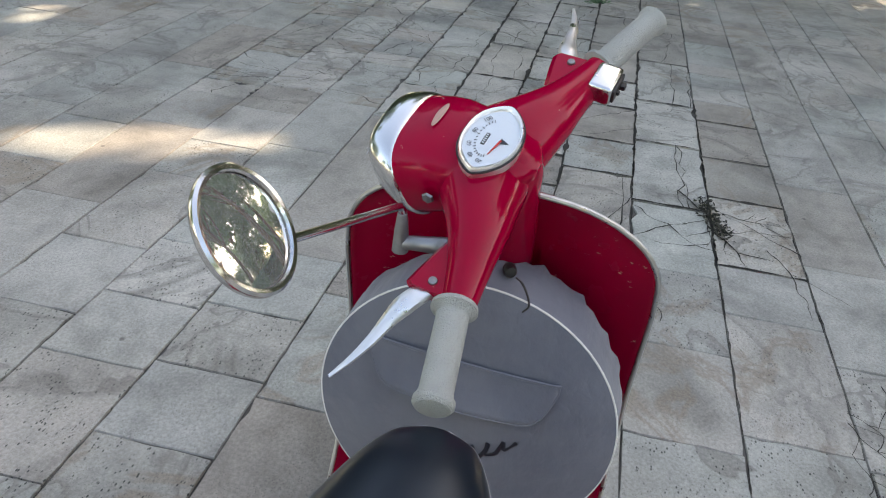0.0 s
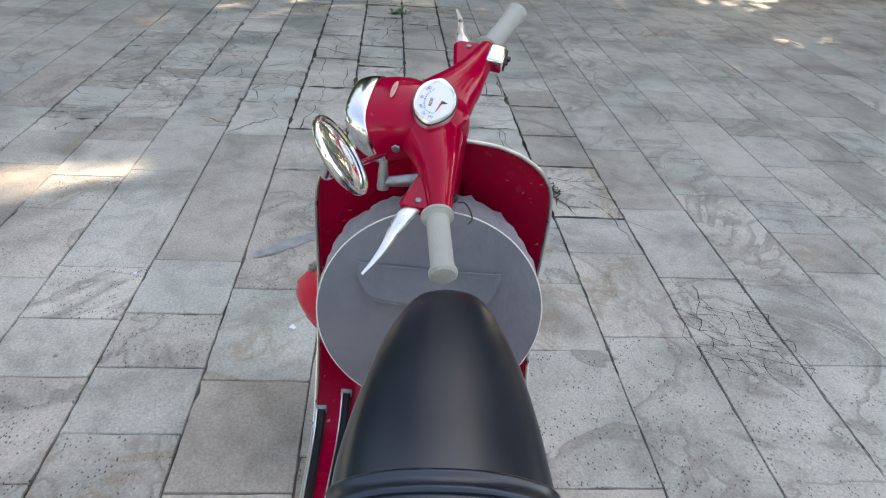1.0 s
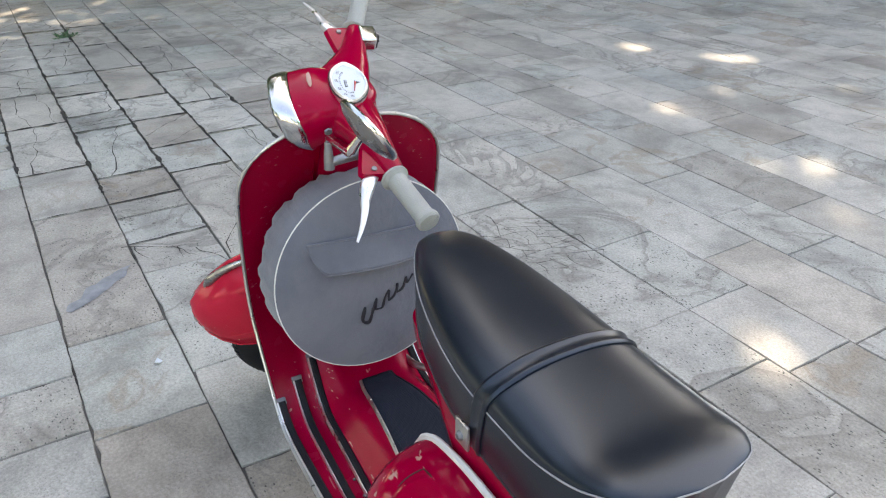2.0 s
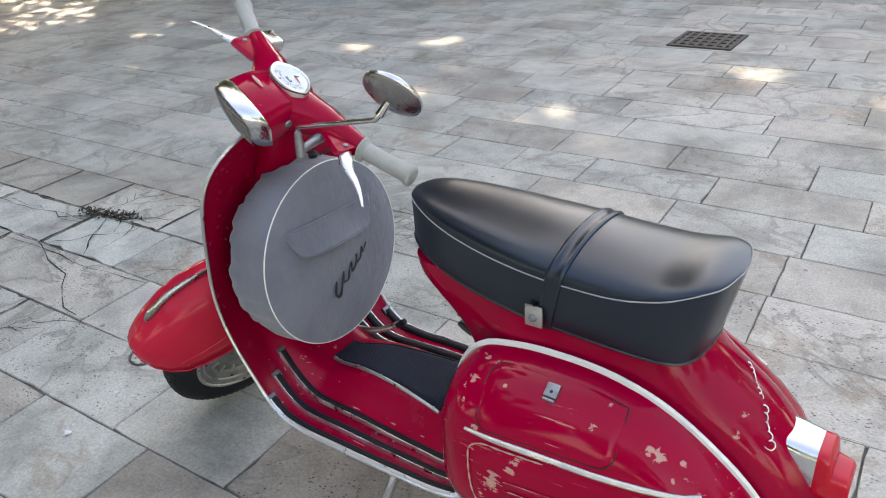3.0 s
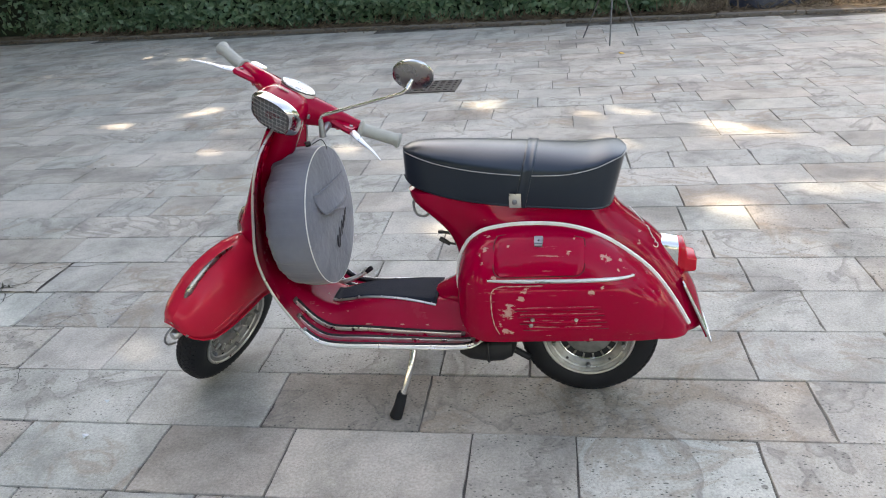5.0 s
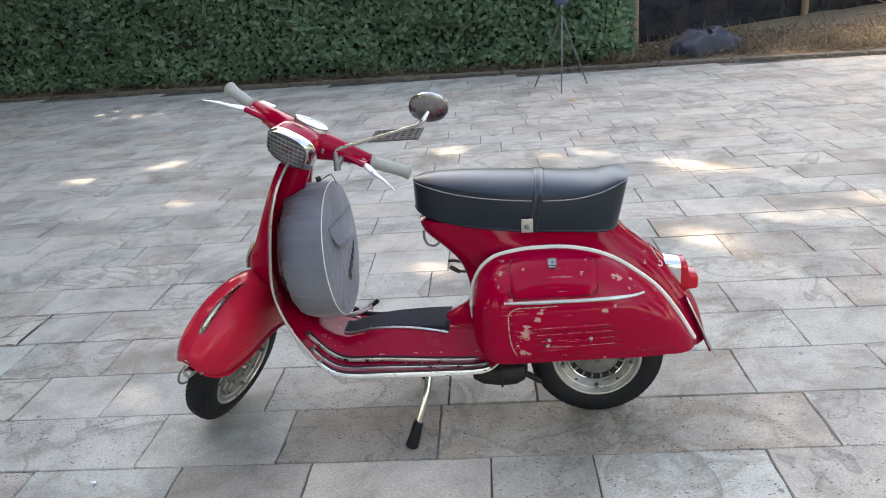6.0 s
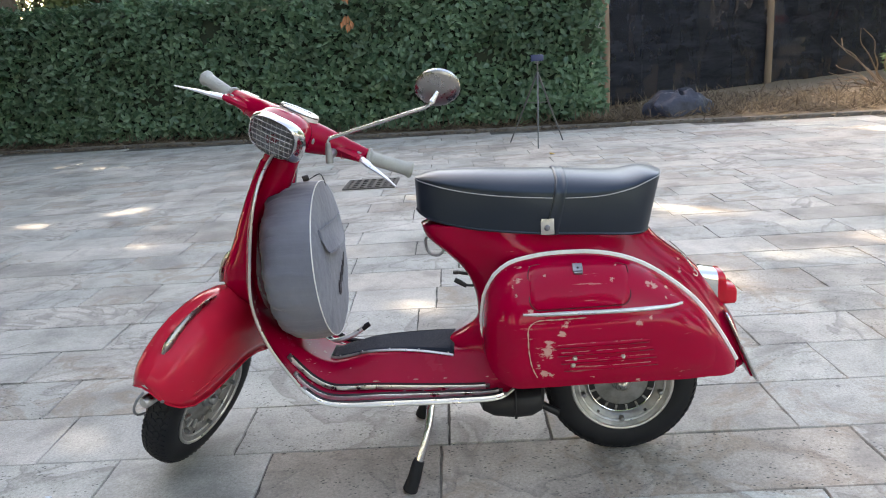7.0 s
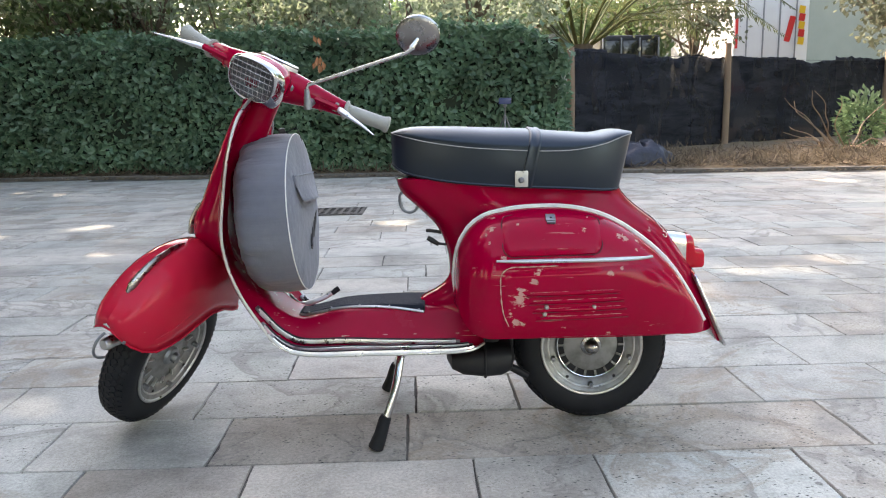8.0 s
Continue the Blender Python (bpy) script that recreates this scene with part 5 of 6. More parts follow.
pavement = tagged(thing("pavement", "worn grey limestone slabs laid in rows, pitted and cracked", "pavement"), kind="structure")
SKEW = -0.015
ROW = 0.3105
FIXED = {-7: [-1.75, -1.2], -6: [-1.52, -0.95], -5: [-1.82, -1.30, -0.93, -0.5],
         -4: [-2.82, -2.23, -1.38, -1.06, -0.77], -3: [-2.72, -1.44, -1.10, -0.82, -0.545], -2: [-4.85, -4.2, -3.55, -2.82, -2.29, -1.26, -0.765, -0.34, 0.225, 0.535, 1.05],
         -1: [-6.48, -6.02, -5.53, -5.09, -4.59, -4.28, -4.05, -3.62, -3.33, -2.61, -2.29, -2.12, -1.86, -1.605, -0.93, -0.46, 0.055, 1.275], 0: [-6.05, -5.33, -4.56, -3.81, -3.36, -2.88, -2.51, -1.54, -1.20, -0.58, 0.081, 0.392, 1.13], 1: [-5.66, -5.04, -4.3, -3.54, -2.95, -2.29, -1.78, -1.34, -0.93, -0.35, 0.30, 0.92, 1.43],
         2: [-3.36, -2.87, -2.44, -1.88, -1.575, -1.01, -0.30, 0.40, 1.26], 3: [-3.49, -2.7, -1.99, -1.40, -0.97, -0.05, 0.55, 1.17], 4: [-1.36, -0.87, -0.375, 0.03, 0.56, 1.10],
         5: [-1.47, -0.59, 0.05, 0.60, 1.14], 6: [-1.23, -0.82, -0.44, 0.15, 0.77, 1.36], 7: [-1.35, -0.7, -0.1, 0.52, 0.93, 1.18, 1.65], 8: [-1.1, -0.47, 0.29, 1.30],
         9: [-0.6, 0.20, 0.9, 1.56], 10: [-0.8, -0.15, 0.63, 1.26], 11: [-0.5, 0.03, 0.87, 1.41], 12: [-0.25, 0.37, 0.95, 1.27, 1.61], 13: [-0.45, 0.2, 0.71, 1.05, 1.52], 14: [-0.09, 0.49, 1.37]}


def row_y(k, x):
    return 0.016 + ROW * k + SKEW * x


def prism(loop, z, ch):
    """A stone with an uneven outline: short sides, a small worn chamfer, a flat top."""
    n = len(loop)
    mx, my = sum(p[0] for p in loop) / n, sum(p[1] for p in loop) / n
    inner = []
    for i, p in enumerate(loop):
        a_, b_ = Vector(loop[i - 1]), Vector(loop[(i + 1) % n])
        t_ = (b_ - a_).normalized()
        inward = Vector((-t_.y, t_.x))
        inner.append((p[0] + inward.x * ch, p[1] + inward.y * ch))
    vs = [(p[0], p[1], -0.02) for p in loop] + [(p[0], p[1], z - 0.004) for p in loop] + [(p[0], p[1], z) for p in inner]
    fs = [tuple(range(2 * n, 3 * n))]
    for i in range(n):
        j = (i + 1) % n
        fs += [(i, j, n + j, n + i), (n + i, n + j, 2 * n + j, 2 * n + i)]
    return vs, fs


def slab(k, x0, x1, rnd, fine=True, ragged=1.0):
    """One slab of row k, its edges a little ragged."""
    gap = 0.0016 + 0.0018 * rnd.random() ** 2
    wob = 0.0016 * ragged
    gap *= 0.4 + 0.6 * ragged
    loop = []
    corners = [(x0 + gap, row_y(k, x0) + gap), (x1 - gap, row_y(k, x1) + gap), (x1 - gap, row_y(k + 1, x1) - gap), (x0 + gap, row_y(k + 1, x0) - gap)]
    for i in range(4):
        p, q = Vector(corners[i]), Vector(corners[(i + 1) % 4])
        t_ = (q - p).normalized()
        inward = Vector((-t_.y, t_.x))
        steps = (10 if i % 2 == 0 else 6) if fine else 1
        for j in range(steps):
            bite = 0.006 * ragged * rnd.random() ** 1.5 if rnd.random() < (0.14 if j else 0.35) else 0.0
            c = p.lerp(q, (j + (rnd.uniform(-0.25, 0.25) if j else 0)) / steps) + inward * (bite + wob * rnd.uniform(-1, 1))
            loop.append((c.x, c.y))
    return prism(loop, rnd.uniform(-0.0014, 0.0014) * ragged ** 0.5, 0.0010 + 0.0016 * rnd.random())


def broken(x, y):
    """How many times a slab at this place is cracked."""
    if -6.4 < x < -2.75 and -1.9 < y < 0.8:
        return 1 + int(abs(37 * x + 11 * y)) % 2
    if (x + 2.25) ** 2 + (y - 0.52) ** 2 < 0.16:
        return 2
    return 0


rnd = random.Random(7)
near, far, splits = [], [], []
for k in range(-22, 44):
    cuts = list(FIXED.get(k, []))
    x = cuts[-1] if cuts else -9.0 + rnd.random() * 0.5
    while x < 9.5:
        x += rnd.choice((0.31, 0.40, 0.47, 0.55, 0.62, 0.78)) * rnd.uniform(0.92, 1.08)
        cuts.append(x)
    x = min(cuts)
    while x > -9.5:
        rough_area = -6.6 < x < -2.5 and -7 < k < 3
        x -= rnd.choice((0.2, 0.26, 0.32, 0.4)) if rough_area else rnd.choice((0.31, 0.40, 0.47, 0.55, 0.62, 0.78)) * rnd.uniform(0.92, 1.08)
        cuts.append(x)
    cuts.sort()
    for a, b in zip(cuts, cuts[1:]):
        if row_y(k + 1, b) > kerb_y((a + b) / 2) - 0.02:
            continue
        n_broken = broken((a + b) / 2, row_y(k + 0.5, (a + b) / 2))
        close = (-2.75 < a and b < 2.6 and -7 <= k <= 14) or (-4.9 < a < 0 and -3 <= k <= 3)
        if n_broken:
            (near if close else far).append((slab(k, a, b, rnd, True, 3.0), M_SLAB_PALE) if close else slab(k, a, b, rnd, True, 3.0))
            for _ in range(n_broken):
                ends = [(rnd.uniform(a, b), row_y(k, a)), (rnd.uniform(a, b), row_y(k + 1, a))] if rnd.random() < 0.6 else [(a, row_y(k + rnd.random(), a)), (b, row_y(k + rnd.random(), b))]
                splits.append(ends)
            continue
        piece = slab(k, a, b, rnd, close)
        if close:
            near.append((piece, M_SLAB_PALE if (k == -2 and a > -0.4 and b < 1.2) or (k == 0 and 0 < a < 0.2) else M_SLAB_WARM if k == -1 and a > -0.5 and b < 1.4 else M_SLAB))
        else:
            far.append(piece)
for piece, stone in near:
    part("slab", piece, stone, pavement, smooth=False)
far_ob = part("slab_field", joined(*far), M_SLABS, pavement, smooth=False, kind="stuff")

# cracks: thin dark wandering clefts that branch across a few slabs
def cleft(p, heading, length, w, rnd, deep=0):
    n = max(4, int(length / 0.016))
    rows_, out_ = [], []
    p = Vector(p)
    for i in range(n + 1):
        way_ = Vector((math.cos(heading), math.sin(heading), 0))
        side = Vector((-way_.y, way_.x, 0))
        h = w * (0.4 + 0.9 * rnd.random()) * (1 - i / n) ** 0.5 + 0.0002
        rows_.append([p - side * h, p + side * h])
        p = p + way_ * length / n
        heading += rnd.gauss(0, 0.17)
        if deep < 1 and rnd.random() < 0.12:
            out_ += cleft(p, heading + rnd.choice((-1, 1)) * rnd.uniform(0.6, 1.3), length * rnd.uniform(0.3, 0.6), w * 0.7, rnd, deep + 1)
    return [grid(rows_)] + out_


crk = []
for (xa, ya), (xb, yb) in splits:
    n = 9
    p, q = Vector((xa, ya, 0.0046)), Vector((xb, yb, 0.0046))
    side = Vector((-(q - p).y, (q - p).x, 0)).normalized()
    off = [0.0]
    for i in range(n):
        off.append(off[-1] * 0.7 + rnd.gauss(0, 0.012))
    crk.append(grid([[p.lerp(q, i / n) + side * (off[i] - h), p.lerp(q, i / n) + side * (off[i] + h)] for i, h in ((i, 0.0008 + 0.0032 * rnd.random() ** 2) for i in range(n + 1))]))
for x_, y_, a_, l_, w_ in ((-1.34, 1.08, 0.1, 0.22, 0.0016), (-0.82, 1.14, 0.2, 0.14, 0.0012), (-2.45, 0.55, 0.6, 0.5, 0.0034), (-2.15, 0.66, 0.5, 0.3, 0.0040), (-2.05, 0.86, 0.2, 0.45, 0.0024), (-2.3, 0.72, 1.2, 0.25, 0.0024), (-1.45, 0.45, 2.9, 0.3, 0.0016), (1.5, 0.12, 0.4, 0.3, 0.0016), (-1.85, -0.3, 1.4, 0.3, 0.0022), (-1.7, -0.05, 0.2, 0.3, 0.0018)):
    crk += cleft((x_, y_, 0.0046), a_, l_, 1.1 * w_, rnd)
# one slab crazed into a web of small cells
web = random.Random(12)
node = {(i, j): Vector((-1.18 + 0.052 * i + 0.026 * (j % 2) + web.uniform(-0.017, 0.017), 0.945 + 0.068 * j + web.uniform(-0.02, 0.02), 0.0046)) for i in range(8) for j in range(6)}
for (i, j), p in node.items():
    for other in ((i + 1, j), (i + j % 2, j + 1)):
        if other not in node or web.random() < 0.16:
            continue
        q = node[other]
        side = Vector((-(q - p).y, (q - p).x, 0)).normalized()
        bend, w_ = web.uniform(-0.006, 0.006), web.uniform(0.0006, 0.0017)
        crk.append(grid([[p.lerp(q, f) + side * (bend * math.sin(math.pi * f) - w_ * g_), p.lerp(q, f) + side * (bend * math.sin(math.pi * f) + w_ * g_)] for f, g_ in ((0, 1.1), (0.3, web.uniform(0.5, 1.2)), (0.7, web.uniform(0.5, 1.2)), (1, 1.1))]))
# dirt that has swelled out of the open joints
for k_, xa, xb, wide in ((2, -3.4, -0.8, 0.0042), (2, -3.6, -1.9, 0.0085), (1, -2.9, -1.7, 0.0060), (3, -2.6, -1.2, 0.0034), (0, -6.2, -2.3, 0.0135), (1, -6.2, -2.5, 0.0125), (-1, -6.4, -2.4, 0.0135), (-2, -6.4, -2.6, 0.0110), (4, -2.4, -0.4, 0.0030), (2, 0.3, 1.6, 0.0024)):
    n = int((xb - xa) / 0.02)
    rows_ = []
    for i in range(n + 1):
        x = xa + (xb - xa) * i / n
        h = wide * max(0.05, 0.30 + 1.1 * noise.noise((x * 9, k_, 0)) + 0.7 * noise.noise((x * 31, k_, 5)))
        o = 0.004 * noise.noise((x * 14, k_, 8))
        rows_.append([(x, row_y(k_, x) - h + o, 0.0044), (x, row_y(k_, x) + h + o, 0.0044)])
    crk.append(grid(rows_))
# the wide cross joints among the broken stones
for k_ in (-2, -1, 0, 1, 2):
    for x in FIXED[k_]:
        if -6.3 < x < -1.8:
            wide = (0.0075 if x < -2.4 else 0.0030) + 0.011 * rnd.random() ** 1.5
            rows_ = []
            for i in range(13):
                y = row_y(k_ + i / 12, x)
                h = wide * max(0.15, 0.55 + 1.0 * noise.noise((x * 7, y * 16, 0)))
                o = 0.006 * noise.noise((x * 5, y * 9, 4))
                rows_.append([(x - h + o, y, 0.0044), (x + h + o, y, 0.0044)])
            crk.append(grid(rows_))
part("crack", joined(*crk), M_GRIME, pavement, smooth=False, kind="stuff")

# a spill dried to a grey film across two slabs
spill = []
for i in range(25):
    f = i / 24
    c = Vector((-1.47, -0.55, 0.0042)).lerp(Vector((-1.70, -0.29, 0.0042)), f)
    side = Vector((0.75, 0.66, 0))
    w_ = 0.042 * math.sin(math.pi * min(1, 0.04 + f)) ** 0.6
    spill.append([c - side * w_ * (0.8 + 0.7 * noise.noise((f * 6, 1, 0))), c + side * w_ * (0.8 + 0.7 * noise.noise((f * 6, 7, 0)))])
part("stain", grid(spill), M_SPILL, pavement, "smooth bluish-grey dried spill", smooth=False)

# drain grate let into the paving
grate = thing("drain_grate", "square dark cast-iron drain grate set in the paving", "drain")
gm = Matrix.Translation((-0.575, 4.64, 0.006)) @ Matrix.Rotation(radians(-2), 4, "Z")
part("rim", moved(joined(box((0, 0.215, 0), (0.46, 0.03, 0.012), 0.002), box((0, -0.215, 0), (0.46, 0.03, 0.012), 0.002), box((0.215, 0, 0), (0.03, 0.40, 0.012), 0.002), box((-0.215, 0, 0), (0.03, 0.40, 0.012), 0.002), box((0, 0, -0.004), (0.40, 0.40, 0.004))), gm), M_IRON, grate, smooth=False)
for i in range(6):
    part("bar", moved(box((-0.165 + 0.066 * i, 0, 0.001), (0.026, 0.40, 0.010), 0.002), gm), M_IRON, grate, smooth=False)
for i in range(4):
    part("cross_bar", moved(box((0, -0.14 + 0.093 * i, 0.0), (0.40, 0.022, 0.010), 0.002), gm), M_IRON, grate, smooth=False)

# small litter on the slabs
for x, y, s, mt, lab in ((-1.33, -0.93, 0.010, M_DIAL, "small scrap of white paper on the slabs"), (-1.05, -0.17, 0.010, M_DIAL, "small scrap of white paper on the slabs"), (-1.02, -0.36, 0.013, M_DIAL, "small scrap of white paper on the slabs"), (1.19, 5.77, 0.05, M_SIGNYEL, "yellow fallen leaf on the slabs")):
    t_ = rnd.random() * 3
    v = [(x + s * math.cos(t_ + a) * (0.5 + 0.5 * (i % 2)), y + s * math.sin(t_ + a), 0.006 + 0.008 * (i % 2)) for i, a in enumerate((0, 1.3, 2.4, 3.6, 5.0))]
    f = [(0, 1, 2, 3, 4)]
    ob = part("litter", (v, f), mt, None, lab, smooth=False, thick=0.001)
    tagged(ob, category="litter")

# ---- far side: kerb, bed, hedge, fence ----
way = (KERB_B - KERB_A).normalized()
k_turn = Matrix.Rotation(math.atan2(way.y, way.x), 4, "Z")
kerb = tagged(thing("kerb", "low worn stone kerb along the planted bed", "kerb"), kind="structure")
for i in range(34):
    c = Vector((-17 + 1.0 * i, 0, 0))
    c.y = kerb_y(c.x) + 0.05
    part("kerb_stone", moved(box((0, 0, 0), (0.996, 0.10 + rnd.uniform(-0.012, 0.012), 0.09 + rnd.uniform(-0.008, 0.008)), 0.014, Matrix.Rotation(radians(rnd.uniform(-0.8, 0.8)), 4, "Z")), Matrix.Translation(c + Vector((0, rnd.uniform(-0.012, 0.012), -0.004 + rnd.uniform(-0.004, 0.004)))) @ k_turn), M_KERB, kerb)
rows = []
for j in range(26):
    d = 0.08 + 15 * (j / 25) ** 1.6
    row = []
    for i in range(90):
        x = -20 + 44 * i / 89
        bank = 0.034 + 0.10 * min(1, d / 1.5) * max(0, min(1, (x - 2.3) / 1.0))
        row.append((x, kerb_y(x) + d, bank + 0.035 * noise.noise((x * 1.7, d * 1.9, 0)) * min(1, d / 0.3)))
    rows.append(row)
bed = part("planted_bed", grid(rows), M_EARTH, None, "dry earth bed behind the kerb")
tagged(bed, category="ground", kind="structure")

def leaf(p, way_, nrm, ln, wd, fold=0.25):
    """A pointed leaf, folded along its rib."""
    side = way_.cross(nrm)
    tip, mid = p + way_ * ln, p + way_ * ln * 0.45
    vs = [p, mid + side * wd - nrm * wd * -fold, tip, mid - side * wd - nrm * wd * -fold, mid]
    return [tuple(v) for v in vs], [(0, 4, 1), (4, 2, 1), (0, 3, 4), (4, 3, 2)]


def many_leaves(items):
    vs, fs = [], []
    for it in items:
        v, f = leaf(*it)
        k = len(vs)
        vs += v
        fs += [tuple(i + k for i in q) for q in f]
    return vs, fs


def unit(r):
    while True:
        v = Vector((r.uniform(-1, 1), r.uniform(-1, 1), r.uniform(-1, 1)))
        if 0.1 < v.length < 1:
            return v.normalized()


hedge = thing("laurel_hedge", "dense clipped dark green laurel hedge behind the kerb", "hedge")
HX0, HX1 = -16.0, 2.30
# dark sheet behind the leaves, standing in for the hedge's inner shade
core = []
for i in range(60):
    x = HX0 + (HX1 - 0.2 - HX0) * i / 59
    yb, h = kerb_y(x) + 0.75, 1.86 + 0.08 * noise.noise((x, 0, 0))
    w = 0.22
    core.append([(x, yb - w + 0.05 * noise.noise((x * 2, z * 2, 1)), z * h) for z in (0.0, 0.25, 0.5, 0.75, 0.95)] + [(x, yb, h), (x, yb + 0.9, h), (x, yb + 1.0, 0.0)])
part("shade_core", grid(core), M_CORE, hedge)
lr = random.Random(11)
items = []
for _ in range(25000):
    x = lr.uniform(HX0, HX1) if lr.random() < 0.25 else lr.uniform(-8.0, HX1)
    top = 1.98 + 0.10 * noise.noise((x * 0.8, 0, 0)) + 0.06 * noise.noise((x * 3, 0, 4))
    end = max(0.0, (x - HX1 + 0.5) / 0.5)
    if lr.random() < 0.80:
        z = lr.uniform(0.08, top * (1 - 0.25 * end))
        bulge = 0.16 * noise.noise((x * 1.3, z * 1.6, 2)) + 0.10 * noise.noise((x * 3.5, z * 3.5, 7))
        depth = abs(lr.gauss(0, 0.10))
        p = Vector((x, kerb_y(x) + 0.40 - bulge + depth + 0.35 * end ** 2 - 0.12 * (z < 0.4), z))
        out = Vector((0, -1, 0.25))
    else:
        p = Vector((x, kerb_y(x) + lr.uniform(0.35, 1.6), top * (1 - 0.2 * end) - abs(lr.gauss(0, 0.05)) + (0.12 if lr.random() < 0.06 else 0)))
        out = Vector((0, -0.2, 1))
    nrm = (out.normalized() + unit(lr) * 0.75).normalized()
    w_ = (Vector((lr.uniform(-1, 1), -0.4, lr.uniform(-0.7, 0.9))) + unit(lr) * 0.4)
    w_ = (w_ - nrm * w_.dot(nrm)).normalized()
    items.append((p, w_, nrm, lr.uniform(0.08, 0.13), lr.uniform(0.027, 0.040)))
part("foliage", many_leaves(items), M_LAUREL, hedge, kind="stuff", smooth=False)
dead = thing("dead_twig", "spray of brown dead leaves in the hedge", "twig", at=(-1.12, kerb_y(-1.1) + 0.18, 1.70))
part("dead_leaves", many_leaves([(Vector((lr.uniform(-0.06, 0.06), -0.05, lr.uniform(-0.22, 0.2))), Vector((lr.uniform(-0.4, 0.4), -0.2, -1)).normalized(), Vector((lr.uniform(-0.3, 0.3), -1, 0.1)).normalized(), 0.13, 0.03) for _ in range(9)]), M_DRYLEAF, dead, kind="stuff", smooth=False)

# leaf litter and dry grass in the bed
items = []
for _ in range(14000):
    x = lr.uniform(1.9, 12) if lr.random() < 0.8 else lr.uniform(-8, 2.6)
    d = abs(lr.gauss(0, 1.0)) + 0.12 if x > 2.4 else lr.uniform(0.1, 0.3)
    z = 0.04 + 0.10 * min(1, d / 1.5) * max(0, min(1, (x - 2.3)))
    p = Vector((x, kerb_y(x) + d, z))
    w_ = Vector((lr.uniform(-1, 1), lr.uniform(-1, 1), lr.uniform(0.0, 1.3 if lr.random() < 0.3 else 0.4))).normalized()
    items.append((p, w_, w_.orthogonal().normalized(), lr.uniform(0.05, 0.26), lr.uniform(0.003, 0.011)))
straw = part("dry_grass", many_leaves(items), M_STRAW, None, "dry straw and grass on the bed", kind="stuff", smooth=False)
tagged(straw, category="dry grass")

# dead leaves swept up against the kerb
items = []
for _ in range(1500):
    x = lr.uniform(-9, 6.5)
    p = Vector((x, kerb_y(x) + 0.0 - abs(lr.gauss(0, 0.10)) + 0.02, 0.004 + 0.02 * lr.random()))
    w_ = Vector((lr.uniform(-1, 1), lr.uniform(-1, 1), lr.uniform(-0.1, 0.3))).normalized()
    items.append((p, w_, (Vector((0, 0, 1)) + unit(lr) * 0.6).normalized(), lr.uniform(0.03, 0.07), lr.uniform(0.008, 0.018)))
swept = part("leaf_litter", many_leaves(items), M_STRAW, None, "dry brown leaves swept against the kerb", kind="stuff", smooth=False)
tagged(swept, category="dead leaves")
# dark moss and plant scraps in the broken joint
items = []
for _ in range(260):
    a = lr.random()
    p = Vector((-2.40 + 0.30 * a + lr.gauss(0, 0.03), 0.645 + 0.06 * a + lr.gauss(0, 0.018), 0.004))
    w_ = Vector((lr.uniform(-1, 1), lr.uniform(-1, 1), lr.uniform(0.0, 0.5))).normalized()
    items.append((p, w_, (Vector((0, 0, 1)) + unit(lr) * 0.5).normalized(), lr.uniform(0.012, 0.035), lr.uniform(0.003, 0.007)))
moss = part("moss", many_leaves(items), M_SCRAP, None, "dark moss and scraps in a broken joint", kind="stuff", smooth=False)
tagged(moss, category="moss")

# fence of posts and black netting
fence = thing("shade_net_fence", "black shade-net fence on weathered wooden posts", "fence")
POSTS = [Vector((2.46, 9.35, 0)), Vector((5.80, 11.75, 0)), Vector((10.2, 14.1, 0)), Vector((14, 16.5, 0))]
for i, p in enumerate(POSTS):
    part("post", tube([p + Vector((0, -0.05, 0)), p + Vector((0.01, -0.05, 1.0)), p + Vector((0.0, -0.05, (1.72, 1.92, 1.92, 1.9)[i]))], [0.062, 0.058, 0.052], 12), M_WOOD, fence)


def net_panel(a, b, t0, t1, z0, z1, slack):
    """One length of netting with a ragged top, hung between two posts."""
    rows_ = []
    for j in range(19):
        row_ = []
        for i in range(37):
            t = t0 + (t1 - t0) * i / 36
            q = a.lerp(b, t)
            top = z1 - slack * math.sin(math.pi * i / 36) + 0.045 * noise.noise((t * 9, a.x, 0)) + 0.03 * noise.noise((t * 31, a.x, 4))
            low = z0 + 0.05 * noise.noise((t * 12, a.x, 9))
            z = low + (top - low) * j / 18
            fold = 0.06 * noise.noise((t * 5, z * 1.2, a.x + 3)) + 0.02 * noise.noise((t * 14, z * 5, a.x))
            pull = 0.02 * noise.noise((z * 3, t0 * 7, 2)) * (i in (0, 36))
            row_.append((q.x + fold * 0.5 + pull, q.y + fold + 0.03, z))
        rows_.append(row_)
    part("net_panel", grid(rows_), M_NET, fence, thick=0.003)


for i, spans in enumerate(([(0.01, 0.205, 1.72, 0.02), (0.19, 0.765, 1.68, 0.05), (0.75, 0.99, 1.70, 0.02)], [(0.0, 0.40, 1.70, 0.02), (0.395, 0.665, 1.66, 0.03), (0.65, 1.0, 1.74, 0.02)], [(0.0, 1.0, 1.72, 0.05)])):
    for t0, t1, z1, slack in spans:
        net_panel(POSTS[i], POSTS[i + 1], t0, t1, 0.10, z1, slack)
    part("top_wire", tube([POSTS[i].lerp(POSTS[i + 1], t) + Vector((0, 0, 1.70 - 0.05 * math.sin(math.pi * t))) for t in np.linspace(0, 1, 14)], 0.004, 5), M_SOOT, fence)

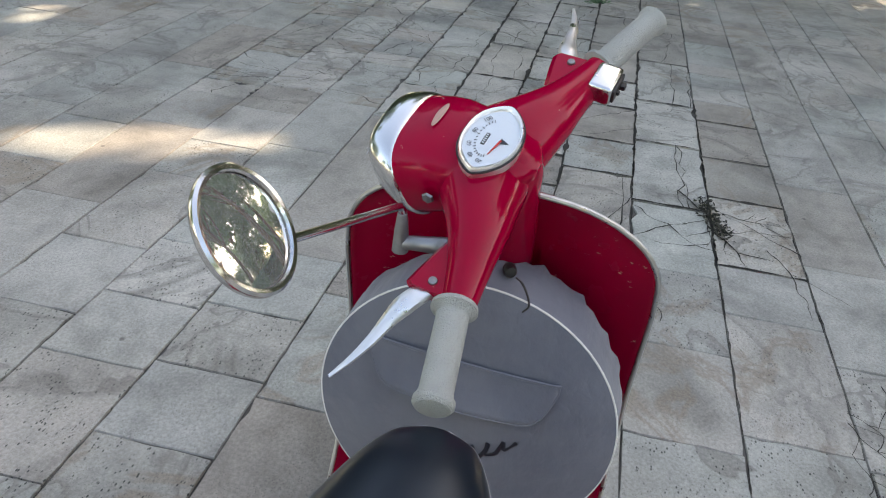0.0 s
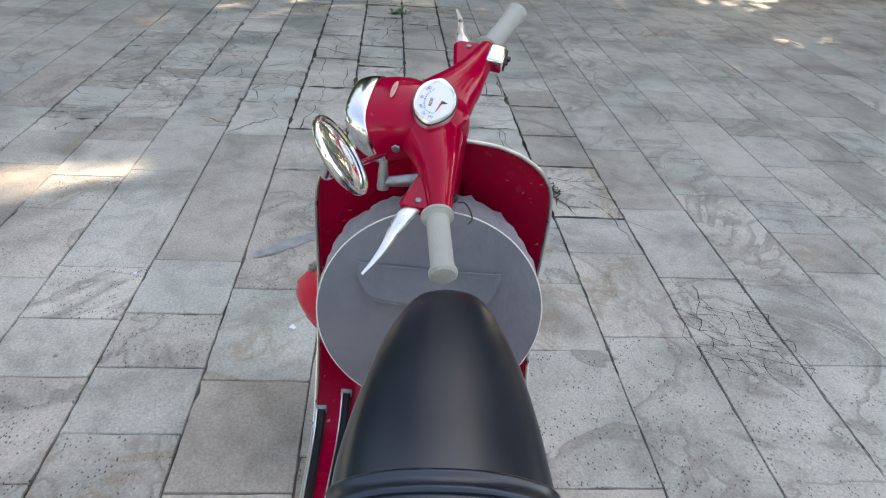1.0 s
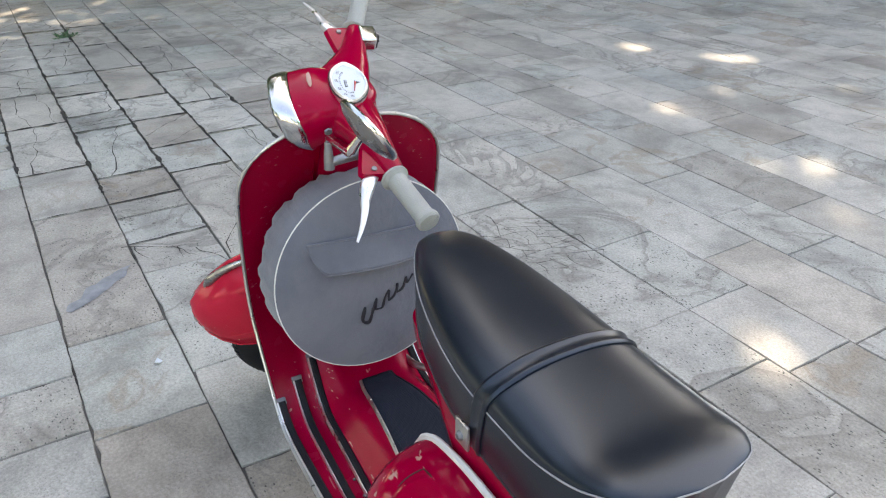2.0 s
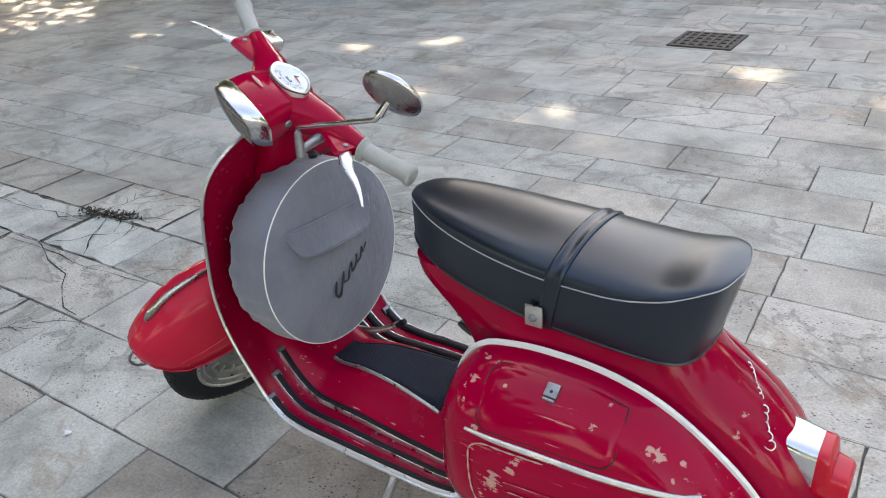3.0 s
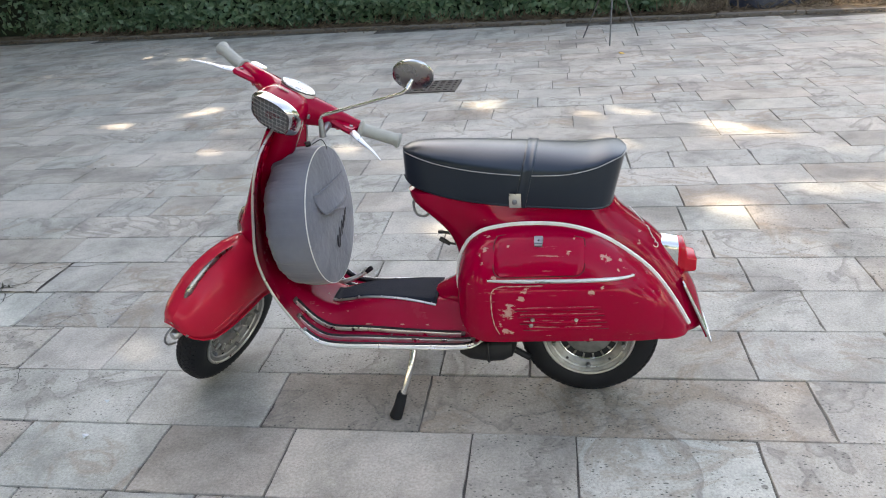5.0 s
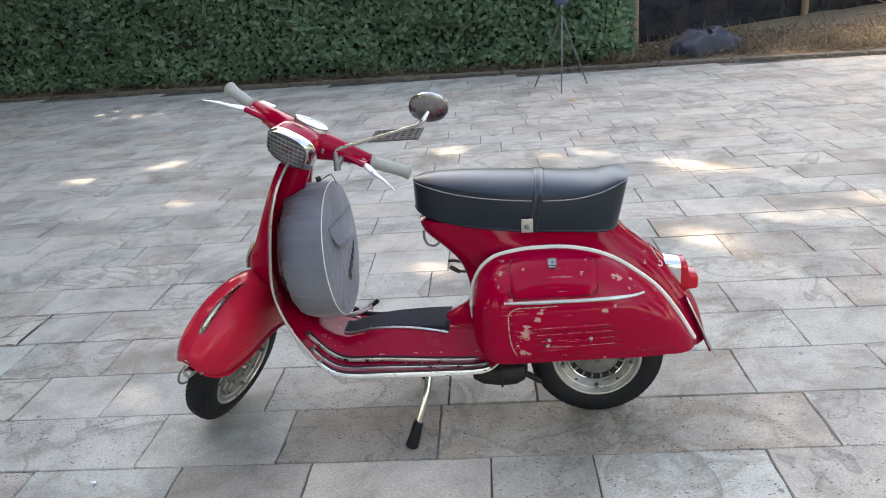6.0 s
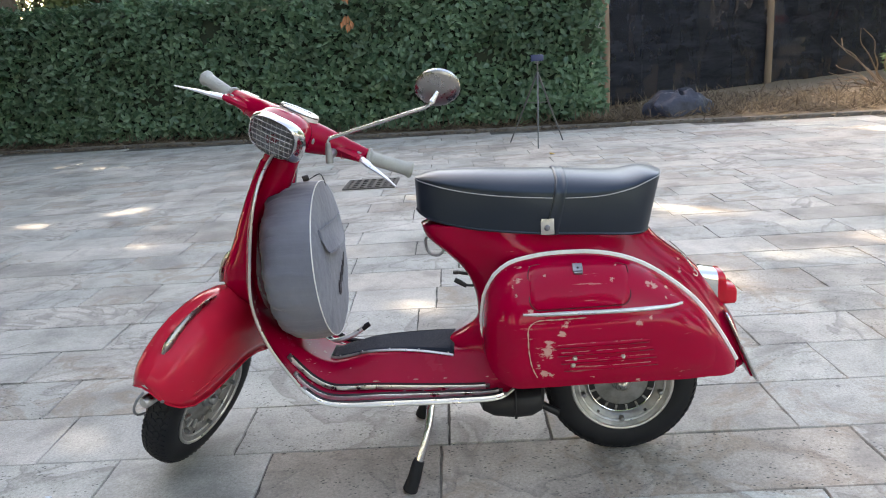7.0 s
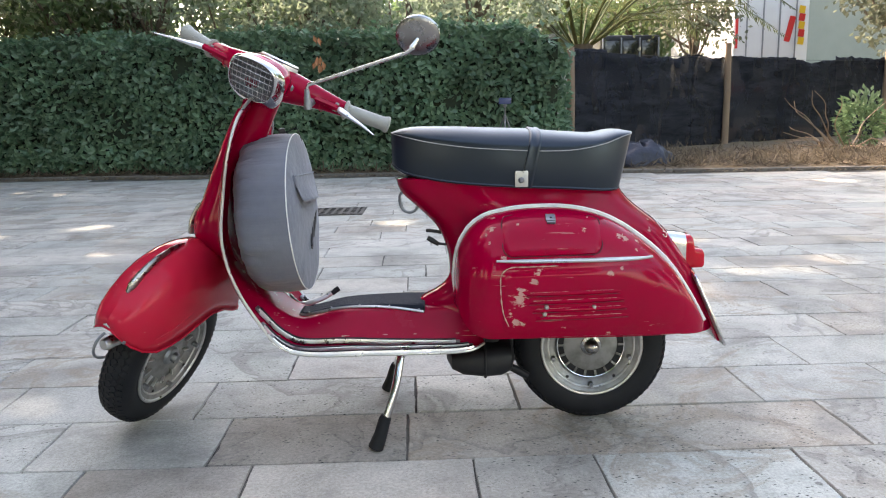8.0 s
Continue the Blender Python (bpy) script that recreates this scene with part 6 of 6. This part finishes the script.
# blue-black tarp heap
rows = []
for j in range(13):
    v = j / 12
    row = []
    for i in range(32):
        a = 2 * math.pi * i / 32
        r = math.cos(v * math.pi / 2) ** 0.6
        k = 1 + 0.25 * noise.noise((2 * math.cos(a), 2 * math.sin(a), v * 2))
        row.append((0.46 * r * k * math.cos(a), 0.26 * r * k * math.sin(a), 0.30 * math.sin(v * math.pi / 2) * (1 + 0.35 * noise.noise((3 * math.cos(a), 3 * math.sin(a), v * 3 + 5)))))
    rows.append(row)
tarp = part("tarpaulin", grid(rows, True, (False, True)), M_TARP, None, "crumpled dark blue tarpaulin heap on the bed")
tagged(tarp, category="tarpaulin").location = (3.20, kerb_y(3.2) + 0.50, 0.05)

# tripod with a phone, standing on the paving
tri = thing("tripod", "thin grey camera tripod standing in front of the hedge", "tripod")
apex = Vector((1.16, 6.62, 0.80))
for fx, fy in ((0.85, 6.87), (1.10, 6.24), (1.45, 6.79)):
    part("leg", tube([apex, apex.lerp(Vector((fx, fy, 0.0)), 0.5), (fx, fy, 0.004)], [0.011, 0.009, 0.007], 8), M_TRIPOD, tri)
    part("brace", tube([apex + Vector((0, 0, -0.34)), apex.lerp(Vector((fx, fy, 0.0)), 0.42)], 0.004, 6), M_TRIPOD, tri)
part("column", tube([apex + Vector((0, 0, -0.36)), apex + Vector((0, 0, 0.09))], 0.008, 8), M_TRIPOD, tri)
part("head", box(apex + Vector((0, 0, 0.10)), (0.04, 0.04, 0.03), 0.006), M_TRIPOD, tri)
phone = part("phone", box(apex + Vector((0, 0, 0.152)), (0.14, 0.012, 0.07), 0.005), M_PHONE, None, "dark blue phone clamped on the tripod")
tagged(phone, category="phone")

# a small weed between the far stones
weed = thing("weed", "small yellow-green weed growing between the stones", "weed", at=(-5.75, 0.08, 0.0))
part("blades", many_leaves([(Vector((lr.uniform(-0.05, 0.05), lr.uniform(-0.07, 0.07), -0.005)), Vector((lr.uniform(-1, 1), lr.uniform(-1, 1), lr.uniform(0.1, 0.5))).normalized(), unit(lr), lr.uniform(0.04, 0.09), 0.010) for _ in range(70)]), M_LAUREL, weed, kind="stuff", smooth=False)

# bare roots and a green shrub by the fence
roots = thing("root_tangle", "tangle of pale bare roots by the fence", "roots", at=(6.6, 9.2, 0.1))
for _ in range(16):
    a = lr.uniform(0, 2 * math.pi)
    p0 = Vector((0.2 * math.cos(a), 0.2 * math.sin(a), 0.1))
    pts = [p0]
    up_ = lr.random() < 0.25
    for s in range(5):
        pts.append(pts[-1] + Vector((0.17 * math.cos(a) + lr.uniform(-0.1, 0.1), 0.14 * math.sin(a), (0.17 if up_ else lr.uniform(-0.06, 0.10))) ) * lr.uniform(0.7, 1.1))
    for q in pts:
        q.z = max(0.05, q.z)
    part("root", tube(path3(pts, 16), [0.013 - 0.0006 * k for k in range(16)], 6), M_WOOD, roots)
shrub = thing("green_shrub", "small green shrub growing by the fence", "shrub", at=(7.25, 9.9, 0.0))
items = []
for _ in range(700):
    d = unit(lr)
    p = Vector((d.x * 0.34, d.y * 0.3, 0.60 + 0.46 * d.z)) * lr.uniform(0.6, 1.0)
    w_ = (d + unit(lr) * 0.7).normalized()
    items.append((p, w_, w_.orthogonal().normalized(), lr.uniform(0.08, 0.15), lr.uniform(0.018, 0.030)))
part("foliage", many_leaves(items), M_CANOPY, shrub, kind="stuff", smooth=False)
part("stem", tube([(0, 0, -0.1), (0.02, 0, 0.5)], [0.03, 0.015], 7), M_BARK, shrub)


# ---- trees ----
# gaps cut in the crowns to let sun onto the paving, as x, y, radius
GAPS = [(-1.87, -2.07, 0.17), (-1.95, -1.87, 0.19), (-2.06, -1.63, 0.19), (-2.18, -1.36, 0.15), (-2.28, -1.17, 0.08), (-3.45, -3.2, 0.25),
        (-3.12, 3.67, 0.12), (-2.63, 3.99, 0.08), (-2.46, 4.1, 0.10), (-2.05, 3.36, 0.07), (-1.95, 2.82, 0.11), (-2.31, 2.95, 0.08), (-1.11, 2.56, 0.09), (-0.94, 2.84, 0.08),
        (-0.02, 1.33, 0.11), (-1.62, 4.1, 0.06), (-0.84, 2.62, 0.06), (-0.53, 2.37, 0.09), (0.0, 3.93, 0.12), (-0.91, 3.42, 0.08), (-1.91, 3.96, 0.06), (-1.12, 0.17, 0.10),
        (0.85, 3.63, 0.16), (1.23, 3.57, 0.15), (1.18, 3.85, 0.12), (1.69, 3.27, 0.22), (0.90, 2.69, 0.12), (1.63, 2.89, 0.16), (1.30, 1.61, 0.12), (1.43, 1.38, 0.12),
        (2.31, 2.83, 0.11), (2.77, 3.03, 0.11), (1.93, 2.79, 0.08), (1.83, 1.73, 0.09), (2.11, 1.77, 0.09), (2.11, 1.40, 0.08), (1.75, 0.69, 0.08), (2.47, 2.0, 0.11),
        (2.58, 2.52, 0.10), (2.93, 2.56, 0.10), (2.22, 2.38, 0.08), (1.57, 1.09, 0.07), (1.91, 1.0, 0.07), (4.79, 6.14, 0.2)]
GAP_CELLS = {}
for g in GAPS:
    for i in range(math.floor((g[0] - 0.7) * 2), math.floor((g[0] + 0.7) * 2) + 1):
        for j in range(math.floor((g[1] - 0.7) * 2), math.floor((g[1] + 0.7) * 2) + 1):
            GAP_CELLS.setdefault((i, j), []).append(g)


def in_gap(p):
    """Whether sunlight for one of the gaps passes this place in a crown."""
    x, y = p.x - SUN_WAY.x / SUN_WAY.z * p.z, p.y - SUN_WAY.y / SUN_WAY.z * p.z
    return any((x - gx) ** 2 + (y - gy) ** 2 < (gr + 0.06) ** 2 for gx, gy, gr in GAP_CELLS.get((math.floor(x * 2), math.floor(y * 2)), ()))


def tree(name, label, at, height, crown_r, crown_z, n, seed, squash=0.75, leafage=None, big=1.0):
    r = random.Random(seed)
    ob = thing(name, label, "tree", "trees behind the hedge", at)
    part("trunk", tube(path3([(0, 0, -0.1), (0.1 * r.uniform(-1, 1), 0.1, height * 0.25), (0.25 * r.uniform(-1, 1), 0.1, height * 0.55), (0.2, 0, height * 0.85)], 14), [min(1.0, 0.35 + crown_r / 5) * (0.24 - 0.013 * k) for k in range(14)], 10), M_BARK, ob)
    clumps = []
    for _ in range(34 if seed < 33 or (crown_r < 4 and seed != 38) else 70):
        d = unit(r)
        k = r.uniform(0.35, 1.0)
        clumps.append((Vector((d.x * crown_r * k, d.y * crown_r * k, crown_z + d.z * crown_r * squash * k)), r.uniform(0.55, 1.25)))
    for c, s in clumps[:14]:
        a = Vector((0, 0, height * r.uniform(0.35, 0.6)))
        part("limb", tube(path3([a, a.lerp(c, 0.5) + Vector((0, 0, -0.3)), c], 9), [min(1.0, crown_r / 3) * (0.09 - 0.009 * k) for k in range(9)], 6), M_BARK, ob)
    its = []
    for _ in range(n):
        c, s = r.choice(clumps)
        p = c + unit(r) * s * min(1.0, crown_r / 2.2) * r.random() ** 0.4
        w_ = (unit(r) + Vector((0, 0, -0.4))).normalized()
        if in_gap(Vector(at) + p + w_ * 0.12 * big):
            continue
        its.append((p, w_, w_.orthogonal().normalized(), big * r.uniform(0.16, 0.34), big * r.uniform(0.06, 0.11)))
    part("crown", many_leaves(its), leafage or M_TREE, ob, kind="stuff", smooth=False)
    return ob


LAB = "broad leafy green tree standing behind the hedge"
# out-of-view trees, added where their crowns shade the paving
OVER = "unseen broad leafy tree added to shade the square"
tree("broadleaf_tree", OVER, (-11.4, 7.9, 0), 13.0, 5.0, 9.6, 30000, 1, 0.75, M_CANOPY)
tree("broadleaf_tree", OVER, (-10.4, 8.2, 0), 13.0, 3.0, 10.0, 20000, 38, 0.75, M_CANOPY)
tree("broadleaf_tree", OVER, (-8.6, 0.6, 0), 9.5, 4.8, 6.6, 22000, 2, 0.75, M_CANOPY)
tree("broadleaf_tree", OVER, (-8.7, 7.2, 0), 14.5, 4.2, 12.0, 26000, 39, 0.6, M_CANOPY)
# the M_CANOPY crowns behind the hedge hang out of view, placed for shade too
tree("broadleaf_tree", LAB, (-6.8, 10.6, 0), 15.0, 4.8, 11.5, 13000, 3, 0.75, M_CANOPY)
tree("broadleaf_tree", LAB, (-11.5, 12.5, 0), 11.0, 5.0, 7.0, 22000, 34, 0.75, M_CANOPY)
tree("broadleaf_tree", OVER, (-13.5, 5.0, 0), 10.0, 4.6, 6.8, 26000, 33, 0.75, M_CANOPY)
tree("broadleaf_tree", LAB, (-1.6, 13.2, 0), 4.6, 1.9, 3.0, 4500, 14, 0.8, None, 0.7)
tree("broadleaf_tree", LAB, (-5.2, 12.4, 0), 4.6, 1.9, 3.0, 4500, 16, 0.8, None, 0.7)
tree("broadleaf_tree", LAB, (-9.2, 11.6, 0), 5.0, 2.0, 3.2, 3500, 36, 0.8, None, 0.7)
tree("broadleaf_tree", LAB, (-9.2, 12.3, 0), 13.0, 3.7, 10.0, 16000, 70, 0.75, M_CANOPY)
tree("broadleaf_tree", LAB, (-6.4, 13.4, 0), 12.5, 3.0, 10.0, 7000, 71, 0.75, M_CANOPY)
tree("broadleaf_tree", LAB, (-13.5, 9.8, 0), 5.0, 2.4, 2.8, 2400, 5)
tree("broadleaf_tree", LAB, (-18.0, 7.5, 0), 5.5, 2.8, 3.0, 2600, 10)
tree("broadleaf_tree", LAB, (-14.5, 16.0, 0), 5.5, 2.8, 3.0, 2600, 12)
tree("broadleaf_tree", LAB, (-3.2, 16.5, 0), 5.0, 2.2, 3.0, 3500, 6, 0.8, None, 0.7)
tree("broadleaf_tree", LAB, (-8.0, 15.5, 0), 5.0, 2.3, 3.1, 3500, 7, 0.8, None, 0.7)
tree("broadleaf_tree", LAB, (1.0, 17.5, 0), 5.0, 2.2, 3.2, 4000, 9, 0.8, None, 0.7)
tree("broadleaf_tree", LAB, (4.2, 25.5, 0), 7.0, 3.0, 4.2, 6000, 40)
tree("broadleaf_tree", LAB, (8.6, 27.5, 0), 7.0, 2.8, 4.6, 6000, 41)
tree("olive_tree", "slender grey-green tree behind the fence", (6.9, 16.6, 0), 4.6, 1.15, 3.3, 1600, 17, 1.2, M_OLIVE, 0.5)
tree("olive_tree", "slender grey-green tree behind the fence", (13.0, 18.2, 0), 5.0, 1.7, 3.8, 3500, 18, 0.8, M_OLIVE, 0.6)
BUSH = "pale olive-green bushy tree just behind the hedge"
for i, (x, h) in enumerate(((-7.6, 4.4), (-5.9, 3.9), (-4.4, 4.3), (-2.9, 3.8), (-1.5, 4.2), (-0.1, 3.7), (1.2, 4.0), (-9.2, 5.0), (-10.9, 5.6), (-12.6, 5.2))):
    tree("olive_tree", BUSH, (x, kerb_y(x) + 2.9 + 0.5 * (i % 2), 0), h, 1.35, h - 1.3, 2600, 50 + i, 0.9, M_BUSH, 0.42)
# trees out of view, added to block low sky and darken what chrome reflects
CLOSE = "unseen leafy tree added to darken low sky and reflections"
for i, (x, y) in enumerate(((-18.5, 12.5), (-18.0, 4.5))):
    tree("broadleaf_tree", CLOSE, (x, y, 0), 6.5, 3.6, 3.0, 14000, 90 + i, 0.85, M_CANOPY, 1.3)
for i, (x, y) in enumerate(((-11.5, -5.5), (-9.5, -10.5))):
    tree("broadleaf_tree", CLOSE, (x, y, 0), 13.0, 5.2, 7.4, 24000, 80 + i, 1.05, M_CANOPY, 1.3)
for i, (x, y) in enumerate(((12.5, -12.0), (13.0, -4.0), (13.0, 3.0))):
    tree("broadleaf_tree", CLOSE, (x, y, 0), 8.0, 3.6, 4.2, 6500, 20 + i, 0.95)
tree("broadleaf_tree", CLOSE, (-17.0, -1.0, 0), 7.0, 4.0, 3.2, 12000, 30, 0.8, M_CANOPY, 1.3)
tree("broadleaf_tree", CLOSE, (-16.0, -8.0, 0), 7.0, 4.0, 3.2, 12000, 31, 0.8, M_CANOPY, 1.3)
for i, (x, y) in enumerate(((12.8, 8.0), (15.5, 12.5), (-13.0, -0.6), (-5.0, -13.0), (2.0, -14.0))):
    tree("broadleaf_tree", CLOSE, (x, y, 0), 9.5, 4.2, 5.0, 9000 if x > 5 else 15000, 60 + i, 0.95, M_TREE if x > 5 else M_CANOPY, 1.0 if x > 5 else 1.3)

# palm behind the fence
palm = thing("palm_tree", "palm with long arching fronds behind the fence", "palm", "trees behind the hedge", (3.45, 13.2, 0))
part("trunk", tube([(0, 0, -0.1), (0.05, 0, 1.0), (0.0, 0, 2.05)], [0.24, 0.21, 0.25], 14), M_BARK, palm)
pr2 = random.Random(5)
for k in range(22):
    a = 2 * math.pi * k * 0.381966 + pr2.uniform(-0.1, 0.1)
    ris = pr2.uniform(0.0, 1.5)
    out = Vector((math.cos(a), math.sin(a), 0))
    ln = pr2.uniform(2.6, 4.0)
    spine = path3([Vector((0, 0, 2.0)) + out * 0.15, Vector((0, 0, 2.25 + 0.75 * ris)) + out * ln * 0.4, Vector((0, 0, 2.2 + 0.8 * ris)) + out * ln * 0.75, Vector((0, 0, 1.75 + 0.6 * ris)) + out * ln], 26)
    fr = part("frond_rib", tube(spine, [0.026 - 0.0009 * i for i in range(26)], 5), M_PALM, palm)
    its = []
    side = out.cross(Vector((0, 0, 1)))
    for i in range(4, 26):
        way_ = (spine[min(i + 1, 25)] - spine[i - 1]).normalized()
        for sg in (-1, 1):
            for h in (0.0, 0.5):
                w_ = (side * sg + way_ * 0.7 + Vector((0, 0, -0.25 + pr2.uniform(-0.15, 0.15)))).normalized()
                its.append((spine[i] - way_ * 0.05 * h * 2, w_, Vector((0, 0, 1)).cross(w_).cross(w_).normalized() * -1, 0.62 * math.sin(math.pi * (0.15 + 0.8 * i / 26)), 0.013))
    part("leaflet_spray", many_leaves(its), M_PALM, fr, kind="stuff", smooth=False)

# lorry parked beyond the fence
lorry = thing("lorry", "white box lorry parked beyond the fence", "lorry", at=(0, 0, 0))
part("cargo_box", box((10.58, 23.0, 2.55), (2.20, 5.4, 3.1), 0.04), M_TRUCK, lorry)
part("chassis", box((10.58, 23.4, 0.85), (2.0, 6.6, 0.3), 0.03), M_SOOT, lorry)
for i in range(4):
    part("door_rod", tube([(9.85 + 0.48 * i, 20.27, 1.1), (9.85 + 0.48 * i, 20.27, 3.95)], 0.022, 6), M_STEEL, lorry)
part("red_stripe", box((11.12, 20.285, 2.92), (0.17, 0.02, 0.72), 0, Matrix.Rotation(radians(13), 4, "Y")), M_SIGNRED, lorry, smooth=False)
for i in range(5):
    part("warning_stripe", box((11.46, 20.285, 2.58 + 0.22 * i), (0.17, 0.02, 0.205), 0, Matrix.Rotation(radians(8), 4, "Y")), M_SIGNRED if i % 2 else M_SIGNYEL, lorry, smooth=False)
part("warning_stripe", box((9.56, 20.285, 2.85), (0.07, 0.02, 0.9)), M_SIGNRED, lorry, smooth=False)
part("bumper_band", box((10.58, 20.27, 1.25), (2.15, 0.05, 0.16), 0.01), M_SIGNRED, lorry)
for x in (9.75, 11.4):
    part("lorry_wheel", lathe([(0.0001, -0.15), (0.3, -0.15), (0.48, -0.13), (0.5, 0.0), (0.48, 0.13), (0.0001, 0.14)], 24, (x, 21.4, 0.5), (1, 0, 0)), M_RUBBER, lorry)
van = thing("van", "dark van with large windows parked beyond the fence", "van")
part("body", box((5.52, 17.9, 1.45), (1.50, 1.9, 2.2), 0.10, seg=3), M_SOOT, van)
for i in range(3):
    part("window", box((5.06 + 0.46 * i, 16.94, 2.14), (0.38, 0.03, 0.56), 0.02), M_CABGLASS, van)
for i in range(4):
    part("window_pillar", box((4.83 + 0.46 * i, 16.925, 2.12), (0.035, 0.03, 0.72), 0.008), M_STEEL, van)
part("bonnet", box((5.52, 16.9, 0.95), (1.4, 0.4, 0.7), 0.08, seg=3), M_SOOT, van)
for x in (4.9, 6.15):
    part("van_wheel", lathe([(0.0001, -0.1), (0.2, -0.1), (0.32, -0.09), (0.33, 0.0), (0.32, 0.09), (0.0001, 0.1)], 20, (x, 17.2, 0.33), (1, 0, 0)), M_RUBBER, van)
shed = tagged(thing("wall_shed", "grey-green rendered wall beyond the lorry", "wall"), kind="structure")
part("wall_face", box((17.6, 27.5, 3.0), (8.0, 0.4, 6.0)), M_GREENWALL, shed, smooth=False)

# pale house walls far behind, closing the place
house = thing("distant_house", "pale plastered house far beyond the fence", "house")
part("wall", box((12, 45, 3.0), (40, 6, 6.0)), M_PLASTER, house, smooth=False)
part("roof", joined(box((12, 45, 6.2), (41, 7, 0.4))), M_EARTH, house, smooth=False)
